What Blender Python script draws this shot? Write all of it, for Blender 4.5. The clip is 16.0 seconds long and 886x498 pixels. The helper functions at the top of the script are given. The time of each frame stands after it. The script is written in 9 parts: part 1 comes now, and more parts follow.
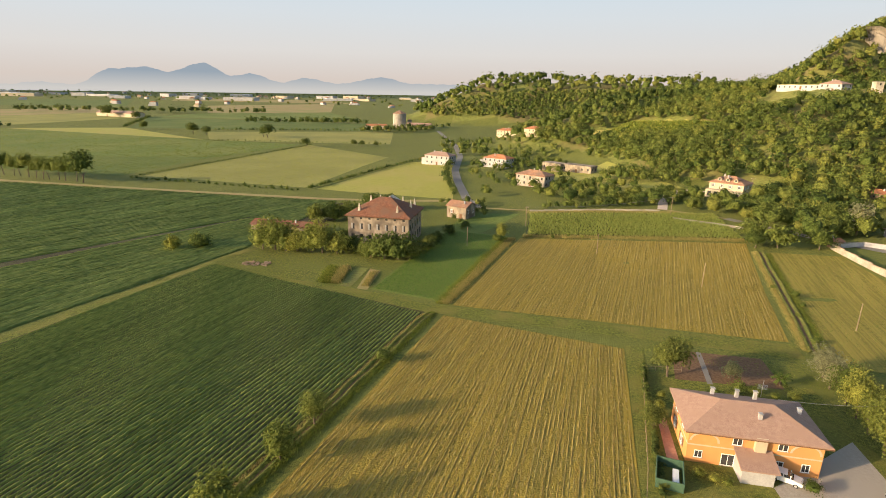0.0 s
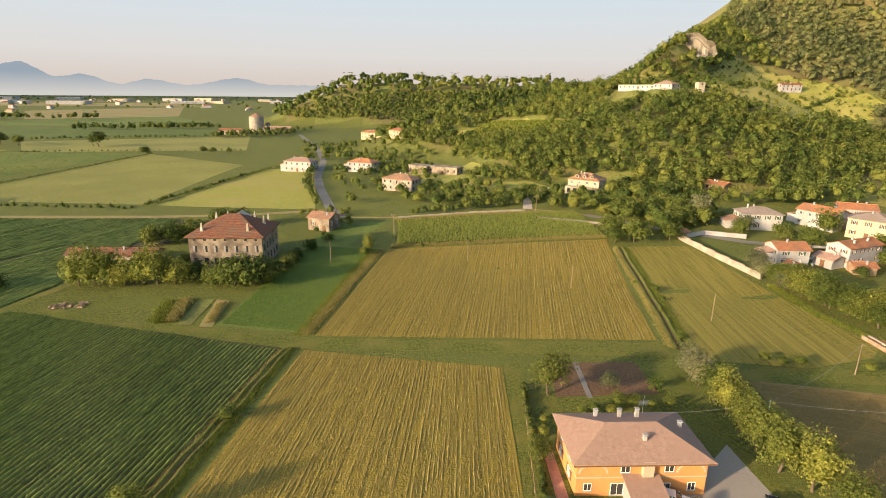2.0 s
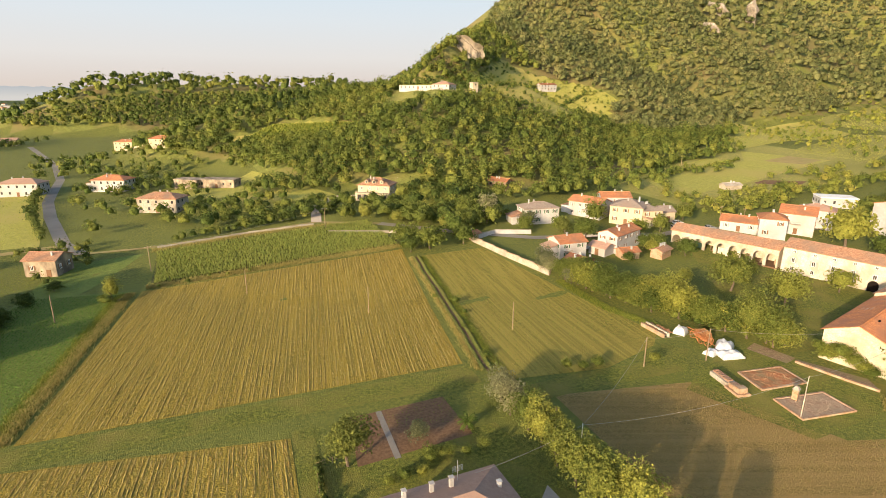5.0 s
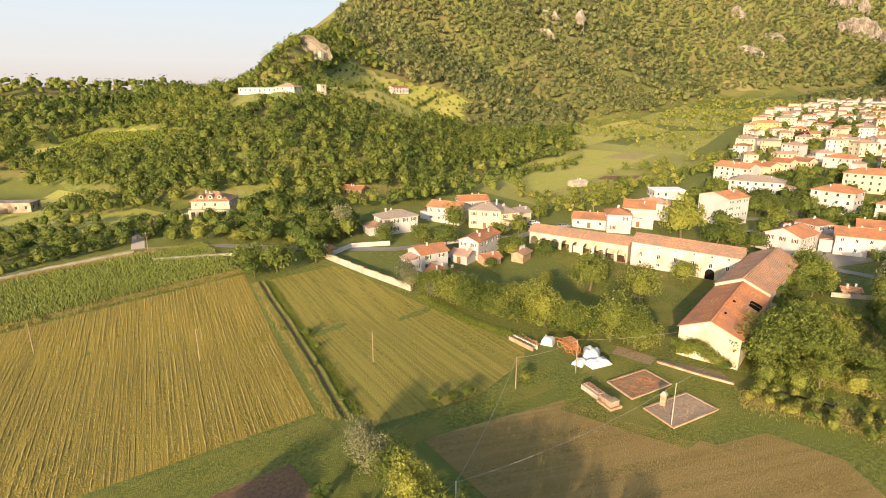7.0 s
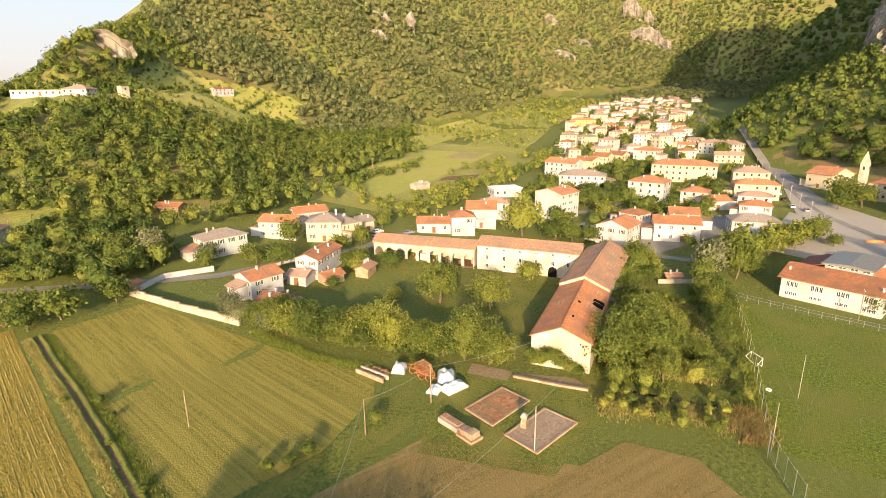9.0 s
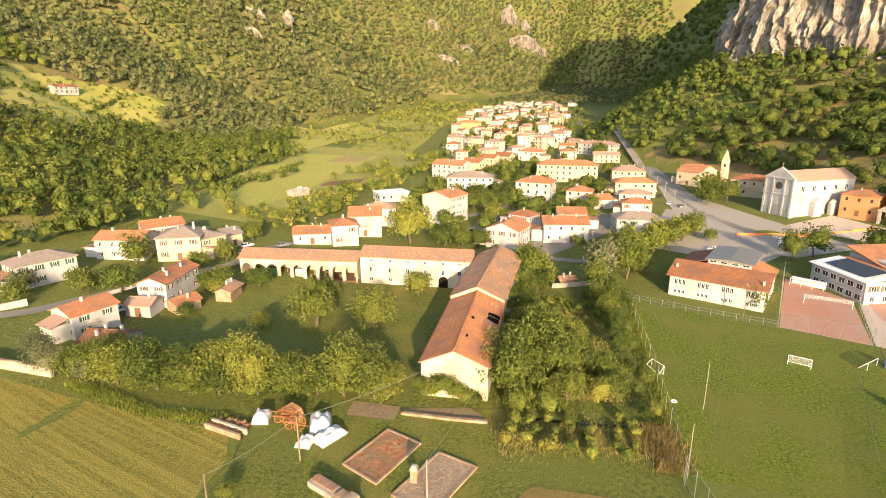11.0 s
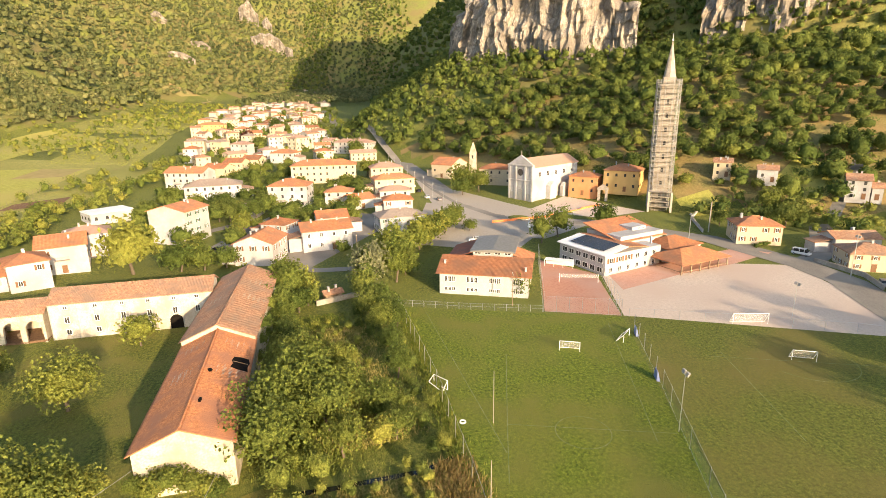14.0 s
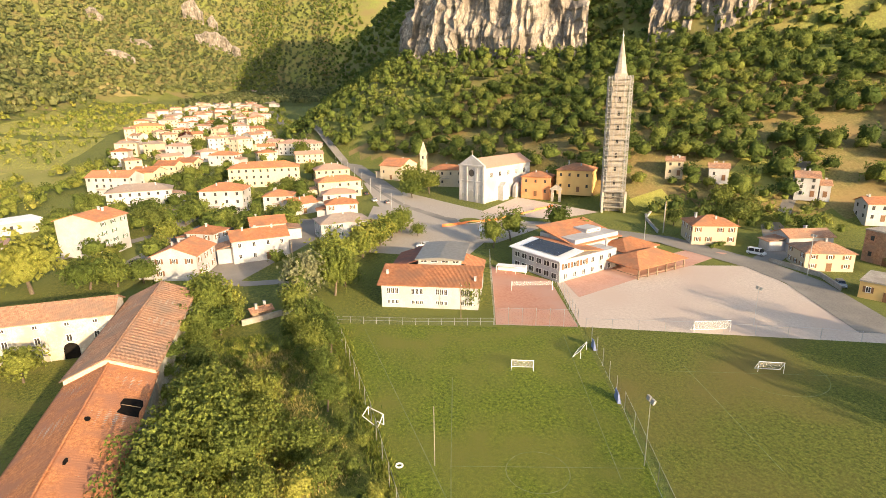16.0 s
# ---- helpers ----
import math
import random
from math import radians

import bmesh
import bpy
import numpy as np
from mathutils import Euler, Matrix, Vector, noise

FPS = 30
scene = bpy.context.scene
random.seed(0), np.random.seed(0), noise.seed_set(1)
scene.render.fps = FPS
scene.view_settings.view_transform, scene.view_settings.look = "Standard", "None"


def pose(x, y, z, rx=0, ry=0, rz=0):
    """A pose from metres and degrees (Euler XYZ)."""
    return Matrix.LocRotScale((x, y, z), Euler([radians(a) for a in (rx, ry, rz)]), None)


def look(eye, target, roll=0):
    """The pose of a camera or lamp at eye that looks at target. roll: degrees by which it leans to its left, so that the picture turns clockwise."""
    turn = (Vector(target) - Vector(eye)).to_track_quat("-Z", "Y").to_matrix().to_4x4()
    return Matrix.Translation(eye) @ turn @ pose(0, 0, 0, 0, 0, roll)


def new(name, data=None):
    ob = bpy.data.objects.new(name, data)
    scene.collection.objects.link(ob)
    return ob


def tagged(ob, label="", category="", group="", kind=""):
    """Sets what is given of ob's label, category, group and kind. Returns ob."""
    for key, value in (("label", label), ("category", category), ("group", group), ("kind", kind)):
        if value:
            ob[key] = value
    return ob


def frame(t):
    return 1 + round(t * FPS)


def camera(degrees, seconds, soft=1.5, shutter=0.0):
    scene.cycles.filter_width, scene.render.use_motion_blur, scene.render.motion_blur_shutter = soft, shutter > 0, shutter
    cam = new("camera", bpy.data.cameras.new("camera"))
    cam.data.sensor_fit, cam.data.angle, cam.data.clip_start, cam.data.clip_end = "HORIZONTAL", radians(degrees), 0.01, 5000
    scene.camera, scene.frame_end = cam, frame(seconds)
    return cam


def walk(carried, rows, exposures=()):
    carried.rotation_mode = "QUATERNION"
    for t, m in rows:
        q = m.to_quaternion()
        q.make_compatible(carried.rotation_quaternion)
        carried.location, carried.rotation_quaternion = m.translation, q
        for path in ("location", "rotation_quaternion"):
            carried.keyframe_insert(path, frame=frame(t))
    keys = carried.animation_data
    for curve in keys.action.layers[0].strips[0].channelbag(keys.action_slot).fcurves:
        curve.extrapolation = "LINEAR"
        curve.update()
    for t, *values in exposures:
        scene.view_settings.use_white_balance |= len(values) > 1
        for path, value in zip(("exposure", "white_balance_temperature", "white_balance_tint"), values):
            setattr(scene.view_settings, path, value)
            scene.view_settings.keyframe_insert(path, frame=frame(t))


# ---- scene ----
cam = camera(78.7, 16.0, 0.7)

PATH = [
    (0, (18.38, -2.995, 51.557), (18.166, -1.089, 50.99), 1.0),
    (0.5, (18.879, 0.304, 51.593), (18.722, 2.216, 51.028), 1.0),
    (1, (19.274, 3.712, 51.763), (19.248, 5.631, 51.2), 1.0),
    (1.5, (20.131, 7.151, 51.862), (20.244, 9.068, 51.302), 0.8),
    (2, (21.103, 10.288, 51.853), (21.345, 12.193, 51.295), 0.7),
    (2.5, (22.185, 13.471, 52.025), (22.558, 15.356, 51.469), 0.6),
    (3, (23.539, 16.635, 52.113), (24.026, 18.494, 51.559), 0.6),
    (3.5, (25.011, 19.511, 52.238), (25.609, 21.338, 51.685), 0.5),
    (4, (26.747, 22.557, 52.173), (27.46, 24.343, 51.624), 0.4),
    (4.2, (27.343, 23.389, 52.295), (28.101, 25.157, 51.747), 0.4),
    (6.3, (37.841, 34.503, 52.377), (39.007, 36.033, 51.829), 0.0),
    (6.5, (38.829, 35.366, 52.22), (40.036, 36.865, 51.677), -0.0),
    (7, (41.712, 37.643, 52.146), (43.029, 39.047, 51.605), -0.1),
    (7.5, (44.554, 39.461, 52.169), (45.966, 40.771, 51.629), -0.3),
    (8, (47.557, 41.242, 52.193), (49.063, 42.444, 51.654), -0.3),
    (8.5, (50.913, 42.86, 52.129), (52.5, 43.952, 51.59), -0.4),
    (9, (54.104, 44.142, 52.194), (55.761, 45.124, 51.654), -0.6),
    (9.2, (55.475, 44.597, 52.187), (57.162, 45.526, 51.647), -0.7),
    (11.3, (72.033, 48.849, 49.079), (73.882, 49.4, 48.553), -0.1),
    (11.5, (73.459, 49.062, 48.822), (75.326, 49.549, 48.296), -0.1),
    (12, (76.655, 49.125, 48.417), (78.551, 49.482, 47.89), -0.3),
    (12.5, (80.108, 49.202, 47.879), (82.024, 49.428, 47.352), -0.4),
    (13, (83.0, 48.684, 47.464), (84.927, 48.775, 46.938), -0.5),
    (13.5, (86.193, 48.166, 47.033), (88.121, 48.1, 46.506), -0.7),
    (14, (89.239, 47.491, 46.629), (91.159, 47.305, 46.101), -0.8),
    (14.5, (91.961, 46.645, 46.244), (93.876, 46.411, 45.717), -0.8),
    (15, (94.993, 45.385, 45.818), (96.902, 45.106, 45.292), -0.9),
    (15.5, (97.972, 44.049, 45.406), (99.874, 43.728, 44.881), -0.9),
    (16, (100.228, 42.585, 45.186), (102.127, 42.246, 44.66), -0.8),
]
walk(cam, [(t, look(eye, target, roll)) for t, eye, target, roll in PATH], [(0, 0.78), (5, 0.9), (9, 1.12), (16, 1.2)])

# ---- world, sun ----
SUN_AZ, SUN_EL = 244.0, 14.5        # where the sun stands, degrees clockwise from +y
world = bpy.data.worlds.new("sky")
scene.world = world
world.use_nodes = True
wn = world.node_tree
sky = wn.nodes.new("ShaderNodeTexSky")
sky.sky_type, sky.sun_disc = "NISHITA", False
sky.sun_elevation, sky.sun_rotation = radians(SUN_EL), radians(SUN_AZ)
sky.dust_density, sky.air_density, sky.ozone_density = 2.0, 1.0, 1.0
back = wn.nodes["Background"]
back.inputs["Strength"].default_value = 0.15
wn.links.new(sky.outputs[0], back.inputs["Color"])
sun = new("sun", bpy.data.lights.new("sun", "SUN"))
sun.data.energy, sun.data.angle, sun.data.color = 4.15, radians(0.6), (1.0, 0.745, 0.47)
sun_way = Vector((math.sin(radians(SUN_AZ)) * math.cos(radians(SUN_EL)), math.cos(radians(SUN_AZ)) * math.cos(radians(SUN_EL)), math.sin(radians(SUN_EL))))
sun.matrix_world = look(sun_way * 100, (0, 0, 0))


# ---- materials ----
def mat(name, c1, c2, scale=2.0, rough=0.85, bump=0.3, bump_scale=None, c3=None, big=0.12, metal=0.0, per="", stretch=(1, 1, 1), spec=0.3, ribs=0.0, grain=0.0, deep=0.1):
    """Two colours mixed by fine noise, a third by broad noise, with relief; per: 'object' or 'island' varies the value."""
    m = bpy.data.materials.new(name)
    m.use_nodes = True
    t = m.node_tree
    N, L = t.nodes, t.links
    b = N["Principled BSDF"]
    b.inputs["Roughness"].default_value, b.inputs["Metallic"].default_value = rough, metal
    b.inputs["Specular IOR Level"].default_value = spec
    geo = N.new("ShaderNodeNewGeometry")
    mp = N.new("ShaderNodeMapping")
    mp.inputs["Scale"].default_value = stretch
    L.new(geo.outputs["Position"], mp.inputs["Vector"])
    fine = N.new("ShaderNodeTexNoise")
    fine.inputs["Scale"].default_value, fine.inputs["Detail"].default_value = scale, 6
    L.new(mp.outputs[0], fine.inputs["Vector"])
    ramp = N.new("ShaderNodeValToRGB")
    ramp.color_ramp.elements[0].position, ramp.color_ramp.elements[1].position = 0.32, 0.68
    ramp.color_ramp.elements[0].color, ramp.color_ramp.elements[1].color = (*c1, 1), (*c2, 1)
    L.new(fine.outputs["Fac"], ramp.inputs[0])
    col = ramp.outputs[0]
    if grain:
        gn = N.new("ShaderNodeTexNoise")
        gn.inputs["Scale"].default_value, gn.inputs["Detail"].default_value = scale * 4.3, 3
        L.new(mp.outputs[0], gn.inputs["Vector"])
        gm = N.new("ShaderNodeMapRange")
        gm.inputs["From Min"].default_value, gm.inputs["From Max"].default_value = 0.3, 0.7
        gm.inputs["To Min"].default_value, gm.inputs["To Max"].default_value = 1 - grain, 1 + grain
        L.new(gn.outputs["Fac"], gm.inputs["Value"])
        gh = N.new("ShaderNodeHueSaturation")
        L.new(gm.outputs[0], gh.inputs["Value"])
        L.new(col, gh.inputs["Color"])
        col = gh.outputs[0]
    if c3:
        wide = N.new("ShaderNodeTexNoise")
        wide.inputs["Scale"].default_value, wide.inputs["Detail"].default_value = big, 5
        L.new(geo.outputs["Position"], wide.inputs["Vector"])
        r2 = N.new("ShaderNodeValToRGB")
        r2.color_ramp.elements[0].position, r2.color_ramp.elements[1].position = 0.42, 0.66
        L.new(wide.outputs["Fac"], r2.inputs[0])
        mix = N.new("ShaderNodeMix")
        mix.data_type = "RGBA"
        L.new(r2.outputs[0], mix.inputs["Factor"])
        L.new(col, mix.inputs["A"])
        mix.inputs["B"].default_value = (*c3, 1)
        col = mix.outputs["Result"]
    if per:
        if per == "object":
            rnd = N.new("ShaderNodeObjectInfo").outputs["Random"]
        elif per == "island":
            rnd = geo.outputs["Random Per Island"]
        else:
            at = N.new("ShaderNodeAttribute")
            at.attribute_name = "tint"
            add = N.new("ShaderNodeMath")
            add.operation = "MULTIPLY_ADD"
            L.new(geo.outputs["Random Per Island"], add.inputs[0])
            add.inputs[1].default_value = 0.42
            L.new(at.outputs["Fac"], add.inputs[2])
            rnd = add.outputs[0]
        hsv = N.new("ShaderNodeHueSaturation")
        mr = N.new("ShaderNodeMapRange")
        L.new(rnd, mr.inputs["Value"])
        mr.inputs["To Min"].default_value, mr.inputs["To Max"].default_value = (0.75, 1.25) if per != "tint" else (0.48, 1.5)
        L.new(mr.outputs[0], hsv.inputs["Value"])
        if per == "tint":
            hu = N.new("ShaderNodeMapRange")
            L.new(at.outputs["Fac"], hu.inputs["Value"])
            hu.inputs["To Min"].default_value, hu.inputs["To Max"].default_value = 0.532, 0.472
            L.new(hu.outputs[0], hsv.inputs["Hue"])
        L.new(col, hsv.inputs["Color"])
        col = hsv.outputs[0]
    L.new(col, b.inputs["Base Color"])
    if bump:
        bn = N.new("ShaderNodeTexNoise")
        bn.inputs["Scale"].default_value, bn.inputs["Detail"].default_value = bump_scale or scale * 3, 4
        L.new(mp.outputs[0], bn.inputs["Vector"])
        bp = N.new("ShaderNodeBump")
        bp.inputs["Strength"].default_value, bp.inputs["Distance"].default_value = bump, deep
        if ribs:
            tc = N.new("ShaderNodeTexCoord")
            wv = N.new("ShaderNodeTexWave")
            wv.bands_direction = "X"
            wv.inputs["Scale"].default_value, wv.inputs["Distortion"].default_value = 0.314 / ribs, 0.4
            L.new(tc.outputs["Object"], wv.inputs["Vector"])
            su = N.new("ShaderNodeMath")
            su.operation = "ADD"
            L.new(bn.outputs["Fac"], su.inputs[0])
            L.new(wv.outputs["Fac"], su.inputs[1])
            L.new(su.outputs[0], bp.inputs["Height"])
        else:
            L.new(bn.outputs["Fac"], bp.inputs["Height"])
        L.new(bp.outputs[0], b.inputs["Normal"])
    return m


def rows_mat(name, c1, c2, width, turn, wobble=1.5, c3=None, rough=0.95, sharp=(0.42, 0.6)):
    """A field whose two colours alternate in wavering lines of the given width, with a third colour in broad patches."""
    m = mat(name, c1, c2, 1.3, rough, 1.0, 3.5, c3, 0.05, grain=0.55, deep=0.2)
    t = m.node_tree
    N, L = t.nodes, t.links
    b = N["Principled BSDF"]
    geo = next(n for n in N if n.bl_idname == "ShaderNodeNewGeometry")
    mp = N.new("ShaderNodeMapping")
    mp.inputs["Rotation"].default_value = (0, 0, radians(turn))
    L.new(geo.outputs["Position"], mp.inputs["Vector"])
    sep = N.new("ShaderNodeMapping")
    sep.inputs["Scale"].default_value = (1.0 / width, 0.02, 1)
    L.new(mp.outputs[0], sep.inputs["Vector"])
    ns = N.new("ShaderNodeTexNoise")
    ns.inputs["Scale"].default_value, ns.inputs["Detail"].default_value, ns.inputs["Distortion"].default_value = 1.0, 3.0, wobble * 0.1
    L.new(sep.outputs[0], ns.inputs["Vector"])
    r = N.new("ShaderNodeValToRGB")
    r.color_ramp.elements[0].position, r.color_ramp.elements[1].position = sharp
    L.new(ns.outputs["Fac"], r.inputs[0])
    hsv = N.new("ShaderNodeMix")
    hsv.data_type = "RGBA"
    src = b.inputs["Base Color"].links[0].from_socket
    L.new(r.outputs[0], hsv.inputs["Factor"])
    L.new(src, hsv.inputs["A"])
    hsv.inputs["B"].default_value = (*c2, 1)
    L.new(hsv.outputs["Result"], b.inputs["Base Color"])
    ridge = N.new("ShaderNodeBump")
    ridge.inputs["Strength"].default_value, ridge.inputs["Distance"].default_value = 1.0, 0.07
    L.new(ns.outputs["Fac"], ridge.inputs["Height"])
    L.new(b.inputs["Normal"].links[0].from_socket, ridge.inputs["Normal"])
    L.new(ridge.outputs[0], b.inputs["Normal"])
    return m


M = {}
M["grass"] = mat("meadow_grass", (0.08, 0.10, 0.018), (0.21, 0.215, 0.042), 1.4, 0.95, 1.0, 5, (0.155, 0.17, 0.034), 0.06, grain=0.5, deep=0.3)
M["verge"] = mat("verge_grass", (0.075, 0.095, 0.014), (0.21, 0.22, 0.036), 1.8, 0.95, 1.0, 6, (0.21, 0.19, 0.042), 0.12, grain=0.55, deep=0.3)
M["lawn"] = mat("pitch_grass", (0.066, 0.098, 0.007), (0.19, 0.225, 0.022), 1.9, 0.95, 1.0, 5, (0.17, 0.17, 0.03), 0.09, grain=0.55, deep=0.3)
M["hill"] = mat("hill_ground", (0.149, 0.169, 0.035), (0.230, 0.243, 0.054), 0.25, 0.95, 0.5, 2, (0.20, 0.16, 0.06), 0.02, grain=0.3)
M["dry_slope"] = mat("dry_grass_slope", (0.165, 0.15, 0.048), (0.25, 0.195, 0.07), 0.3, 0.95, 0.5, 2, (0.28, 0.19, 0.075), 0.05, grain=0.3)
HAY = ((0.118, 0.100, 0.010), (0.35, 0.252, 0.040))
M["hay"] = rows_mat("mown_hay", *HAY, 0.45, 9, 1.5, (0.22, 0.17, 0.03))
M["hay_b"] = rows_mat("mown_hay_slanting", *HAY, 0.5, 15, 1.5, (0.22, 0.17, 0.03))
M["hay_c"] = rows_mat("greener_mown_hay", (0.13, 0.125, 0.016), (0.31, 0.25, 0.05), 0.8, 11, 1.5, (0.22, 0.185, 0.035))
M["hay_d"] = rows_mat("browned_hay", (0.20, 0.15, 0.045), (0.30, 0.21, 0.075), 1.5, -62, 1.5, (0.25, 0.175, 0.055))
M["crop"] = mat("crop_soil", (0.045, 0.040, 0.018), (0.075, 0.065, 0.025), 1.0, 0.95, 0.8, 4, (0.10, 0.11, 0.03), 0.03, grain=0.3)
M["crop_light"] = mat("young_crop", (0.115, 0.16, 0.026), (0.16, 0.205, 0.038), 0.5, 0.95, 0.8, 3, (0.19, 0.21, 0.045), 0.02, grain=0.3)
M["dry"] = mat("dry_field", (0.30, 0.22, 0.09), (0.38, 0.29, 0.12), 0.3, 0.95, 0.4, 2, (0.26, 0.25, 0.08), 0.02)
M["meadow"] = mat("bright_meadow", (0.29, 0.29, 0.052), (0.39, 0.365, 0.08), 0.7, 0.95, 0.8, 4, (0.38, 0.33, 0.09), 0.03, grain=0.25)
M["asphalt"] = mat("asphalt", (0.19, 0.17, 0.145), (0.25, 0.225, 0.19), 3, 0.9, 0.2, 20, (0.28, 0.25, 0.21), 0.1)
M["gravel"] = mat("pale_gravel", (0.50, 0.41, 0.33), (0.60, 0.50, 0.41), 1.5, 0.95, 0.3, 12, (0.52, 0.41, 0.33), 0.05, grain=0.1)
M["soil"] = mat("bare_soil", (0.13, 0.075, 0.04), (0.22, 0.13, 0.07), 2, 0.95, 0.6, 8)
M["earth"] = mat("trampled_earth", (0.22, 0.145, 0.085), (0.33, 0.235, 0.15), 1.6, 0.95, 0.8, 6, (0.26, 0.21, 0.10), 0.4, grain=0.4)
M["plaster"] = mat("white_plaster", (0.425, 0.415, 0.41), (0.50, 0.495, 0.49), 1.0, 0.85, 0.1, 12, (0.37, 0.35, 0.33), 0.15, grain=0.12)
M["plaster_cream"] = mat("cream_plaster", (0.482, 0.404, 0.275), (0.550, 0.464, 0.327), 1.0, 0.85, 0.1, 12, (0.50, 0.42, 0.30), 0.2)
M["plaster_orange"] = mat("orange_plaster", (0.66, 0.30, 0.10), (0.72, 0.34, 0.12), 1.0, 0.85, 0.08, 14, (0.62, 0.29, 0.10), 0.25)
M["plaster_salmon"] = mat("salmon_plaster", (0.56, 0.25, 0.11), (0.64, 0.30, 0.14), 1.0, 0.85, 0.1, 14, (0.50, 0.23, 0.10), 0.25)
M["plaster_ochre"] = mat("ochre_plaster", (0.60, 0.41, 0.16), (0.66, 0.46, 0.19), 1.0, 0.85, 0.1, 14, (0.55, 0.36, 0.14), 0.25)
M["old_wall"] = mat("weathered_plaster", (0.47, 0.41, 0.31), (0.62, 0.56, 0.45), 0.8, 0.92, 0.3, 8, (0.38, 0.32, 0.23), 0.22, grain=0.25)
M["dark_wall"] = mat("blackened_old_plaster", (0.24, 0.19, 0.14), (0.46, 0.38, 0.28), 0.7, 0.95, 0.4, 6, (0.16, 0.13, 0.10), 0.3, stretch=(1, 1, 0.5))
M["tile"] = mat("terracotta_tiles", (0.37, 0.145, 0.065), (0.52, 0.22, 0.10), 1.2, 0.9, 0.4, 5, (0.30, 0.15, 0.085), 0.25, per="object", ribs=0.3)
M["tile_old"] = mat("old_roof_tiles", (0.33, 0.17, 0.10), (0.52, 0.29, 0.17), 1.6, 0.93, 0.8, 6, (0.30, 0.20, 0.14), 0.25, ribs=0.3, grain=0.3)
M["tile_pink"] = mat("pinkish_roof_tiles", (0.34, 0.21, 0.155), (0.43, 0.275, 0.20), 1.2, 0.9, 0.3, 6, (0.40, 0.26, 0.19), 0.2, ribs=0.3)
M["tile_grey"] = mat("greyish_brown_roof_tiles", (0.25, 0.20, 0.165), (0.34, 0.275, 0.225), 1.2, 0.9, 0.3, 6, (0.29, 0.22, 0.175), 0.2, ribs=0.3)
M["glass"] = mat("dark_window_glass", (0.04, 0.04, 0.04), (0.07, 0.068, 0.064), 1, 0.12, 0, spec=0.5)
M["paving"] = mat("pale_paving", (0.33, 0.29, 0.24), (0.42, 0.37, 0.31), 2.0, 0.9, 0.2, 12, (0.38, 0.33, 0.27), 0.08, grain=0.1)
M["stone"] = mat("grey_stone", (0.34, 0.30, 0.25), (0.47, 0.42, 0.35), 2, 0.9, 0.3, 10, (0.30, 0.26, 0.21), 0.4, grain=0.2)
M["rock"] = mat("limestone_cliff", (0.20, 0.172, 0.138), (0.41, 0.36, 0.295), 0.3, 0.95, 1.0, 0.9, (0.17, 0.145, 0.115), 0.06, stretch=(1, 1, 0.35), grain=0.4, deep=0.5)
M["wood"] = mat("weathered_wood", (0.20, 0.14, 0.09), (0.34, 0.25, 0.16), 4, 0.85, 0.3, 20, stretch=(1, 1, 0.2))
M["metal"] = mat("galvanised_metal", (0.45, 0.45, 0.44), (0.55, 0.55, 0.53), 6, 0.45, 0.05, metal=0.8)
M["white"] = mat("white_paint", (0.78, 0.77, 0.74), (0.84, 0.83, 0.80), 3, 0.55, 0.03)
M["bark"] = mat("bark", (0.10, 0.075, 0.05), (0.18, 0.14, 0.10), 5, 0.95, 0.6, 12, stretch=(1, 1, 0.25))
M["leaf"] = mat("broadleaf_foliage", (0.091, 0.116, 0.022), (0.151, 0.173, 0.035), 1.1, 0.8, 1.0, 0.9, per="tint", deep=0.9, spec=0.2, grain=0.5)
M["leaf_yellow"] = mat("light_foliage", (0.152, 0.172, 0.031), (0.224, 0.232, 0.045), 1.1, 0.8, 1.0, 0.9, per="tint", deep=0.9, spec=0.2, grain=0.5)
M["leaf_dark"] = mat("dark_foliage", (0.078, 0.099, 0.022), (0.133, 0.152, 0.033), 1.1, 0.8, 1.0, 0.9, per="tint", deep=0.9, spec=0.2, grain=0.5)
M["leaf_copper"] = mat("copper_foliage", (0.07, 0.03, 0.022), (0.12, 0.05, 0.035), 1.1, 0.8, 1.0, 0.9, per="tint", deep=0.9, spec=0.2, grain=0.5)
M["leaf_silver"] = mat("silvery_foliage", (0.15, 0.155, 0.075), (0.21, 0.21, 0.11), 1.1, 0.8, 1.0, 0.9, per="tint", deep=0.9, spec=0.2, grain=0.5)

M["villa_tile"] = mat("dark_red_old_tiles", (0.18, 0.075, 0.042), (0.29, 0.125, 0.068), 1.4, 0.93, 0.7, 6, (0.20, 0.11, 0.07), 0.3, ribs=0.3, grain=0.3)
M["crag"] = mat("pale_crag", (0.21, 0.18, 0.145), (0.37, 0.32, 0.26), 0.4, 0.95, 1.0, 1.2, (0.30, 0.26, 0.21), 0.1, stretch=(1, 1, 0.3), grain=0.3)
# leaves of the far woods, with distance haze mixed into their colour
M["leaf_hazed"] = mat("haze_paled_foliage", (0.115, 0.127, 0.048), (0.170, 0.177, 0.069), 1.1, 0.85, 1.0, 0.9, per="tint", deep=0.9, spec=0.15, grain=0.5)
M["olive_field"] = mat("olive_field", (0.25, 0.245, 0.055), (0.335, 0.305, 0.082), 0.5, 0.95, 0.8, 3, (0.23, 0.225, 0.055), 0.02, grain=0.3)
M["deep_field"] = mat("deep_green_field", (0.09, 0.13, 0.022), (0.13, 0.17, 0.03), 0.5, 0.95, 0.8, 3, (0.14, 0.17, 0.034), 0.03, grain=0.3)
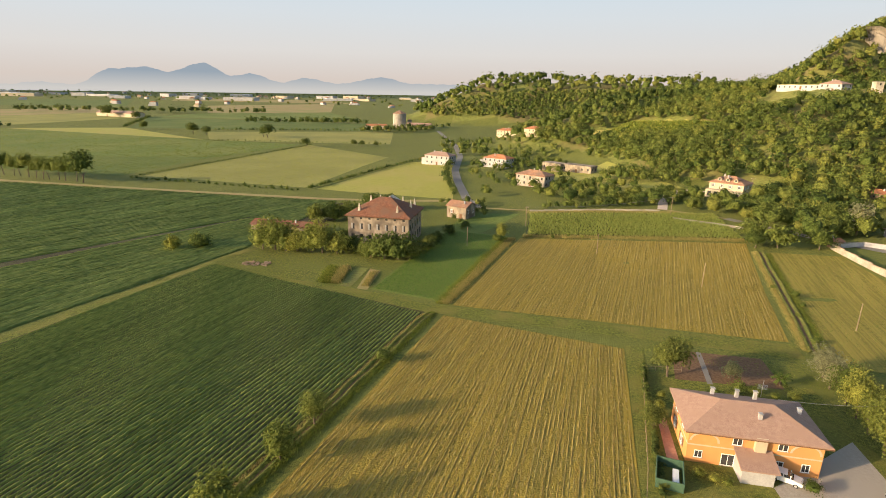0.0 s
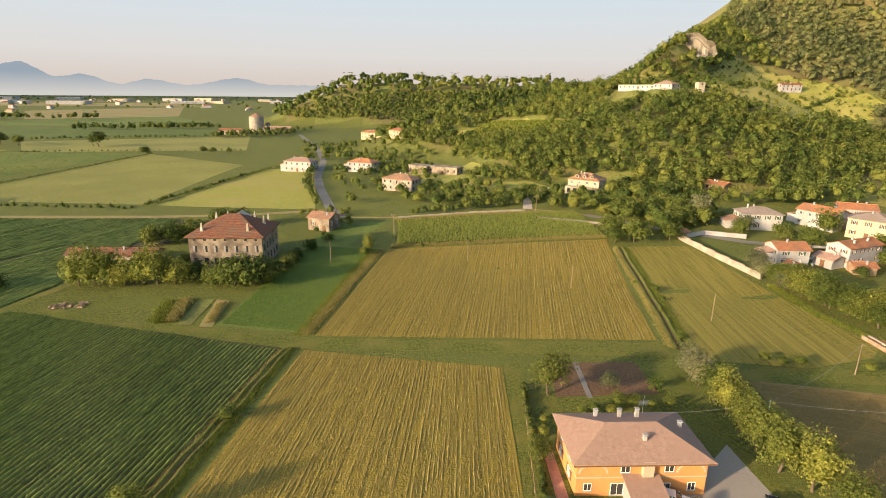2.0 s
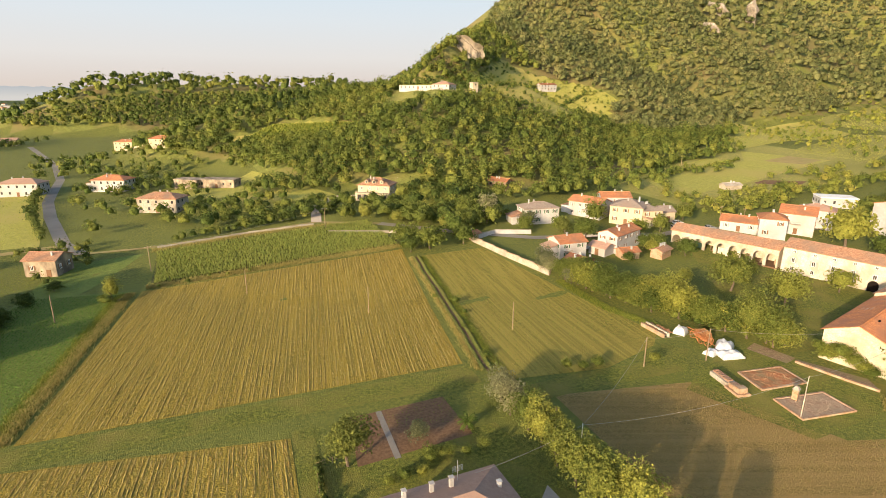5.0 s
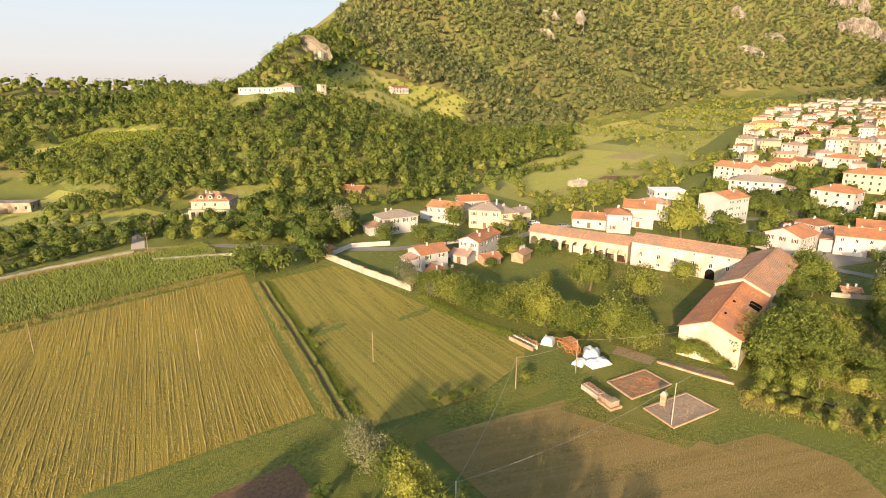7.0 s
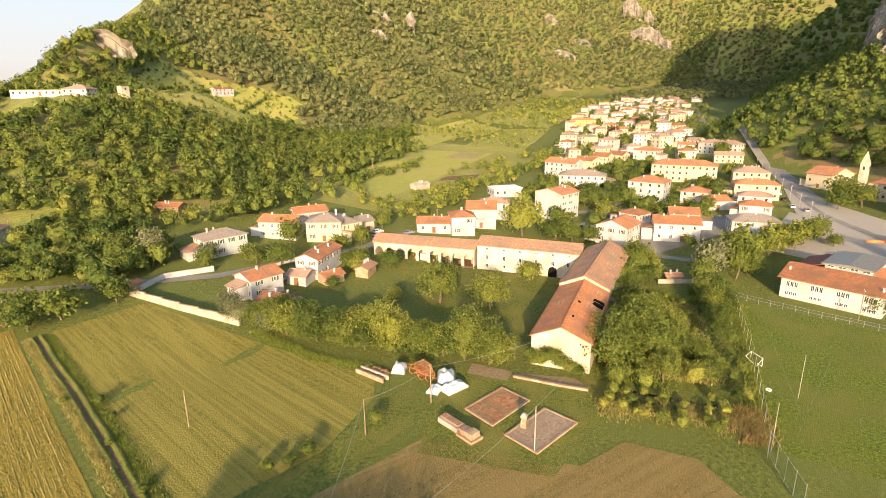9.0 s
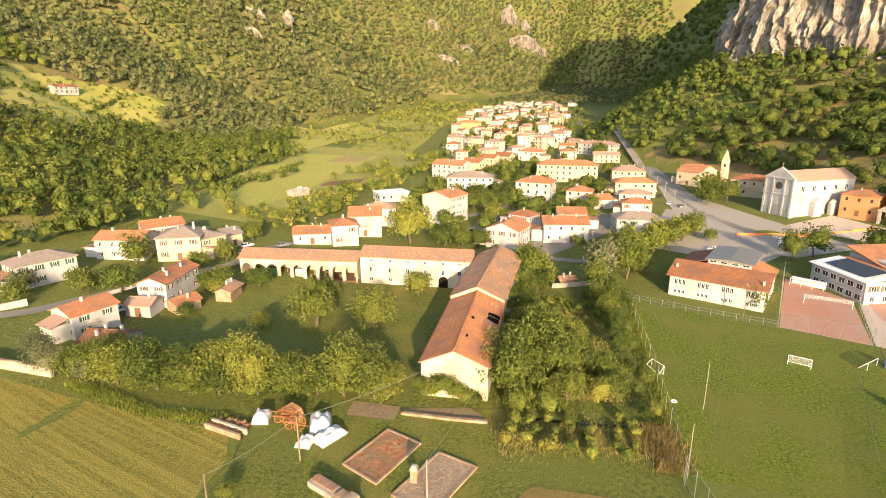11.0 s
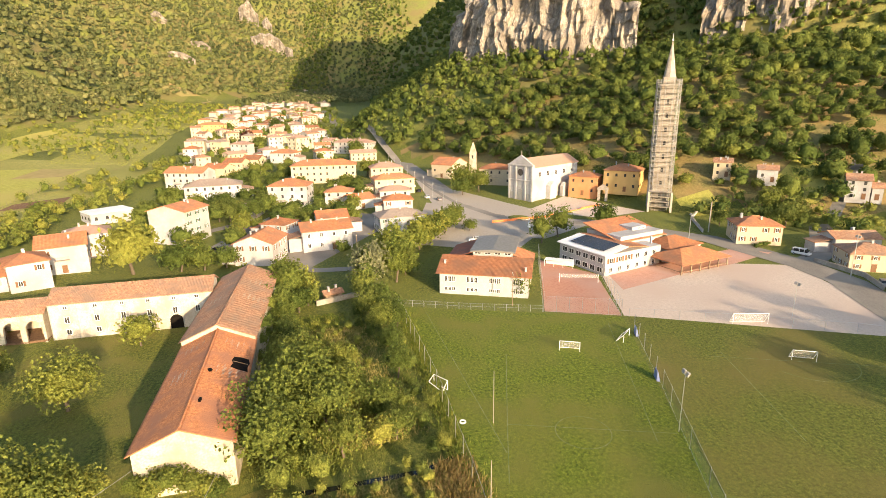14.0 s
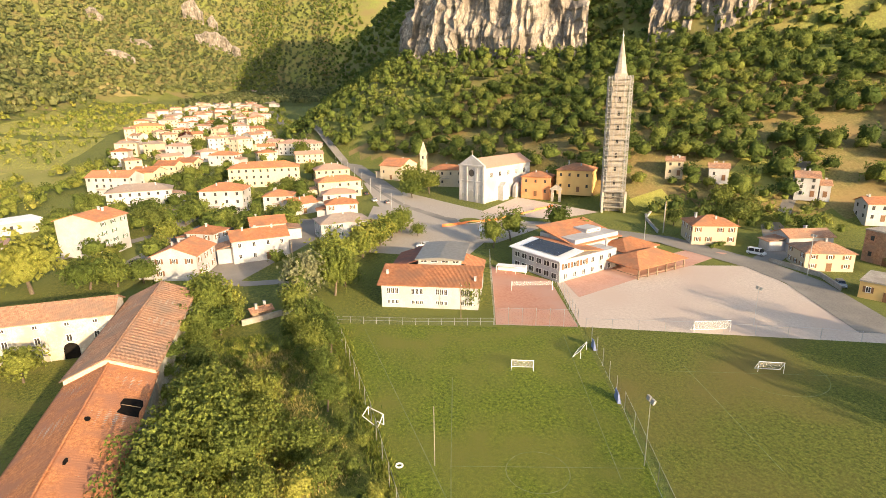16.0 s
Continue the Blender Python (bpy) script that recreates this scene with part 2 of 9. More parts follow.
M["lawn_worn"] = mat("worn_pitch_grass", (0.062, 0.085, 0.011), (0.17, 0.18, 0.028), 1.9, 0.95, 1.0, 5, (0.165, 0.14, 0.035), 0.05, grain=0.55, deep=0.3)
M["scaffold"] = mat("grey_scaffold_tube", (0.33, 0.32, 0.30), (0.43, 0.42, 0.39), 6, 0.6, 0.05, metal=0.1)
M["deck"] = mat("grey_scaffold_board", (0.36, 0.32, 0.26), (0.48, 0.43, 0.36), 4, 0.85, 0.2, 20)


def leafy(m, share_through=0.35):
    """Lets part of the light pass through the leaves."""
    t = m.node_tree
    N, L = t.nodes, t.links
    b = N["Principled BSDF"]
    tr = N.new("ShaderNodeBsdfTranslucent")
    L.new(b.inputs["Base Color"].links[0].from_socket, tr.inputs["Color"])
    mx = N.new("ShaderNodeMixShader")
    mx.inputs[0].default_value = share_through
    L.new(b.outputs[0], mx.inputs[1])
    L.new(tr.outputs[0], mx.inputs[2])
    L.new(mx.outputs[0], N["Material Output"].inputs["Surface"])


for key in ("leaf", "leaf_yellow", "leaf_dark", "leaf_silver", "leaf_copper", "leaf_hazed"):
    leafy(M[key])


# ---- the shape of the land ----
def terrain(x, y):
    """Height of the ground: a plain, a valley floor that climbs eastwards, and ridges (crest x, y, z, half width)."""
    x, y = np.asarray(x, float), np.asarray(y, float)
    top = np.zeros(np.broadcast(x, y).shape)
    for pts, power in RIDGES:
        for (ax, ay, az, aw), (bx, by, bz, bw) in zip(pts, pts[1:]):
            dx, dy = bx - ax, by - ay
            k = np.clip(((x - ax) * dx + (y - ay) * dy) / (dx * dx + dy * dy), 0, 1)
            d = np.hypot(x - ax - k * dx, y - ay - k * dy)
            rise = np.clip(1 - d / (aw + k * (bw - aw)), 0, 1)
            top = np.maximum(top, (az + k * (bz - az)) * rise ** power)
    u = np.maximum(x - 215, 0)
    floor = 0.045 * u * u / (u + 25.0)
    return floor + np.maximum(top - 0.5 * floor, 0)


RIDGES = [
    ([(40, 350, 4, 130), (160, 300, 9, 170), (260, 300, 13, 190), (420, 370, 20, 260)], 1.0),
    ([(-70, 975, 34, 110), (-20, 990, 66, 150), (60, 1000, 72, 190), (110, 1000, 70, 200), (230, 980, 66, 230), (420, 900, 70, 250)], 1.0),
    ([(55, 500, 12, 70), (110, 520, 42, 120), (170, 530, 52, 150), (191, 444, 56, 140), (215, 365, 56, 150), (300, 390, 58, 120), (247, 420, 62, 120), (245, 440, 76, 95)], 1.15),
    ([(240, 440, 76, 80), (271, 460, 92, 110), (330, 530, 106, 175), (400, 590, 124, 245), (480, 640, 148, 320), (700, 780, 300, 430), (1000, 900, 420, 520)], 1.15),
    ([(1250, 1150, 430, 600), (2000, 1150, 560, 1000), (2500, 700, 540, 900), (2600, 250, 500, 800), (2500, -100, 480, 700)], 1.2),
    ([(1300, -60, 100, 180), (800, -30, 85, 130), (556, -15, 70, 120), (492, -75, 69, 130), (467, -116, 69, 150), (407, -146, 70, 140), (350, -250, 70, 150), (260, -420, 60, 160)], 1.0),
    ([(1700, -200, 330, 260), (1000, -170, 220, 130), (640, -110, 190, 95), (590, -165, 185, 95), (540, -205, 180, 95), (480, -235, 175, 95), (420, -330, 170, 95), (340, -480, 160, 110)], 0.5),
    ([(1500, -620, 420, 330), (1000, -620, 600, 330), (800, -568, 668, 290), (700, -495, 686, 280), (610, -352, 572, 150), (600, -212, 392, 80)], 1.0),
]


def axis_steps(lo, hi, fine_lo, fine_hi, fine, grow=1.09):
    """Grid lines: even between fine_lo and fine_hi, wider and wider outside."""
    out = list(np.arange(fine_lo, fine_hi + 0.01, fine))
    for sign, end in ((1, hi), (-1, lo)):
        at, step = (fine_hi, fine) if sign > 0 else (fine_lo, fine)
        while sign * at < sign * end:
            step = min(step * grow, 160)
            at += sign * step
            out.append(at)
    return np.array(sorted(out))


def mesh_object(name, verts, faces, material, parent=None, smooth=False):
    me = bpy.data.meshes.new(name)
    me.from_pydata([tuple(v) for v in verts], [], faces)
    if material:
        me.materials.append(material)
    if smooth:
        me.polygons.foreach_set("use_smooth", [True] * len(me.polygons))
    me.update()
    ob = new(name, me)
    ob.parent = parent
    return ob


def grid_faces(n, m):
    i, j = np.meshgrid(np.arange(n - 1), np.arange(m - 1), indexing="ij")
    a = (i * m + j).ravel()
    return np.stack([a, a + m, a + m + 1, a + 1], 1).tolist()


def sheet(name, corners, n, m, material, lift=0.05, label="", category="field", kind="structure"):
    """A four-cornered piece of land that follows the ground, n by m cells."""
    a, b, c, d = (np.array(p, float) for p in corners)
    u, v = np.meshgrid(np.linspace(0, 1, n + 1), np.linspace(0, 1, m + 1), indexing="ij")
    xy = (a * ((1 - u) * (1 - v))[..., None] + b * (u * (1 - v))[..., None] + c * (u * v)[..., None] + d * ((1 - u) * v)[..., None]).reshape(-1, 2)
    z = terrain(xy[:, 0], xy[:, 1]) + lift
    ob = mesh_object(name, np.c_[xy, z], grid_faces(n + 1, m + 1), material, None, True)
    return tagged(ob, label, category, "", kind)


def ribbon(name, pts, width, material, lift=0.08, label="", category="road", kind="structure", step=6.0):
    """A road or path along points, following the ground."""
    pts = [np.array(p, float) for p in pts]
    line = []
    for a, b in zip(pts, pts[1:]):
        k = max(1, int(np.linalg.norm(b - a) / step))
        line += [a + (b - a) * i / k for i in range(k)]
    line.append(pts[-1])
    line = np.array(line)
    way = np.gradient(line, axis=0)
    way /= np.linalg.norm(way, axis=1)[:, None]
    side = np.c_[-way[:, 1], way[:, 0]] * width / 2
    xy = np.stack([line + side, line - side], 1).reshape(-1, 2)
    z = np.repeat(terrain(line[:, 0], line[:, 1]), 2) + lift
    ob = mesh_object(name, np.c_[xy, z], grid_faces(len(line), 2), material, None, True)
    return tagged(ob, label, category, "", kind)


def inside(x, y, poly):
    c = np.zeros(x.shape, bool)
    for (ax, ay), (bx, by) in zip(poly, poly[1:] + poly[:1]):
        c ^= ((ay > y) != (by > y)) & (x < (bx - ax) * (y - ay) / (by - ay + 1e-12) + ax)
    return c


VINEYARD = [(82, 468), (122, 470), (150, 402), (162, 368), (142, 352), (114, 408), (86, 450)]
SHELF = [(250, 362), (282, 436), (362, 508), (440, 462), (446, 430), (300, 338)]

gx = axis_steps(-4600, 4600, -100, 620, 6.5)
gy = axis_steps(-4600, 4800, -240, 620, 6.5)
X, Y = np.meshgrid(gx, gy, indexing="ij")
Z = terrain(X, Y)
ground = mesh_object("ground", np.c_[X.ravel(), Y.ravel(), Z.ravel()], grid_faces(len(gx), len(gy)), M["grass"], None, True)
ground.data.materials.append(M["hill"])
ground.data.materials.append(M["dry_slope"])
cx, cy = (X[:-1, :-1] + X[1:, 1:]) / 2, (Y[:-1, :-1] + Y[1:, 1:]) / 2
lift_above = terrain(cx, cy) - 0.045 * np.maximum(cx - 225, 0)
kind_of = np.where(lift_above > 8, 1, 0)
kind_of = np.where((lift_above > 3) & (lift_above < 52) & (cy < 60) & (cx < 460), 2, kind_of)
ground.data.materials.append(M["meadow"])
kind_of = np.where(inside(cx, cy, SHELF) | inside(cx, cy, VINEYARD), 3, kind_of)
ground.data.polygons.foreach_set("material_index", kind_of.ravel().astype(np.int32))
tagged(ground, "grassy plain rising into wooded hills", "ground", "", "structure")


# ---- limestone cliffs and the far skyline ----
def cliff(name, pts, heights, seed, label, material=None):
    """A rugged rock wall along points, leaning back, with ledges and buttresses."""
    pts = [np.array(p, float) for p in pts]
    cols, rows = [], 46
    for i in range(len(pts) - 1):
        n = max(2, int(np.linalg.norm(pts[i + 1] - pts[i]) / 1.3))
        for k in range(n):
            f = k / n
            cols.append((*(pts[i] + f * (pts[i + 1] - pts[i])), heights[i] + f * (heights[i + 1] - heights[i])))
    cols = np.array(cols)
    way = np.gradient(cols[:, :2], axis=0)
    way /= np.linalg.norm(way, axis=1)[:, None]
    inner = np.c_[-way[:, 1], way[:, 0]]
    z0 = terrain(cols[:, 0], cols[:, 1]) - 14
    V, rugged = [], min(1.0, max(heights) / 55)
    for c in range(len(cols)):
        top = cols[c, 2] * (0.82 + 0.3 * noise.noise(Vector((c * 0.06, seed, 0))))
        for r in range(rows + 1):
            f = r / rows
            h = (top + 14) * f
            p = Vector((cols[c, 0] * 0.03, cols[c, 1] * 0.03, h * 0.007 + seed))
            wide, mid, fine = noise.noise(p), noise.noise(p * 3.3), noise.noise(p * 8.1)
            block = noise.noise(Vector((p.x * 16, p.y * 16, h * 0.14 + seed)))
            bulge = rugged * (9 * wide + 7 * (0.6 - 2 * abs(mid)) + 3.2 * (0.6 - 2 * abs(fine)) + 1.7 * block)
            ledge = 1.8 * (math.floor(h / 9 + noise.noise(p * 2.0)) - h / 9)
            back = 0.16 * h - bulge - ledge * 0.8 + rugged * (7 * max(0, f - 0.9) * 10)
            V.append((cols[c, 0] + inner[c, 0] * back, cols[c, 1] + inner[c, 1] * back, z0[c] + h))
    ob = mesh_object(name, V, grid_faces(len(cols), rows + 1), material or M["rock"], None, False)
    return tagged(ob, label, "cliff", "", "structure")


cliff("cliff", [(468, -126), (482, -102), (497, -80), (530, -42), (572, -14), (640, -12)][::-1], [40, 66, 76, 80, 74, 46], 1.0, "tall pale limestone cliff above the scrub")
cliff("cliff", [(406, -224), (418, -202), (430, -181), (453, -162)][::-1], [44, 62, 46, 20], 5.0, "pale limestone cliff above the scrub")
cliff("cliff", [(288, 474), (293, 466), (300, 462), (306, 464)][::-1], [10, 20, 22, 11], 9.0, "small pale crag on the ridge", M["crag"])
for rx, ry, wide, tall in ((820, 606, 34, 26), (885, 597, 18, 48), (735, 552, 24, 14), (1780, 668, 40, 40), (2102, 496, 60, 90), (2113, 440, 30, 60), (1737, 550, 50, 26), (1602, 560, 60, 30), (1960, 400, 120, 60)):
    cliff("cliff", [(rx - wide * 0.2, ry + wide * 0.5), (rx, ry), (rx + wide * 0.1, ry - wide * 0.5)], [tall * 0.5, tall, tall * 0.6], rx * 0.01, "pale rock outcrop on the wooded mountain")

# self-lit hills: haze painted into the glow, paler towards the foot
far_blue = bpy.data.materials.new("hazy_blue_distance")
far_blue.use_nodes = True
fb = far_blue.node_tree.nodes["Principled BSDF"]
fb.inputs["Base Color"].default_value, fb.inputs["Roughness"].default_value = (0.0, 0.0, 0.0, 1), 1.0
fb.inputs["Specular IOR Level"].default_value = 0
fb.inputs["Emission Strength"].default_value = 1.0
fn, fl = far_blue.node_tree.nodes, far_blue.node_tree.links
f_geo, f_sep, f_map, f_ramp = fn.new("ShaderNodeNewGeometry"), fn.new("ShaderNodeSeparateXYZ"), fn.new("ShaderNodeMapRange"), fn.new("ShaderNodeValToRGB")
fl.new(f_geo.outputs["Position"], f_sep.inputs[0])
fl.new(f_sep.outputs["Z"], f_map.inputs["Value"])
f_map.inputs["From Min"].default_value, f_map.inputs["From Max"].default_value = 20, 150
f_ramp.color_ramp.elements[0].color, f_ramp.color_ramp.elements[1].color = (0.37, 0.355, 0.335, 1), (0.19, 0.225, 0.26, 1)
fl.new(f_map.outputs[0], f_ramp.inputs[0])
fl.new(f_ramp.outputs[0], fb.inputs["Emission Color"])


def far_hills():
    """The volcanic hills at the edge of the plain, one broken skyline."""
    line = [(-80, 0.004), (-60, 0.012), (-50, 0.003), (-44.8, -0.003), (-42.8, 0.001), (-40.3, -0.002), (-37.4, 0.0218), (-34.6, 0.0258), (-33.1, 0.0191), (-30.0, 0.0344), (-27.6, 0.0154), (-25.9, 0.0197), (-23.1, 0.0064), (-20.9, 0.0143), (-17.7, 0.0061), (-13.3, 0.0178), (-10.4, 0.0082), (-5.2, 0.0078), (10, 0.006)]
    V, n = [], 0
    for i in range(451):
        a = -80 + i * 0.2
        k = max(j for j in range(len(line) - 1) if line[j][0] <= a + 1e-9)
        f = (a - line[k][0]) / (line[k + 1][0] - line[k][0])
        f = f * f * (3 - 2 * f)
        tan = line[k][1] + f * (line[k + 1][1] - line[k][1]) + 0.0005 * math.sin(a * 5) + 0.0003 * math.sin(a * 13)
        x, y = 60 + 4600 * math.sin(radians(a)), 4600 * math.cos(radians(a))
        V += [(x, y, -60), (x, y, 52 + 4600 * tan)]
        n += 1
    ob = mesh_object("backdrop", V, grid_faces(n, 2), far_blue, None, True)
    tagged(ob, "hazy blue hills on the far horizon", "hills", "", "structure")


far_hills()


def evening_sky():
    """A plain backdrop of pale evening sky behind the far hills."""
    m = bpy.data.materials.new("pale_evening_sky")
    m.use_nodes = True
    N, L = m.node_tree.nodes, m.node_tree.links
    b = N["Principled BSDF"]
    b.inputs["Base Color"].default_value, b.inputs["Specular IOR Level"].default_value, b.inputs["Roughness"].default_value = (0, 0, 0, 1), 0, 1
    geo, sep, mr, ramp = N.new("ShaderNodeNewGeometry"), N.new("ShaderNodeSeparateXYZ"), N.new("ShaderNodeMapRange"), N.new("ShaderNodeValToRGB")
    L.new(geo.outputs["Position"], sep.inputs[0])
    L.new(sep.outputs["Z"], mr.inputs["Value"])
    mr.inputs["From Min"].default_value, mr.inputs["From Max"].default_value = 0, 950
    e = ramp.color_ramp.elements
    e[0].color, e[1].color = (0.44, 0.40, 0.37, 1), (0.42, 0.50, 0.56, 1)
    for at, c in ((0.12, (0.47, 0.41, 0.37, 1)), (0.35, (0.50, 0.48, 0.46, 1)), (0.65, (0.47, 0.50, 0.52, 1))):
        e.new(at).color = c
    L.new(mr.outputs[0], ramp.inputs[0])
    L.new(ramp.outputs[0], b.inputs["Emission Color"])
    b.inputs["Emission Strength"].default_value = 0.86
    V, n = [], 0
    for i in range(141):
        a = radians(-80 + i)
        V += [(60 + 4850 * math.sin(a), 4850 * math.cos(a), -80), (60 + 4850 * math.sin(a), 4850 * math.cos(a), 1300)]
        n += 1
    tagged(mesh_object("backdrop", V, grid_faces(n, 2), m, None, True), "pale clear evening sky at the horizon", "sky", "", "structure")


evening_sky()


# ---- building tools ----
def box(bm, x0, y0, z0, x1, y1, z1):
    v = [bm.verts.new((x, y, z)) for z in (z0, z1) for x, y in ((x0, y0), (x1, y0), (x1, y1), (x0, y1))]
    for f in ((3, 2, 1, 0), (4, 5, 6, 7), (0, 1, 5, 4), (1, 2, 6, 5), (2, 3, 7, 6), (3, 0, 4, 7)):
        bm.faces.new([v[i] for i in f])
    return v


def solid(bm, bottom, top):
    """A closed body between two rings of equal length."""
    a, b = [bm.verts.new(p) for p in bottom], [bm.verts.new(p) for p in top]
    n = len(a)
    bm.faces.new(a[::-1])
    bm.faces.new(b)
    for i in range(n):
        bm.faces.new((a[i], a[(i + 1) % n], b[(i + 1) % n], b[i]))


def tube(bm, a, b, r0, r1, sides=6):
    """A tapered round bar from a to b."""
    a, b = Vector(a), Vector(b)
    q = (b - a).to_track_quat("Z", "Y")
    rings = [[p + q @ Vector((r * math.cos(6.2832 * i / sides), r * math.sin(6.2832 * i / sides), 0)) for i in range(sides)] for p, r in ((a, r0), (b, r1))]
    solid(bm, *rings)


def part(name, bm, material, parent=None, label="", at=None):
    """Links a bmesh as one mesh object under a thing or a part."""
    bmesh.ops.recalc_face_normals(bm, faces=bm.faces)
    me = bpy.data.meshes.new(name)
    bm.to_mesh(me)
    bm.free()
    me.materials.append(material)
    ob = new(name, me)
    if parent:
        ob.parent = parent
    if at:
        ob.matrix_basis = at
    if label:
        ob["label"] = label
    return ob


def share(name, me, parent, at):
    ob = new(name, me)
    ob.parent, ob.matrix_basis = parent, at
    return ob


def thing(name, m, label, category, group=""):
    """The empty at the base of a thing made of parts."""
    ob = new(name)
    ob.matrix_basis = m
    return tagged(ob, label, category, group)


MESHES = {}
BUILT = []


def kept(key, material, make):
    """A mesh that alike pieces share."""
    if key not in MESHES:
        bm = bmesh.new()
        make(bm)
        bmesh.ops.recalc_face_normals(bm, faces=bm.faces)
        me = bpy.data.meshes.new(str(key[0]))
        bm.to_mesh(me)
        bm.free()
        me.materials.append(material)
        MESHES[key] = me
    return MESHES[key]


SHUTTERS = [mat("brown_shutter", (0.16, 0.08, 0.04), (0.22, 0.12, 0.06), 5, 0.7, 0.1), mat("green_shutter", (0.05, 0.10, 0.06), (0.07, 0.13, 0.08), 5, 0.7, 0.1), mat("grey_shutter", (0.30, 0.29, 0.27), (0.38, 0.36, 0.33), 5, 0.7, 0.1)]


def window(parent, x, z, w, h, at, style=0):
    """A window on the plane y = 0 of the pose at, facing -y: frame, pane, sill and two shutters (style -1: none)."""
    def frame_mesh(bm):
        t = 0.09
        for a in ((-w / 2, -h / 2, -w / 2 + t, h / 2), (w / 2 - t, -h / 2, w / 2, h / 2), (-w / 2 + t, h / 2 - t, w / 2 - t, h / 2), (-w / 2 + t, -h / 2, w / 2 - t, -h / 2 + t), (-t / 3, -h / 2 + t, t / 3, h / 2 - t)):
            box(bm, a[0], -0.09, a[1], a[2], -0.004, a[3])
    fr = share("window", kept(("window", w, h), M["white"], frame_mesh), parent, at @ pose(x, 0, z))
    share("pane", kept(("pane", w, h), M["glass"], lambda bm: box(bm, -w / 2 + 0.08, -0.03, -h / 2 + 0.08, w / 2 - 0.08, -0.006, h / 2 - 0.08)), fr, Matrix())
    share("sill", kept(("sill", w), M["stone"], lambda bm: box(bm, -w / 2 - 0.12, -0.16, -0.07, w / 2 + 0.12, -0.004, 0)), fr, pose(0, 0, -h / 2))
    if style >= 0:
        me = kept(("shutter", w, h, style), SHUTTERS[style], lambda bm: box(bm, 0, -0.07, -h / 2, w / 2, -0.012, h / 2))
        share("shutter", me, fr, pose(w / 2 + 0.02, 0, 0))
        share("shutter", me, fr, pose(-w / 2 - 0.02 - w / 2, 0, 0))
    return fr


def far_window(parent, x, z, w, h, at):
    def both(bm):
        box(bm, -w / 2, -0.06, -h / 2, w / 2, -0.004, h / 2)
    return share("window", kept(("far_window", w, h), M["glass"], both), parent, at @ pose(x, 0, z))


def roof_mesh(bm, w, d, z, kind, rise, over=0.5, thick=0.18):
    """A closed tiled roof over a w by d block whose walls end at z, ridge along x (gable_front: along y)."""
    a, b = w / 2 + over, d / 2 + over
    drop = rise * over / (d / 2 if kind != "gable_front" else w / 2)
    lo = [(-a, -b), (a, -b), (a, b), (-a, b)]
    if kind == "flat":
        a, b = w / 2 + 0.15, d / 2 + 0.15
        box(bm, -a, -b, z - 0.05, a, b, z + 0.35)
        return
    z0, z1 = z - drop, z + rise
    if kind in ("gable", "gable_front"):
        half = b if kind == "gable" else a
        prof = [(-half, z0), (-half, z0 + thick), (0, z1 + thick), (half, z0 + thick), (half, z0), (0, z1)]
        if kind == "gable":
            solid(bm, [(-a, y, zz) for y, zz in prof], [(a, y, zz) for y, zz in prof])
        else:
            solid(bm, [(x, -b, zz) for x, zz in prof], [(x, b, zz) for x, zz in prof])
    else:
        r = max(w - d, 0.6) / 2 if w >= d else 0.3
        ry = 0 if w >= d else (d - w) / 2
        vb = [bm.verts.new((x, y, z0)) for x, y in lo]
        vt = [bm.verts.new((x, y, z0 + thick)) for x, y in lo]
        r1, r2 = bm.verts.new((-r, -ry, z1 + thick)), bm.verts.new((r, ry, z1 + thick))
        bm.faces.new(vb[::-1])
        for i in range(4):
            bm.faces.new((vb[i], vb[(i + 1) % 4], vt[(i + 1) % 4], vt[i]))
        if w >= d:
            bm.faces.new((vt[0], vt[1], r2, r1)), bm.faces.new((vt[2], vt[3], r1, r2)), bm.faces.new((vt[1], vt[2], r2)), bm.faces.new((vt[3], vt[0], r1))
        else:
            bm.faces.new((vt[1], vt[2], r2, r1)), bm.faces.new((vt[3], vt[0], r1, r2)), bm.faces.new((vt[0], vt[1], r1)), bm.faces.new((vt[2], vt[3], r2))


def wall_mesh(bm, w, d, z, kind, rise):
    """The outer walls as one body, with gables where the roof has them."""
    if kind == "gable":
        ring = [(-d / 2, -1.5), (d / 2, -1.5), (d / 2, z), (0, z + rise), (-d / 2, z)]
        solid(bm, [(-w / 2, y, zz) for y, zz in ring], [(w / 2, y, zz) for y, zz in ring])
    elif kind == "gable_front":
        ring = [(-w / 2, -1.5), (w / 2, -1.5), (w / 2, z), (0, z + rise), (-w / 2, z)]
        solid(bm, [(x, -d / 2, zz) for x, zz in ring], [(x, d / 2, zz) for x, zz in ring])
    else:
        box(bm, -w / 2, -d / 2, -1.5, w / 2, d / 2, z)


def chimney(parent, x, y, z, h=1.3, m=None):
    def stack(bm):
        box(bm, -0.24, -0.24, -0.8, 0.24, 0.24, h - 0.3)
        box(bm, -0.18, -0.18, h - 0.3, 0.18, 0.18, h - 0.1)
        box(bm, -0.31, -0.31, h - 0.1, 0.31, 0.31, h + 0.02)
    return share("chimney", kept(("chimney", h, (m or M["plaster"]).name), m or M["plaster"], stack), parent, pose(x, y, z))


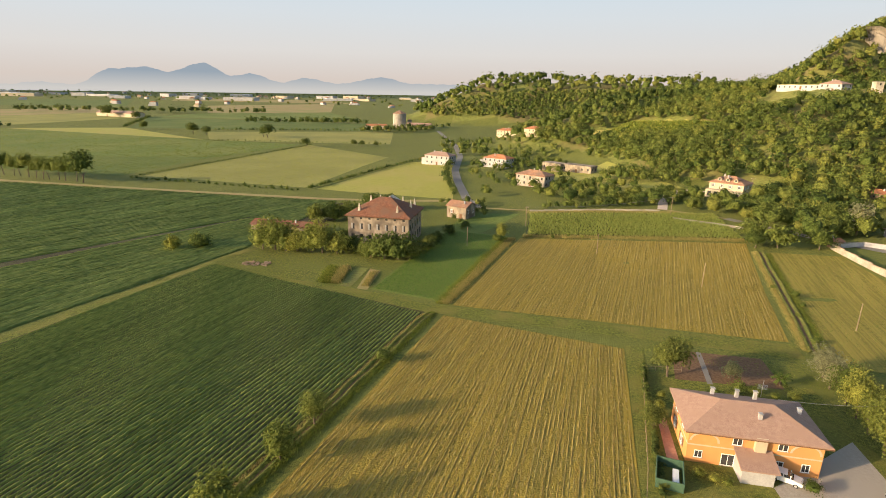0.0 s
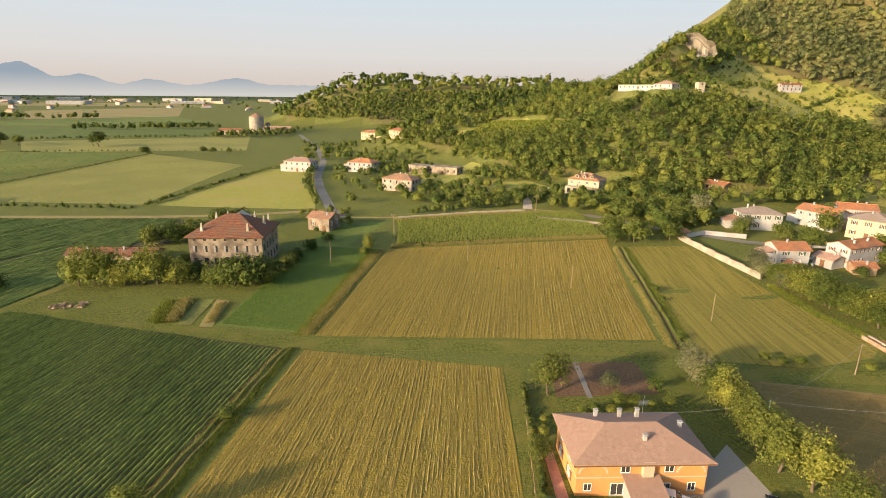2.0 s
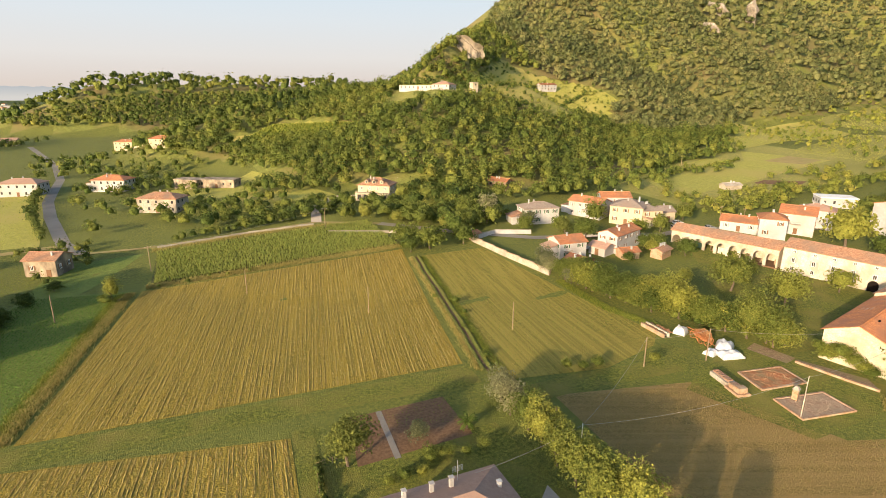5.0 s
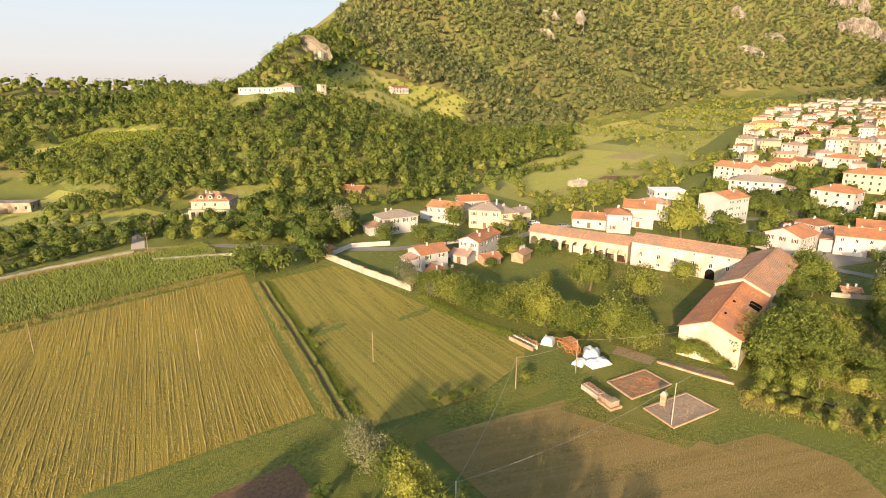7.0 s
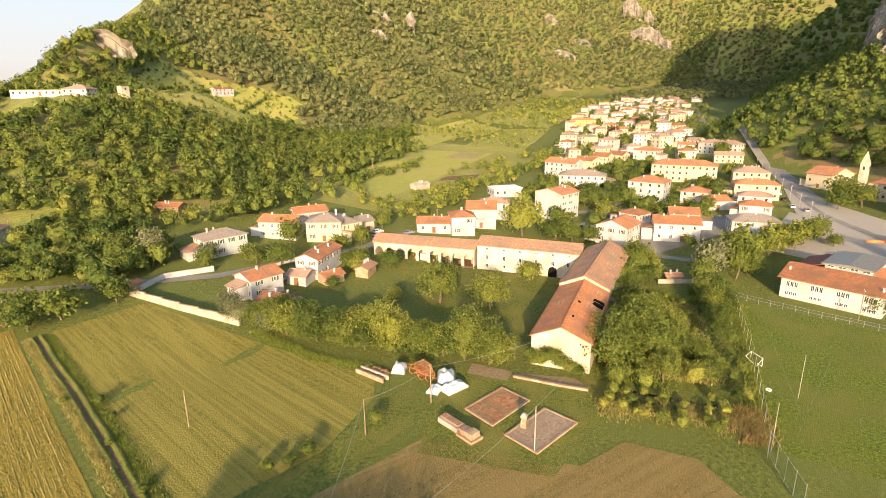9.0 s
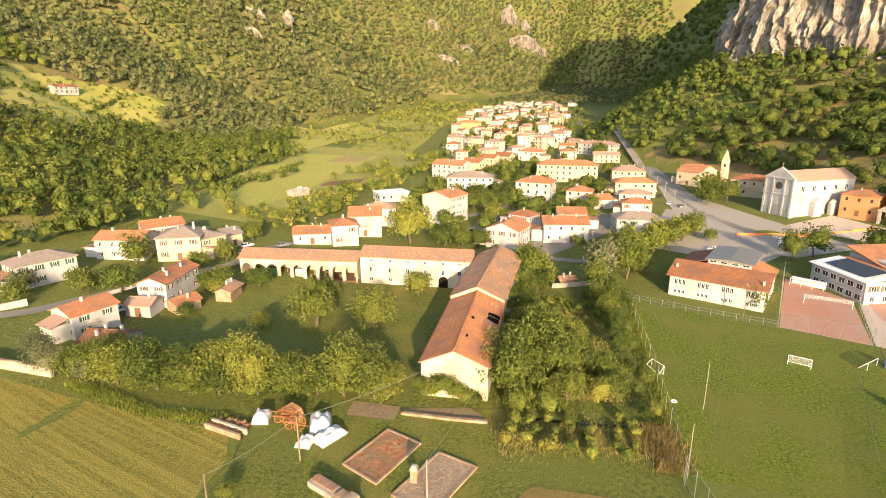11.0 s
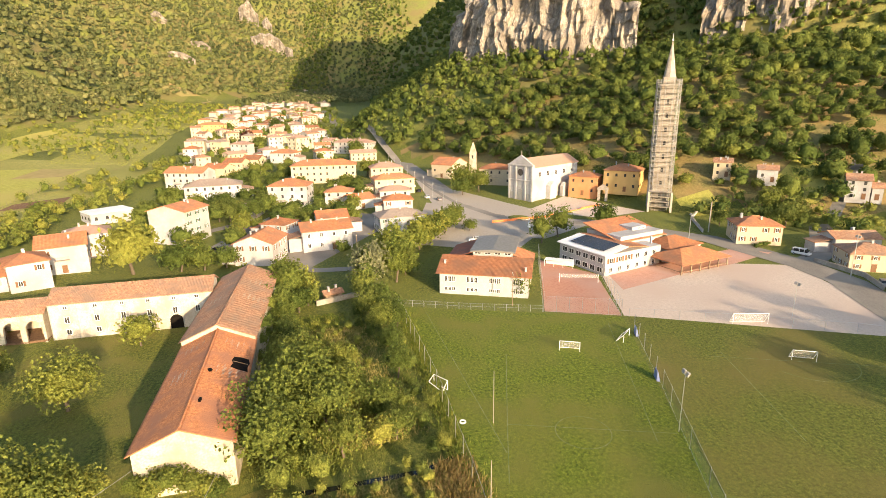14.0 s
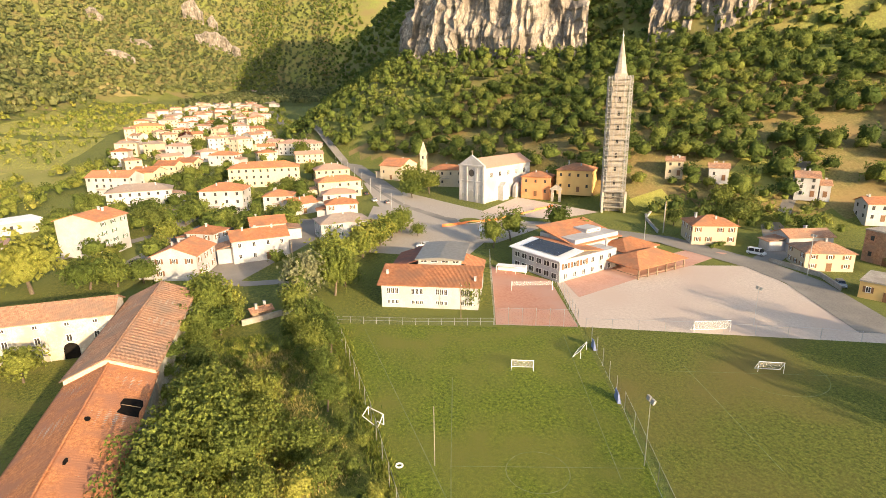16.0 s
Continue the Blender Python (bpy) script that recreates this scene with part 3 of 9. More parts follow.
def house(x, y, turn, w, d, eave, storeys, kind, wall, tile, label, rise=0.0, far=False, group="", plain=False, sides="flr", z=None):
    """A house with its base centre at x, y; its front is the local -y side."""
    rnd = random.Random(int(x * 7 + y * 13))
    simple = far or math.hypot(x - 100, y - 60) > 205
    ground_z = float(terrain(x, y)) if z is None else z
    root = thing("house", pose(x, y, ground_z, 0, 0, turn), label, "house", group)
    BUILT.append((x, y, max(w, d) * 0.55 + 2))
    rise = rise or min(w if kind == "gable_front" else d, w if kind == "hip" else 99) / 2 * 0.38
    bm = bmesh.new()
    wall_mesh(bm, w, d, eave, kind, rise)
    part("wall", bm, M[wall], root)
    bm = bmesh.new()
    roof_mesh(bm, w, d, eave, kind, rise, 0.5 if kind != "flat" else 0)
    part("roof", bm, M[tile], root)
    if not far and (kind == "gable" or kind == "hip" and w > d + 1):
        bm = bmesh.new()
        e = w / 2 + 0.45 if kind == "gable" else (w - d) / 2
        tube(bm, (-e, 0, eave + rise + 0.17), (e, 0, eave + rise + 0.17), 0.15, 0.15, 6)
        part("ridge_cap", bm, M[tile], root)
    if kind != "flat":
        for _ in range(1 if far else rnd.choice((1, 2, 2, 3))):
            cx, cy = rnd.uniform(-0.3, 0.3) * w, rnd.uniform(-0.25, 0.25) * d
            slope = 1 - (abs(cy) / (d / 2) if kind != "gable_front" else abs(cx) / (w / 2))
            chimney(root, cx, cy, eave + rise * slope * 0.9)
    more = random.Random(int(x * 3 + y * 29))
    if kind != "flat" and eave > 4.2 and w > 7.5 and not label.startswith(("white four", "salmon", "yellow two")) and more.random() < 0.6:
        ax, aw, ad, ah = more.choice((-1, 1)), more.uniform(3.2, 5.2), d * more.uniform(0.5, 0.85), more.uniform(2.7, min(4.2, eave - 0.8))
        x0, x1 = sorted((ax * (w / 2 + 0.003), ax * (w / 2 + aw)))
        bm = bmesh.new()
        box(bm, x0, -ad / 2, -1.5, x1, ad / 2, ah)
        annex = part("annex", bm, M[wall], root)
        hi, lo = (x0, x1) if ax > 0 else (x1, x0)
        bm = bmesh.new()
        top = [(hi, -ad / 2 - 0.4, ah + 0.9), (lo + ax * 0.5, -ad / 2 - 0.4, ah - 0.1), (lo + ax * 0.5, ad / 2 + 0.4, ah - 0.1), (hi, ad / 2 + 0.4, ah + 0.9)]
        solid(bm, top, [(px, py, pz + 0.16) for px, py, pz in top])
        part("annex_roof", bm, M[more.choice(("tile", "tile_old", "tile_pink"))], annex)
    if plain:
        return root
    style = rnd.choice((0, 0, 1, 2, -1))
    lift = eave / max(storeys, 1)
    for side, span, at in (("f", w, pose(0, -d / 2, 0)), ("r", d, pose(w / 2, 0, 0, 0, 0, 90)), ("l", d, pose(-w / 2, 0, 0, 0, 0, -90))):
        if side not in sides:
            continue
        n = max(1, int(span / 3.3))
        for s in range(storeys):
            for i in range(n):
                if rnd.random() < 0.12:
                    continue
                px = (i + 0.5) / n * span - span / 2
                if s == 0 and i == n // 2 and side == "f":
                    share("door", kept(("door", 0), SHUTTERS[0], lambda b: (box(b, -0.55, -0.08, 0, 0.55, -0.004, 2.2), box(b, -0.65, -0.1, 0, -0.55, -0.004, 2.3), box(b, 0.55, -0.1, 0, 0.65, -0.004, 2.3))), root, at @ pose(px, 0, 0))
                    continue
                if simple:
                    far_window(root, px, lift * (s + 0.55), 0.9, 1.25, at)
                else:
                    window(root, px, lift * (s + 0.56), 1.0, 1.4 if lift > 2.9 else 1.1, at, style)
    if not far and storeys > 1 and rnd.random() < 0.5 and w > 9:
        bm = bmesh.new()
        bw = rnd.uniform(2.4, 4)
        box(bm, -bw / 2, -1.2, -0.15, bw / 2, -0.01, 0)
        box(bm, -bw / 2, -1.2, 0.9, bw / 2, -1.15, 0.97)
        for i in range(int(bw / 0.3) + 1):
            box(bm, -bw / 2 + i * 0.3, -1.19, 0, -bw / 2 + i * 0.3 + 0.03, -1.16, 0.9)
        part("balcony", bm, M["stone"], root, "", pose(rnd.uniform(-0.2, 0.2) * w, -d / 2, lift))
    return root


# ---- fields, paths, roads ----
sheet("field", [(-68, 144), (1, 116.5), (-22, 26), (-101, 26)], 10, 10, M["crop"], 0.05, "dark green maize field in straight rows")
sheet("field", [(-66, 166), (-36, 236), (-420, 262), (-180, 26)], 12, 12, M["crop"], 0.045, "broad green crop field beside a farm track")
sheet("field", [(5.5, 115), (45, 103.5), (35.5, 40), (-13.5, 40)], 10, 10, M["hay"], 0.05, "mown hay field with pale windrows")
sheet("field", [(7, 121.5), (25, 189), (102, 187), (81.5, 112)], 12, 12, M["hay_b"], 0.05, "mown hay field with pale windrows")
sheet("field", [(85, 103), (105, 178), (127, 176), (128.5, 104)], 12, 12, M["hay_c"], 0.05, "mown hay field beside a garden wall")
sheet("field", [(84, 102.9), (128.4, 103.9), (122.5, 99.6), (106, 96.8)], 10, 4, M["hay_c"], 0.055, "mown hay field beside a garden wall")
sheet("field", [(82, 36), (90, 94), (117, 85), (128, 36)], 10, 10, M["hay_d"], 0.05, "browned hay field in evening light")
sheet("field", [(119, 63), (131.3, 57.3), (132.5, 47), (124, 38)], 6, 6, M["hay_d"], 0.068, "browned hay field in evening light")
sheet("verge", [(-69, 147), (4, 120), (3, 115.5), (-69, 142.5)], 12, 1, M["verge"], 0.07, "green grass strip between fields", "verge")
sheet("verge", [(3, 121), (82, 110.5), (81, 104), (3, 116)], 12, 1, M["verge"], 0.075, "green grass strip between fields", "verge")
sheet("verge", [(45.5, 105), (49, 105), (38.5, 40), (35.5, 40)], 8, 1, M["verge"], 0.06, "green grass strip beside a hedge", "verge")
ribbon("path", [(-110, 0), (-84, 88), (-68, 146), (-62, 164)], 3.2, M["verge"], 0.08, "grassy farm path", "path")
ribbon("path", [(83, 96.5), (98, 95.4), (107, 93.6), (118, 91.5), (126, 97)], 5.5, M["verge"], 0.07, "mown green path", "path")
sheet("yard", [(113, 84), (136, 92), (150, 62), (118, 64)], 8, 8, M["verge"], 0.06, "mown grass round old foundations", "yard")
sheet("yard", [(140, 84), (196, 150), (204, 90), (152, 82)], 14, 14, M["verge"], 0.05, "grassy courtyard between old buildings", "yard")
sheet("field", [(12, 196.5), (-6, 172), (2, 226), (26, 226)], 8, 8, M["crop_light"], 0.055, "shaded green crop by the gatehouse")
sheet("field", [(5, 123), (-15.8, 129.2), (-3, 197), (23, 190)], 8, 8, M["crop_light"], 0.06, "bright green crop wedge")
sheet("field", [(27, 193), (30, 226), (105, 226), (104, 191)], 10, 10, M["crop"], 0.05, "tall maize band")
sheet("field", [(-80, 270), (-48, 382), (-18, 385), (-6, 252)], 10, 10, M["meadow"], 0.05, "sunlit yellow-green meadow")
for corners, key, label in (
        ([(-563, 570), (-172, 487), (-195, 383), (-345, 351)], "crop_light", "green crop field on the plain"),
        ([(-350, 349), (-198, 381), (-204, 288), (-291, 296)], "deep_field", "deep green crop field on the plain"),
        ([(-162, 486), (-72, 412), (-87, 272), (-192, 290)], "olive_field", "olive green crop field"),
        ([(-325, 598), (-121, 668), (-92, 512), (-269, 501)], "olive_field", "dry olive stubble field"),
        ([(-566, 845), (-190, 800), (-125, 672), (-441, 625)], "deep_field", "deep green crop field on the plain"),
        ([(-563, 574), (-445, 624), (-272, 502), (-298, 512)], "meadow", "yellow-green crop field"),
        ([(-955, 966), (-874, 1164), (-717, 957), (-775, 785)], "dry", "pale stubble field on the plain"),
        ([(-764, 1380), (-537, 1745), (-357, 1151), (-557, 1011)], "dry", "pale stubble field on the plain"),
        ([(-775, 780), (-717, 950), (-570, 840), (-600, 600)], "olive_field", "olive green field on the plain"),
        ([(-560, 1005), (-362, 1145), (-190, 850), (-560, 852)], "crop_light", "green field on the plain"),
        ([(-1900, 1500), (-1200, 1700), (-900, 1250), (-1400, 1050)], "deep_field", "deep green field on the plain"),
        ([(-1300, 2100), (-700, 2200), (-500, 1800), (-1100, 1750)], "dry", "pale stubble field on the plain")):
    sheet("field", corners, 10, 10, M[key], 0.04, label)
sheet("plot", [(-41, 148), (-33.5, 146.5), (-30.5, 131.5), (-39, 133)], 6, 6, M["grass"], 0.085, "green vegetable plot in rows", "plot")
sheet("plot", [(-24.6, 147.2), (-20.5, 146), (-21.5, 130), (-24.6, 130.3)], 6, 3, M["hill"], 0.085, "overgrown vegetable plot", "plot")
sheet("plot", [(-20, 146), (-16.5, 144.5), (-16.5, 128.5), (-19.5, 129)], 6, 3, M["dry"], 0.085, "pale stubble plot", "plot")
ribbon("path", [(-420, 272), (-255, 260), (-150, 250.5), (-71, 245), (-38, 246), (2, 250)], 4.5, M["dry"], 0.09, "dusty farm track", "path")
ribbon("road", [(8, 236), (1, 252), (-8, 300), (-13, 337), (-17, 424), (-30, 520), (-70, 700)], 4.6, M["asphalt"], 0.1, "narrow asphalt lane")
ribbon("path", [(8, 236), (30, 232), (86, 233), (107, 219)], 2.4, M["dry"], 0.1, "pale earth track along a bank", "path")
ribbon("road", [(107, 219), (128, 196), (150, 178), (185, 166), (196, 160), (215, 160), (232, 150), (262, 136), (296, 104), (330, 112), (350, 140)], 5.0, M["asphalt"], 0.1, "village lane")
ribbon("road", [(86, 233), (93, 258), (106, 273), (128, 262), (148, 262), (170, 258)], 4.0, M["gravel"], 0.12, "pale gravel drive")
ribbon("road", [(251, 90.5), (243, 79), (239, 69), (239.1, 60.5), (241, 54)], 4.0, M["asphalt"], 0.1, "narrow lane behind the barn")
ribbon("road", [(271, 102), (296, 104), (340, 98), (420, 100)], 6.0, M["asphalt"], 0.12, "village street")
ribbon("road", [(181, -60), (211, -69.5), (226, -69), (254, -58), (280, -30), (292, 2), (318, 15), (350, 23), (441, 39), (560, 70), (760, 110), (1000, 150)], 10.0, M["asphalt"], 0.12, "wide main road through the village")
ribbon("road", [(226, -69), (236, -84), (262, -104), (300, -150)], 7.0, M["asphalt"], 0.13, "side road")
sheet("yard", [(240, 72), (262, 108), (318, 92), (300, 42)], 8, 8, M["asphalt"], 0.07, "paved yards between the houses", "yard")
sheet("square", [(248, 10), (262, 42), (322, 32), (284, -14)], 8, 8, M["paving"], 0.09, "paved village square", "square")
sheet("pitch", [(140, 36), (209, 46), (196, -2.5), (141, 9.5)], 12, 12, M["lawn"], 0.05, "green football pitch", "pitch")
sheet("pitch", [(141, 8.5), (196, -3.5), (178, -62), (120, -58)], 12, 12, M["lawn_worn"], 0.05, "second football pitch with worn earth", "pitch")
sheet("court", [(201.5, 13.5), (196.8, -2.7), (226, -8), (240, 4)], 6, 6, mat("faded_red_court", (0.42, 0.20, 0.13), (0.50, 0.26, 0.18), 1.5, 0.9, 0.1, 10, (0.46, 0.27, 0.20), 0.1), 0.06, "faded red sports court", "court")
sheet("court", [(213, -10.1), (227, -11.2), (243, -59), (222.8, -31)], 10, 10, mat("faded_red_apron", (0.46, 0.25, 0.18), (0.54, 0.31, 0.23), 1.5, 0.9, 0.1, 10, (0.50, 0.32, 0.25), 0.1, grain=0.1), 0.1, "faded red paving round the pavilion", "paving")
sheet("court", [(222.8, -31), (243, -59), (237.5, -68), (229, -50)], 8, 6, bpy.data.materials["faded_red_apron"], 0.11, "faded red paving round the pavilion", "paving")
sheet("building_site", [(302.2, -8.0), (325.8, -31.1), (293.2, -53.8), (286.0, -32.3)], 8, 8, M["gravel"], 0.16, "bare pale ground of a building site", "building site")
sheet("square", [(376.0, 33.9), (315.0, -3.4), (278.2, -26.8), (261.5, -3.9)], 8, 8, M["paving"], 0.14, "pale paved square before the church", "square")
sheet("square", [(376.0, 33.9), (261.5, -3.9), (265.2, 10.5), (294.0, 27.6)], 8, 8, M["paving"], 0.15, "pale paved square before the church", "square")
sheet("square", [(196.8, -3.2), (176, -60), (226, -66), (238, -12)], 10, 10, M["gravel"], 0.055, "pale gravel car park", "car park")
sheet("meadow", [(46, 262), (30, 330), (86, 372), (108, 276)], 12, 12, M["meadow"], 0.12, "sloping green meadow below the wood", "meadow")
sheet("meadow", [(236, 178), (236, 226), (436, 292), (460, 186)], 24, 14, M["olive_field"], 0.06, "rough grass round the valley meadows", "meadow")
sheet("meadow", [(243.9, 193), (262, 226), (366, 241), (322, 204)], 16, 12, M["meadow"], 0.14, "pale mown meadow in the valley", "meadow")
sheet("meadow", [(322, 204), (366, 241), (397, 264), (425.6, 219.5)], 16, 12, M["meadow"], 0.14, "pale mown meadow in the valley", "meadow")
sheet("meadow", [(321, 202), (425.6, 218), (422, 194), (336, 183)], 16, 10, M["olive_field"], 0.14, "mown meadow beside a row of posts", "meadow")
sheet("meadow", [(267, 236), (291, 246), (361, 258), (352, 244)], 12, 6, M["meadow"], 0.14, "bright meadow above the vine row", "meadow")
sheet("bare_earth", [(378, 236), (392, 219), (420, 222), (412, 240)], 6, 6, M["dry"], 0.17, "dry pale patch in a mown meadow", "bare earth")
sheet("field", [(440, 204), (640, 252), (620, 300), (432, 250)], 16, 10, M["olive_field"], 0.12, "orchard ground in the valley")
sheet("field", [(400, 268), (622, 302), (700, 380), (482, 385)], 16, 10, M["meadow"], 0.3, "green vineyard terraces in the valley")
sheet("field", [(640, 256), (980, 300), (960, 436), (705, 380)], 16, 10, M["olive_field"], 0.3, "orchards up the valley")
sheet("bare_earth", [(1385, 500), (1425, 470), (1440, 540), (1400, 545)], 6, 6, M["dry"], 0.8, "bare sandy slope on the mountain", "bare earth")
sheet("bare_earth", [(1150, 400), (1400, 440), (1420, 456), (1160, 420)], 10, 3, M["dry"], 0.8, "sandy track up the valley", "bare earth")
sheet("bare_earth", [(312, 200), (330, 186), (345, 190), (325, 202)], 4, 4, M["soil"], 0.2, "bare reddish earth yard", "bare earth")
sheet("meadow", [(284, -70), (300, -70), (300, -84), (286, -84)], 8, 8, M["meadow"], 0.12, "mown grass below the bell tower", "meadow")
sheet("meadow", [(276, -112), (292, -104), (304, -124), (284, -138)], 8, 8, M["meadow"], 0.3, "green terrace on the slope", "meadow")
sheet("bare_earth", [(143.2, 81), (147.0, 70), (144.4, 66.8), (142.0, 79.6)], 4, 4, M["earth"], 0.09, "bare brown earth before the barn", "bare earth")
sheet("bare_earth", [(139.6, 81), (143.6, 81.5), (142.8, 90), (138.6, 89)], 4, 4, M["earth"], 0.085, "trampled brown earth by the hedge", "bare earth")
ribbon("stream", [(147.0, 61), (147.6, 56), (149.6, 44.6), (152, 40)], 0.9, mat("dark_ditch_water", (0.012, 0.014, 0.010), (0.02, 0.022, 0.014), 1.5, 0.15, 0.1, spec=0.5), 0.1, "dark still water in a ditch", "stream")
sheet("kitchen_garden", [(52, 92), (55, 104.5), (72, 103), (71, 91)], 6, 6, M["soil"], 0.06, "dug brown kitchen garden", "garden")
ribbon("path", [(58, 91), (60, 104)], 1.0, M["asphalt"], 0.1, "paved garden path", "path")
sheet("lawn", [(38.5, 60), (46.5, 94.5), (76, 92), (76, 58)], 6, 6, M["verge"], 0.045, "shaded garden lawn", "lawn")
sheet("drive", [(57, 59), (57, 63.5), (74, 76), (73, 57)], 6, 6, M["paving"], 0.065, "grey concrete driveway", "drive")
sheet("paving", [(43.9, 66.5), (45.4, 79), (46.8, 79), (45.6, 66.3)], 6, 1, mat("terracotta_paving", (0.45, 0.22, 0.15), (0.55, 0.30, 0.21), 3, 0.9, 0.1), 0.07, "reddish tiled paving beside the house", "paving")


# ---- houses of the village and the farms ----
house(277.0, 119.0, -107, 13.8, 12.5, 11.0, 4, "gable_front", "plaster", "tile", "white four-storey apartment house with low orange tiled roof", rise=1.9, sides="rl")
house(228.2, 150.9, -63, 12.6, 9, 3.6, 1, "gable", "plaster", "tile", "long low white building with orange tiled roof")
house(232.0, 141.2, -53, 8.8, 10, 7, 2, "hip", "plaster", "tile", "white two-storey house with orange hipped roof")
house(246.2, 139.8, -64, 11.5, 12, 7.5, 2, "gable", "plaster", "tile", "white gabled house with orange tiled roof")
house(260.2, 140.5, -66, 12.1, 9, 7, 2, "hip", "plaster", "tile_pink", "white house with faded hipped roof")
house(303.6, 155.3, -45, 14.8, 10, 4, 1, "flat", "plaster", "white", "white flat-roofed workshop with plain walls")
house(197.0, 177.5, -59, 12.4, 12, 7, 2, "hip", "plaster_cream", "tile_grey", "cream two-storey house with greyish hipped roof")
house(201.1, 172.7, -18, 8.6, 9, 6, 2, "hip", "plaster_cream", "tile_grey", "cream house wing with greyish roof")
house(211.7, 173.2, -19, 5.6, 8, 4, 1, "gable", "plaster_cream", "tile_grey", "low cream outbuilding with greyish roof")
house(189.5, 192.1, -71, 14.1, 9, 6, 2, "gable", "plaster", "tile", "white house with orange roof and white chimneys")
house(201.9, 190.8, -31, 12.0, 8, 7, 2, "gable", "plaster", "tile", "white house with orange gable roof")
house(165.3, 195.3, -15, 14.1, 9, 6, 2, "hip", "plaster", "tile_grey", "white two-storey house with grey-brown hipped roof")
house(148.6, 158.4, -10, 9.6, 8, 5.2, 2, "gable", "plaster", "tile", "white cottage with orange-red roof")
house(170.8, 157.2, 15, 15.5, 7.2, 5.8, 2, "gable", "plaster", "tile", "long white house with orange roof")
house(160.2, 154.6, -75, 6.0, 5.5, 2.8, 1, "gable", "plaster", "tile_pink", "low garage with faded roof")
house(143.4, 145.6, -80, 8.6, 7.6, 2.8, 1, "gable", "plaster", "villa_tile", "low outbuilding with dark red roof")
hill_house = house(122.8, 260.2, -40, 15.0, 11, 6.4, 2, "hip", "plaster_cream", "tile_old", "cream two-storey villa with dormers on the hillside", rise=2.6)
for dx in (-3.6, 0, 3.6):
    bm = bmesh.new()
    ring = [(-0.8, 0), (0.8, 0), (0.8, 1.1), (0, 1.6), (-0.8, 1.1)]
    solid(bm, [(x, -4.6, z) for x, z in ring], [(x, -1.2, z) for x, z in ring])
    dormer = part("dormer", bm, M["plaster_cream"], hill_house, "", pose(dx, 0, 7.1))
    far_window(dormer, 0, 0.65, 0.8, 0.8, pose(0, -4.6, 0))
    bm = bmesh.new()
    for s_ in (-1, 1):
        top = [(0, -4.9, 1.62), (s_ * 1.1, -4.9, 1.0), (s_ * 1.1, -0.9, 1.0), (0, -0.9, 1.62)]
        solid(bm, top, [(x, y, z + 0.1) for x, y, z in top])
    part("dormer_roof", bm, M["tile_old"], dormer)
bm = bmesh.new()
box(bm, -7.8, -8.2, -1.0, 7.8, -5.503, 3.1)
terrace = part("terrace", bm, M["plaster_cream"], hill_house)
for i in range(5):
    far_window(terrace, -6 + i * 3, 1.4, 1.6, 2.0, pose(0, -8.2, 0))
bm = bmesh.new()
box(bm, -7.8, -8.2, 3.9, 7.8, -8.1, 4.0)
for i in range(27):
    box(bm, -7.8 + i * 0.6, -8.18, 3.1, -7.74 + i * 0.6, -8.12, 3.9)
part("balustrade", bm, M["stone"], terrace)
house(183.1, 248.2, -66, 10.2, 6, 3, 1, "gable", "wood", "tile", "brick shed with red-brown roof among trees")
house(-26.3, 368.9, -23, 19.1, 10, 6.5, 2, "hip", "plaster", "tile_pink", "white two-storey farmhouse with plain walls")
house(13.8, 356.5, -30, 17.2, 10, 6, 2, "hip", "plaster", "tile", "white house with red hipped roof")
house(34.5, 290.7, -33, 17.6, 10, 6, 2, "hip", "stone", "tile_old", "grey stone house with weathered roof")
house(49.3, 339.6, -44, 14.2, 8, 4.5, 1, "flat", "dark_wall", "dark_wall", "roofless pale ruin on the slope")
house(62.9, 332.6, -34, 19.4, 8, 4, 1, "flat", "dark_wall", "dark_wall", "roofless pale ruin with openings")
house(0.8, 219.8, -26, 9.2, 8, 5, 1, "gable", "dark_wall", "tile_old", "small dark gatehouse beside the road")
house(21.5, 550.2, -31, 25.3, 10, 6, 2, "hip", "plaster_cream", "tile", "cream farmhouse with red roof")
house(42.1, 489.0, -34, 15.0, 9, 6, 2, "hip", "plaster_cream", "tile", "farmhouse with red roof")
house(208.7, 391.0, -57, 28.1, 9, 3, 1, "flat", "plaster", "verge", "long white retaining wall of a hilltop house")
house(218.7, 371.8, -59, 13.4, 10, 5, 2, "hip", "plaster", "tile_pink", "white hilltop house with plain walls")
house(240.1, 367.2, 1, 4.4, 4.4, 5.5, 2, "flat", "old_wall", "stone", "square stone tower on the hill")
house(382.5, 463.5, -6, 18.0, 8, 5, 2, "gable", "plaster", "tile", "white farmhouse on a terraced hillside")
house(373.4, 147.5, -103, 20.1, 12, 8, 3, "gable", "plaster", "tile", "white end house of a terrace with orange roof")
house(385.5, 136.8, -109, 12.1, 10, 8, 2, "gable", "plaster_cream", "tile", "terraced house with orange roof")
house(404.7, 132.7, -101, 10.4, 10, 8, 2, "gable", "plaster_cream", "tile", "terraced house with orange roof")
house(414.2, 125.3, -104, 10.1, 10, 8, 2, "gable", "plaster_cream", "tile", "terraced house with red-orange roof")
house(348.0, 128.7, -77, 24.3, 12, 6, 2, "hip", "plaster", "tile_grey", "white house with pale grey roof")
house(326.1, 90.0, -96, 16.4, 12, 9, 3, "hip", "plaster", "tile", "white three-storey house with orange hipped roof")
house(380.6, 81.6, -87, 33.0, 12, 9, 3, "hip", "plaster_cream", "tile", "long cream three-storey apartment block with orange roof")
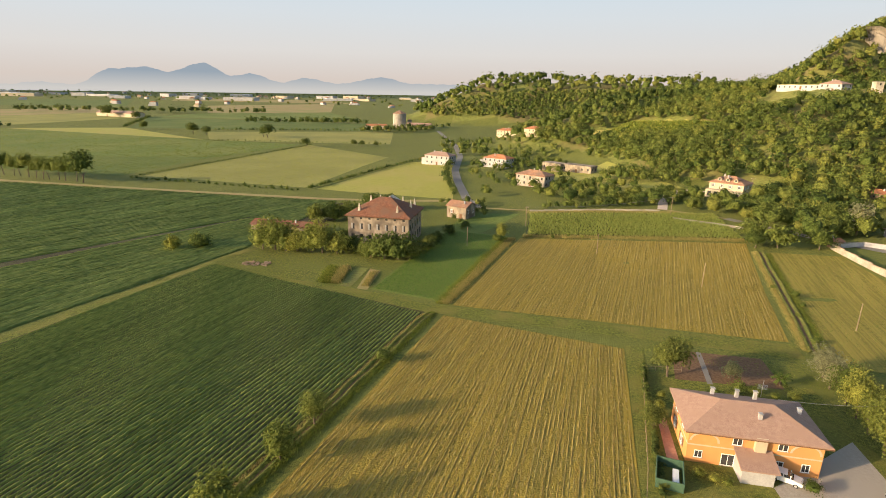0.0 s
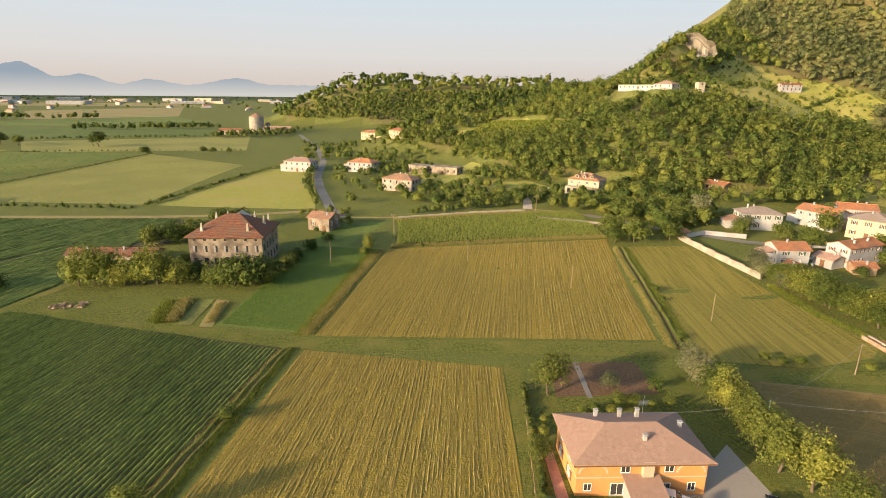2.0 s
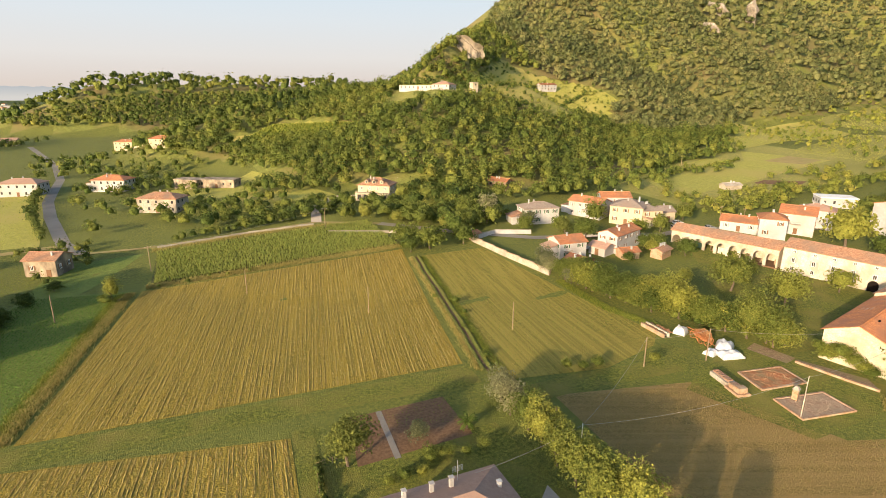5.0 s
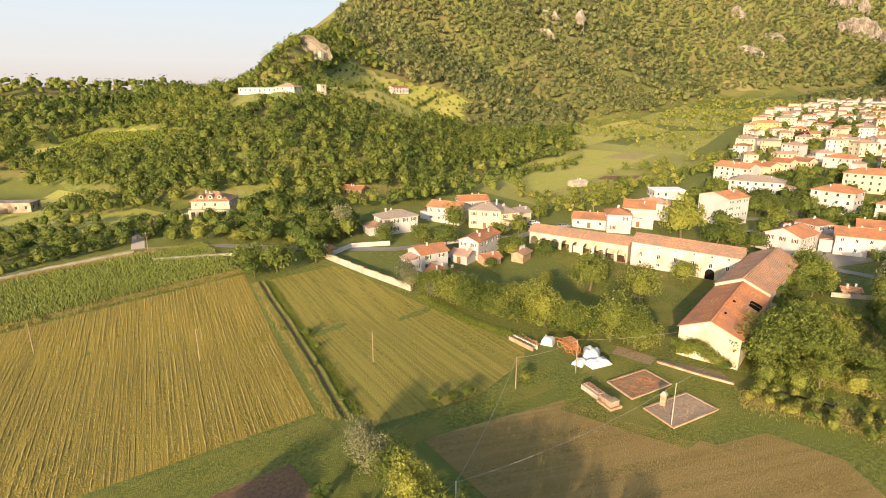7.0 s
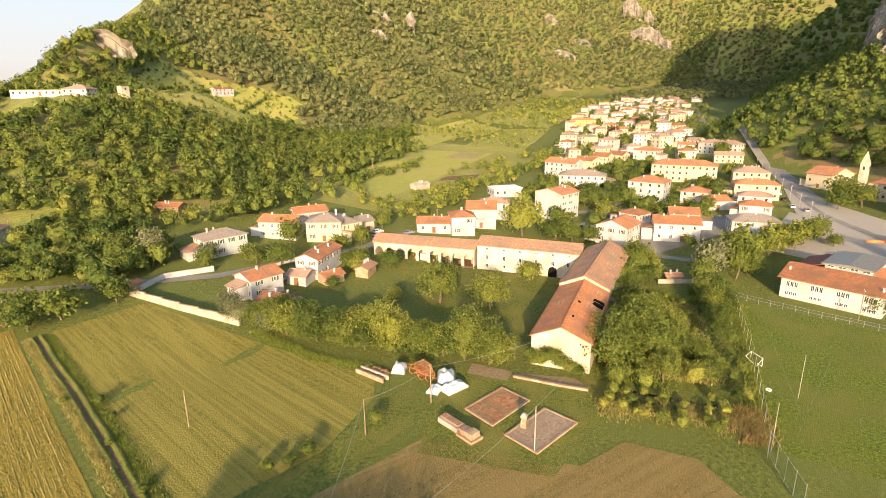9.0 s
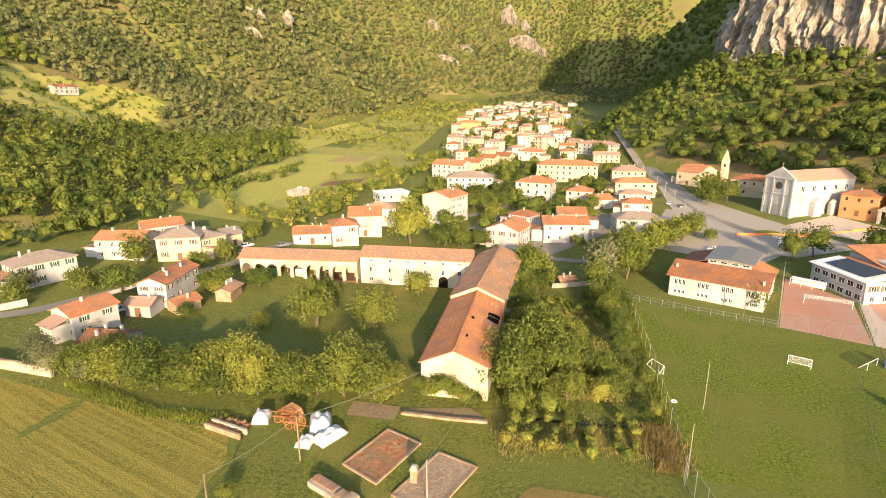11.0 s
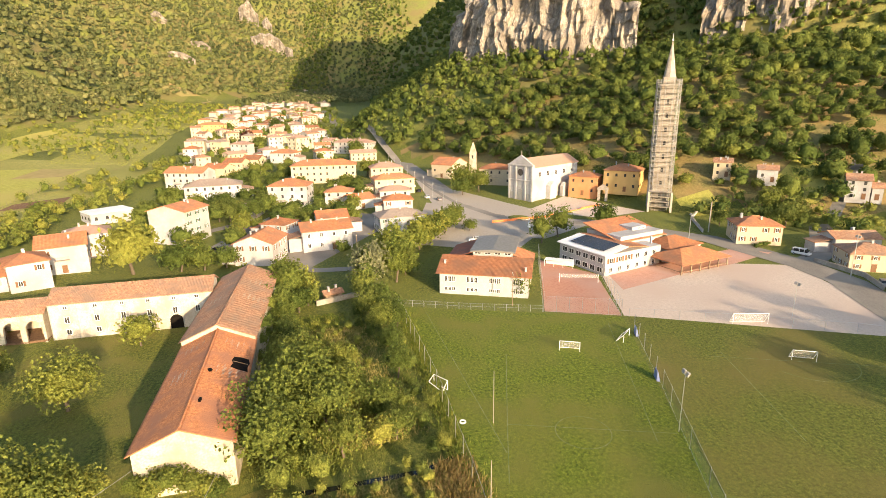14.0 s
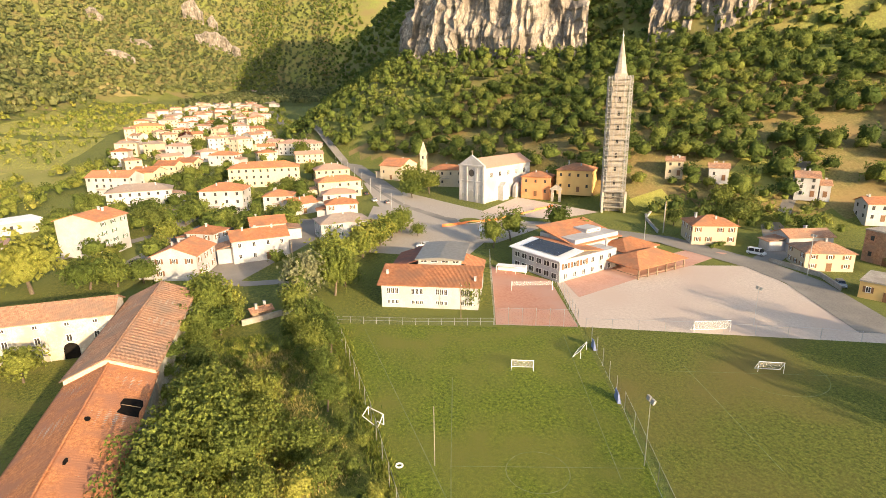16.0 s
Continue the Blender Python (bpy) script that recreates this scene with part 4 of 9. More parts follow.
house(450.9, 114.0, -109, 16.3, 10, 6.5, 2, "hip", "plaster", "tile", "white house with orange roof")
house(487.7, 71.4, -115, 28.8, 10, 8, 3, "hip", "plaster", "tile_pink", "white three-storey apartment block")
house(251.5, 86.8, -99, 11.6, 12.5, 6.5, 2, "gable_front", "plaster", "tile", "white gabled house with a green balcony")
house(273.4, 85.5, -113, 9.1, 8, 6, 2, "hip", "plaster", "tile", "small white house with orange roof")
house(263.1, 69.1, -74, 15.6, 10, 6.5, 2, "gable", "plaster", "tile", "white house with orange roof and terrace")
house(280.8, 68.8, -76, 10.6, 9, 6, 2, "gable", "plaster", "tile", "house with bright red-orange roof")
house(281.3, 44.7, -75, 16.4, 10, 5.5, 2, "hip", "plaster", "tile_grey", "white house with brownish hipped roof")
house(346.8, 46.2, -78, 18.8, 10, 7, 2, "hip", "plaster_cream", "tile", "cream house with orange hipped roof")
house(386.6, 49.6, -82, 17.2, 12, 6, 2, "hip", "plaster_cream", "tile_pink", "cream house with pale hipped roof")
house(303.1, 44.8, -86, 11.4, 8, 6.5, 2, "hip", "plaster", "tile", "white house with orange hipped roof")
house(324.0, 45.7, -86, 13.0, 8, 6, 2, "hip", "plaster", "tile_pink", "white house with faded orange roof")
house(327.4, 69.6, -93, 11.4, 9, 5.5, 2, "hip", "plaster", "tile", "white house with orange roof")
house(318.1, 61.0, -61, 10.4, 9, 4, 1, "gable", "plaster", "tile", "low house with faded red roof")
house(453.4, 64.6, -79, 16.9, 9, 5, 2, "gable", "plaster_cream", "tile_pink", "house with pinkish roof")
house(648.5, 218.3, -76, 26.2, 12, 9, 3, "hip", "plaster_ochre", "tile", "ochre yellow three-storey building")
house(361.0, -7.0, -110, 16.3, 10, 8, 2, "hip", "plaster_cream", "tile", "long cream building behind plane trees")
house(325.0, -40.4, -126, 12.5, 9, 8.4, 2, "hip", "plaster_salmon", "tile", "salmon orange two-storey parish house")
house(317.4, -54.8, -126, 14.6, 12, 9, 2, "hip", "plaster_ochre", "tile", "yellow two-storey parish house")
house(386.2, 14.6, -128, 12.9, 16, 7, 1, "gable", "plaster_cream", "tile", "small old church with tiled roof")
house(251.2, -70.9, -107, 13.2, 11, 6, 2, "hip", "plaster_cream", "tile", "pale yellow two-storey house with orange hipped roof")
house(274.0, -126.5, -127, 7.4, 9, 7, 3, "gable", "plaster", "tile_old", "white house on the hillside with brown roof")
house(270.6, -131.4, -127, 3.3, 7, 4.5, 1, "gable", "plaster", "tile_old", "white annex with balcony")
house(222.1, -84.3, -109, 12.1, 10, 5, 2, "hip", "plaster_cream", "tile_old", "cream house with weathered red roof")
house(237.5, -92.9, -98, 13.5, 8, 4.5, 1, "gable", "plaster", "tile_old", "low house with weathered roof")
house(254.7, -135.7, -112, 6.6, 9, 6, 2, "gable", "plaster", "tile", "white house with orange roof")
house(220.8, -106.6, -172, 8.4, 12, 9, 2, "flat", "tile_old", "stone", "tall brick building with plain walls")
house(199.2, -79.1, -149, 7.0, 10, 4, 1, "flat", "plaster_ochre", "stone", "yellow flat-roofed building with plain walls")
house(305.8, -92.8, -124, 6.7, 7, 6, 2, "gable", "plaster_cream", "tile_old", "old yellow cottage on the slope")
house(295.4, -105.6, -123, 7.1, 7, 5, 1, "gable", "plaster", "tile_old", "ruined cottage on the slope")


# ---- orange two-family house ----
ORANGE_ROOF = mat("flat_brown_roof_tiles", (0.33, 0.205, 0.15), (0.41, 0.265, 0.195), 1.5, 0.9, 0.25, 8, (0.37, 0.235, 0.17), 0.3, grain=0.12)


def orange_house():
    root = thing("house", pose(55.8, 72.3, 0, 0, 0, -5), "orange two-storey house with a pinkish hipped roof", "house")
    w, d, h = 17.6, 10.4, 5.6
    bm = bmesh.new()
    box(bm, -w / 2, -d / 2, -0.5, w / 2, d / 2, h)
    wall = part("wall", bm, M["plaster_orange"], root)
    bm = bmesh.new()
    roof_mesh(bm, w, d, h, "hip", 2.1, 0.75, 0.2)
    part("roof", bm, ORANGE_ROOF, root)
    for y in (-d / 2 - 0.79, d / 2 + 0.79):
        bm = bmesh.new()
        box(bm, -w / 2 - 0.7, y - 0.06, h - 0.36, w / 2 + 0.7, y + 0.06, h - 0.24)
        part("gutter", bm, SHUTTERS[0], root)
    bm = bmesh.new()
    box(bm, -w / 2 - 0.03, -d / 2 - 0.04, 2.85, w / 2 + 0.03, -d / 2 - 0.003, 3.05)
    box(bm, w / 2 + 0.003, -d / 2, 2.85, w / 2 + 0.04, d / 2, 3.05)
    box(bm, -w / 2 - 0.04, -d / 2, 2.85, -w / 2 - 0.003, d / 2, 3.05)
    part("string_course", bm, M["plaster_cream"], root, "cream string course")
    for x in (-6.6, 6.6):
        bm = bmesh.new()
        for i in range(10):
            a0, a1 = math.pi * i / 10, math.pi * (i + 1) / 10
            ring = [(r * math.cos(a), -0.004, r * 0.75 * math.sin(a)) for r, a in ((1.75, a0), (1.75, a1), (2.05, a1), (2.05, a0))]
            solid(bm, ring, [(p[0], -0.06, p[2]) for p in ring])
        part("arch_trim", bm, M["plaster_cream"], root, "cream arch moulding", pose(x, -d / 2, 3.6))
    for x, z, ww, hh in ((-2.3, 4.35, 1.3, 1.3), (3.6, 4.35, 1.3, 1.3), (-3.2, 1.1, 1.8, 1.9), (-7.2, 1.5, 1.1, 1.2), (3.4, 1.3, 1.3, 1.4), (6.9, 1.4, 1.1, 1.3)):
        window(root, x, z, ww, hh, pose(0, -d / 2, 0), -1)
    for y in (-2.5, 2.0):
        for z in (1.5, 4.3):
            window(root, y, z, 1.2, 1.4, pose(-w / 2, 0, 0, 0, 0, -90), 0)
            window(root, y, z, 1.2, 1.4, pose(w / 2, 0, 0, 0, 0, 90), 0)
    bm = bmesh.new()
    box(bm, -0.75, -0.6, 0, 0.75, -0.004, 5.6)
    part("stair_recess", bm, M["plaster_cream"], root, "cream stairwell strip", pose(0.6, -d / 2, 0))
    bm = bmesh.new()
    box(bm, -2.1, -3.4, -0.2, 2.1, 0.02, 2.3)
    porch = part("porch", bm, M["plaster"], root, "white entrance porch", pose(-0.2, -d / 2, 0))
    bm = bmesh.new()
    top = [(-2.5, -3.9, 2.35), (2.5, -3.9, 2.35), (2.5, 0, 3.3), (-2.5, 0, 3.3)]
    solid(bm, top, [(x, y, z + 0.2) for x, y, z in top])
    part("porch_roof", bm, ORANGE_ROOF, porch)
    for x, y, z, hh in ((-3.8, 3.8, 6.5, 1.0), (-0.5, 3.2, 6.7, 1.2), (2.0, 3.0, 6.9, 1.2), (1.0, -2.6, 6.7, 1.0), (7.6, 1.2, 6.4, 0.7)):
        chimney(root, x, y, z, hh)
    bm = bmesh.new()
    for i in range(6):
        tube(bm, (-0.7, 0, 0.9 + i * 0.14), (0.7, 0, 0.9 + i * 0.14), 0.02, 0.02, 4)
    tube(bm, (0, 0, -0.4), (0, 0, 2.4), 0.03, 0.03, 5)
    part("antenna", bm, M["metal"], root, "rooftop television aerial", pose(2.9, 3.2, 7.6))
    return root


orange_house()


# ---- the old villa ----
def old_villa():
    root = thing("villa", pose(-22.8, 180.2, 0, 0, 0, -5), "abandoned square villa with blackened plaster and hipped red roof", "villa")
    w, d, h = 21.5, 17.5, 10.2
    bm = bmesh.new()
    box(bm, -w / 2, -d / 2, -1, w / 2, d / 2, h)
    part("wall", bm, M["dark_wall"], root)
    bm = bmesh.new()
    roof_mesh(bm, w, d, h, "hip", 4.6, 0.9, 0.3)
    part("roof", bm, M["villa_tile"], root)
    bm = bmesh.new()
    box(bm, -w / 2 - 0.25, -d / 2 - 0.25, h - 0.55, w / 2 + 0.25, d / 2 + 0.25, h - 0.003)
    part("cornice", bm, M["dark_wall"], root)
    for i in range(7):
        x = -9 + i * 3
        far_window(root, x, 9.0, 0.8, 0.55, pose(0, -d / 2, 0))
        far_window(root, x, 6.2, 1.1, 2.0, pose(0, -d / 2, 0))
        share("shutter", kept(("villa_shutter",), SHUTTERS[0 if i % 3 else 2], lambda b: box(b, -0.55, -0.09, -1.0, 0.55 if i % 2 else 0.0, -0.064, 1.0)), root, pose(x, -d / 2, 6.2))
        far_window(root, x, 2.4, 1.2, 2.0, pose(0, -d / 2, 0))
    for i in range(5):
        y = -6.8 + i * 3.4
        for side in (pose(w / 2, 0, 0, 0, 0, 90), pose(-w / 2, 0, 0, 0, 0, -90)):
            far_window(root, y, 9.0, 0.8, 0.55, side)
            far_window(root, y, 6.2, 1.1, 2.0, side)
            far_window(root, y, 2.4, 1.2, 2.0, side)
    def obelisk(bm):
        box(bm, -0.45, -0.45, -1.0, 0.45, 0.45, 0.4)
        solid(bm, [(-0.4, -0.4, 0.4), (0.4, -0.4, 0.4), (0.4, 0.4, 0.4), (-0.4, 0.4, 0.4)], [(-0.12, -0.12, 2.7), (0.12, -0.12, 2.7), (0.12, 0.12, 2.7), (-0.12, 0.12, 2.7)])
    for x, y, z in ((-7.2, -6.9, 11.0), (6.3, -6.9, 11.0), (8.6, 2.0, 11.3), (-7.6, 6.5, 11.4), (-4, 6.6, 11.6), (4.5, 6.6, 11.6), (8.8, 6.6, 11.0)):
        share("obelisk_chimney", kept(("obelisk",), M["old_wall"], obelisk), root, pose(x, y, z))
    bm = bmesh.new()
    ring = [(-3.0, 0), (3.0, 0), (3.0, 2.6), (0, 4.3), (-3.0, 2.6)]
    solid(bm, [(x, -1.5, z) for x, z in ring], [(x, 2.5, z) for x, z in ring])
    part("dormer_gable", bm, M["old_wall"], root, "", pose(0, 6.2, 10))
    return root


old_villa()
house(-60.5, 184.5, -6, 27, 7, 2.5, 1, "gable", "dark_wall", "villa_tile", "long low farm building with red tiled roof", rise=1.1, plain=True)


# ---- the big barn, its upper wing, the long house and the arcade ----
def ribbed_roof(name, root, length, half, z, rise, over, material, pitch=0.42, sag=0.03):
    """A tiled gable roof along x from 0 to length, with rounded tile rows down both slopes and an uneven ridge."""
    for s in (-1, 1):
        n = int(length / pitch * 4)
        xs = np.linspace(-over, length + over, n + 1)
        rows = 14
        u = np.linspace(0, 1, rows + 1)
        wave = 0.055 * np.abs(np.sin(xs / pitch * np.pi))
        bend = sag * np.sin(xs * 0.23) * 0.5 + sag * np.sin(xs * 0.61 + 1)
        run = half + over
        vx, vu = np.meshgrid(xs, u, indexing="ij")
        course = 0.035 * (np.arange(rows + 1) % 2)
        vz = z + rise - vu * rise * run / half + wave[:, None] + bend[:, None] * np.sin(vu * 3) + course[None]
        vy = s * vu * run
        top = np.stack([vx, vy, vz], -1).reshape(-1, 3)
        faces = grid_faces(n + 1, rows + 1)
        if s < 0:
            faces = [f[::-1] for f in faces]
        ob = mesh_object(name, top, faces, material, root, True)
        ob.modifiers.new("thickness", "SOLIDIFY").thickness = 0.14
    bm = bmesh.new()
    for i in range(int(length / 0.5)):
        x = i * 0.5
        tube(bm, (x, 0, z + rise + 0.06 + sag * math.sin(x * 0.23) * 0.0), (x + 0.52, 0, z + rise + 0.08), 0.13, 0.16, 6)
    part("ridge_tiles", bm, material, root)


def gable_block(root, length, width, z, rise, wall, x0=0.0, low=-0.5):
    bm = bmesh.new()
    ring = [(-width / 2, low), (width / 2, low), (width / 2, z), (0, z + rise), (-width / 2, z)]
    solid(bm, [(x0, y, zz) for y, zz in ring], [(x0 + length, y, zz) for y, zz in ring])
    return part("wall", bm, M[wall], root)


barn = thing("barn", pose(149.2, 73.9, 0, 0, 0, 8), "long old barn with red tiled roof and a cream gable end", "barn")
gable_block(barn, 30.5, 11.6, 6.6, 2.5, "old_wall")
M["barn_tile"] = mat("red_barn_tiles", (0.43, 0.165, 0.065), (0.64, 0.275, 0.115), 2.2, 0.92, 1.0, 7, (0.40, 0.18, 0.10), 0.3, grain=0.35)
ribbed_roof("roof", barn, 30.5, 5.8, 6.6, 2.5, 0.5, M["barn_tile"])
# flat black painted for the shade inside roof holes and the archway
HOLE = mat("unlit_void", (0.012, 0.01, 0.009), (0.02, 0.017, 0.014), 2, 1.0, 0, spec=0.0)


def ragged(name, root, m, w, h, material, seed):
    """An irregular flat-lying patch with a ragged rim."""
    rnd = random.Random(seed)
    bm = bmesh.new()
    ring = [(w * math.cos(a) * rnd.uniform(0.7, 1.1), h * math.sin(a) * rnd.uniform(0.7, 1.1)) for a in [i * 0.3927 for i in range(16)]]
    solid(bm, [(x, y, 0) for x, y in ring], [(x, y, 0.06) for x, y in ring])
    return part(name, bm, material, root, "", m)


slope = math.degrees(math.atan2(2.5, 5.8))
bm = bmesh.new()
ring = [(-2.0, -1.5), (-0.6, -1.35), (0.9, -1.55), (2.1, -1.3), (2.25, -0.2), (1.9, 1.0), (0.7, 1.2), (-0.4, 0.9), (-1.6, 1.15), (-1.9, 0.1)]
solid(bm, [(x, y, 0) for x, y in ring], [(x, y, 0.06) for x, y in ring])
part("roof_hole", bm, HOLE, barn, "gaping hole in the tiles", pose(19.6, -4.5, 7.24, slope, 0, 0))
ragged("roof_hole", barn, pose(15.6, -1.0, 8.74, slope, 0, 0), 0.55, 0.4, HOLE, 4)
ragged("roof_hole", barn, pose(7.0, -1.1, 8.7, slope, 0, 0), 0.7, 0.25, HOLE, 5)
share("rafter", kept(("rafter",), M["wood"], lambda b: tube(b, (0, -1.3, 0.09), (0, 1.0, 0.09), 0.05, 0.05, 5)), barn, pose(19.9, -4.5, 7.24, slope, 0, 0))

wing = thing("barn", pose(179.3, 78.2, 0, 0, 0, 5), "taller end of the barn with weathered brown roof", "barn")
gable_block(wing, 36.0, 12.2, 7.4, 2.65, "old_wall")
ribbed_roof("roof", wing, 36.0, 6.1, 7.4, 2.65, 0.4, M["tile_old"])
for i in range(5):
    window(wing, 4 + i * 6.5, 4.5, 1.1, 1.4, pose(0, 6.2, 0, 0, 0, 180) @ pose(-36, 0, 0), -1)

M["stained_wall"] = mat("stained_white_plaster", (0.50, 0.45, 0.37), (0.66, 0.62, 0.55), 0.9, 0.92, 0.3, 8, (0.42, 0.36, 0.28), 0.3, grain=0.25)
long_house = thing("farmhouse", pose(199.4, 117.6, 0, 0, 0, -81.5), "long pale two-storey farmhouse with weathered tiled roof", "farmhouse")
gable = gable_block(long_house, 31.0, 9.0, 7.9, 2.0, "stained_wall")
gable.location.y = 4.5


def plain_gable_roof(root, length, width, z, rise, material, y0=0.0, over=0.45):
    bm = bmesh.new()
    roof_mesh(bm, length, width, z, "gable", rise, over)
    return part("roof", bm, material, root, "", pose(length / 2, y0, 0))


plain_gable_roof(long_house, 31.0, 9.0, 7.9, 2.0, M["tile_old"], 4.5)
for x in (3, 8.5, 13.5, 18.5, 23.5, 28):
    window(long_house, x, 6.9, 0.9, 0.8, pose(0, 0, 0), -1)
    window(long_house, x, 4.2, 1.0, 1.5, pose(0, 0, 0), 2 if x < 20 else -1)
    if x not in (23.5,):
        window(long_house, x, 1.6, 1.0, 1.2, pose(0, 0, 0), -1)
bm = bmesh.new()
ring = [(-1.3, 0), (1.3, 0)] + [(1.3 * math.cos(a), 1.9 + 1.3 * math.sin(a)) for a in [math.pi * i / 8 for i in range(9)]]
solid(bm, [(x, -0.05, z) for x, z in ring], [(x, -0.004, z) for x, z in ring])
part("archway", bm, HOLE, long_house, "dark arched doorway", pose(23.5, 0, 0))
for i in range(7):
    share("downpipe", kept(("downpipe",), M["metal"], lambda b: tube(b, (0, -0.2, 7.7), (0, -0.2, 0), 0.06, 0.06, 5)), long_house, pose(min(i * 5, 30.6), 0, 0))


def arcade():
    """A deep open portico of eleven round arches under one tiled roof."""
    root = thing("arcade", pose(191.6, 152.4, 0.6, 0, 0, -78), "long pale arcade of round arches under a tiled roof", "arcade")
    n, bay, h, depth = 9, 3.85, 5.9, 8.0
    length = n * bay
    steps = 10
    for i in range(n):
        bm = bmesh.new()
        x0 = i * bay
        cx, r, spring = x0 + bay / 2, 1.45, 2.7
        arc = [(cx - r * math.cos(math.pi * k / steps), spring + r * 1.12 * math.sin(math.pi * k / steps)) for k in range(steps + 1)]
        for ya, yb in ((0.0, 0.6),):
            box(bm, x0, ya, -1.5, cx - r, yb, h)
            box(bm, cx + r, ya, -1.5, x0 + bay, yb, h)
            for (xa, za), (xb, zb) in zip(arc, arc[1:]):
                solid(bm, [(xa, ya, za), (xb, ya, zb), (xb, yb, zb), (xa, yb, za)], [(xa, ya, h), (xb, ya, h), (xb, yb, h), (xa, yb, h)])
        bmesh.ops.remove_doubles(bm, verts=bm.verts, dist=0.001)
        part("arch", bm, M["old_wall"], root)
    bm = bmesh.new()
    box(bm, 0, depth - 0.5, -1.5, length, depth, h)
    box(bm, 0, 0.6, -1.5, 0.5, depth - 0.5, h)
    box(bm, length - 0.5, 0.6, -1.5, length, depth - 0.5, h)
    part("rear_wall", bm, M["old_wall"], root)
    bm = bmesh.new()
    box(bm, 0, 0, -0.4, length, depth, 0.05)
    part("floor_slab", bm, M["soil"], root)
    plain_gable_roof(root, length, depth, h, 1.9, M["tile_old"], depth / 2)
    rnd = random.Random(5)
    for i in range(n):
        x = i * bay + bay / 2
        if i in (2, 4):
            bm = bmesh.new()
            box(bm, -1.35, 1.2, 0, 1.35, 1.35, 2.7)
            part("board_door", bm, SHUTTERS[1] if i == 2 else M["old_wall"], root, "", pose(x, 0, 0))
        else:
            for k in range(7):
                hh = rnd.uniform(0.5, 2.0)
                bx, by = rnd.uniform(-1.3, 1.0), rnd.uniform(1.5, 4)
                bm = bmesh.new()
                box(bm, bx, by, 0, bx + rnd.uniform(0.3, 0.8), by + 0.6, hh)
                part("stored_timber", bm, M["wood"], root, "", pose(x, 0, 0))
    return root


arcade()


# ---- church, bell tower in scaffolding, old chapel ----
def church():
    z0 = 3.9
    root = thing("church", pose(332.4, -23.6, z0, 0, 0, -53), "large white church with a gabled facade and tiled roof", "church")
    w, d, h = 33.0, 12.5, 14.6
    bm = bmesh.new()
    wall_mesh(bm, w, d, h, "gable", 3.4)
    part("wall", bm, M["plaster"], root)
    bm = bmesh.new()
    roof_mesh(bm, w, d, h, "gable", 3.4, 0.5)
    part("roof", bm, M["tile_pink"], root)
    # facade on the -x end
    bm = bmesh.new()
    ring = [(-d / 2 - 0.6, -1), (d / 2 + 0.6, -1), (d / 2 + 0.6, h + 0.9), (1.5, h + 4.2), (0, h + 5.0), (-1.5, h + 4.2), (-d / 2 - 0.6, h + 0.9)]
    solid(bm, [(-w / 2 - 1.0, y, z) for y, z in ring], [(-w / 2 - 0.003, y, z) for y, z in ring])
    facade = part("facade", bm, M["plaster"], root)
    for y in (-d / 2, -d / 2 + 3.6, d / 2 - 3.6, d / 2):
        bm = bmesh.new()
        box(bm, -w / 2 - 1.25, y - 0.45, 0, -w / 2 - 1.003, y + 0.45, h + 0.4)
        part("pilaster", bm, M["plaster"], facade)
    for y, z0, z1 in ((d / 2 + 0.9, h + 0.4, h + 1.0), (d / 2 + 0.7, 8.6, 9.0)):
        bm = bmesh.new()
        box(bm, -w / 2 - 1.4, -y, z0, -w / 2 - 1.003, y, z1)
        part("cornice", bm, M["plaster"], facade)
    bm = bmesh.new()
    ring = [(1.5 * math.cos(a), 1.5 * math.sin(a)) for a in [i * 0.3927 for i in range(16)]]
    solid(bm, [(-0.06, y, z) for y, z in ring], [(0, y, z) for y, z in ring])
    part("rose_window", bm, M["glass"], facade, "round dark rose window", pose(-w / 2 - 1.004, 0, 12.2))
    for y, hh, ww in ((0, 5.0, 2.6), (-4.6, 3.4, 1.5), (4.6, 3.4, 1.5)):
        bm = bmesh.new()
        ring = [(-ww / 2, 0), (ww / 2, 0)] + [(ww / 2 * math.cos(a), hh - ww / 2 + ww / 2 * math.sin(a)) for a in [math.pi * i / 8 for i in range(9)]]
        solid(bm, [(-0.08, y, z) for y, z in ring], [(0, y, z) for y, z in ring])
        part("portal", bm, SHUTTERS[2], facade, "arched church door", pose(-w / 2 - 1.004, y, 0))
    bm = bmesh.new()
    tube(bm, (0, 0, 0), (0, 0, 2.2), 0.12, 0.1, 6)
    box(bm, -0.1, -0.6, 1.3, 0.1, 0.6, 1.5)
    part("gable_cross", bm, M["stone"], facade, "stone cross", pose(-w / 2 - 0.5, 0, h + 4.9))
    # lower side aisle and porch
    bm = bmesh.new()
    ring = [(-2.2, -1), (2.2, -1), (2.2, 6.0), (0, 7.6), (-2.2, 6.0)]
    solid(bm, [(x - 5.0, -d / 2 - 2.6, z) for x, z in ring], [(x - 5.0, -d / 2 - 0.003, z) for x, z in ring])
    part("side_chapel", bm, M["plaster"], root)
    bm = bmesh.new()
    ring = [(-2, -0.5), (2, -0.5), (2, 5.0), (0, 6.6), (-2, 5.0)]
    solid(bm, [(x, -d / 2 - 4.6, z) for x, z in ring], [(x, -d / 2 - 3.003, z) for x, z in ring])
    part("side_porch", bm, M["plaster"], root, "", pose(3.5, 1.6, 0))
    bm = bmesh.new()
    box(bm, 8.5, -d / 2 - 4.6, -1, 15.5, -d / 2 - 0.003, 7.0)
    part("sacristy", bm, M["plaster"], root)
    for x in (-12, -6, 0, 6, 12):
        window(root, x, 11.2, 1.8, 2.2, pose(0, -d / 2, 0), -1)


church()


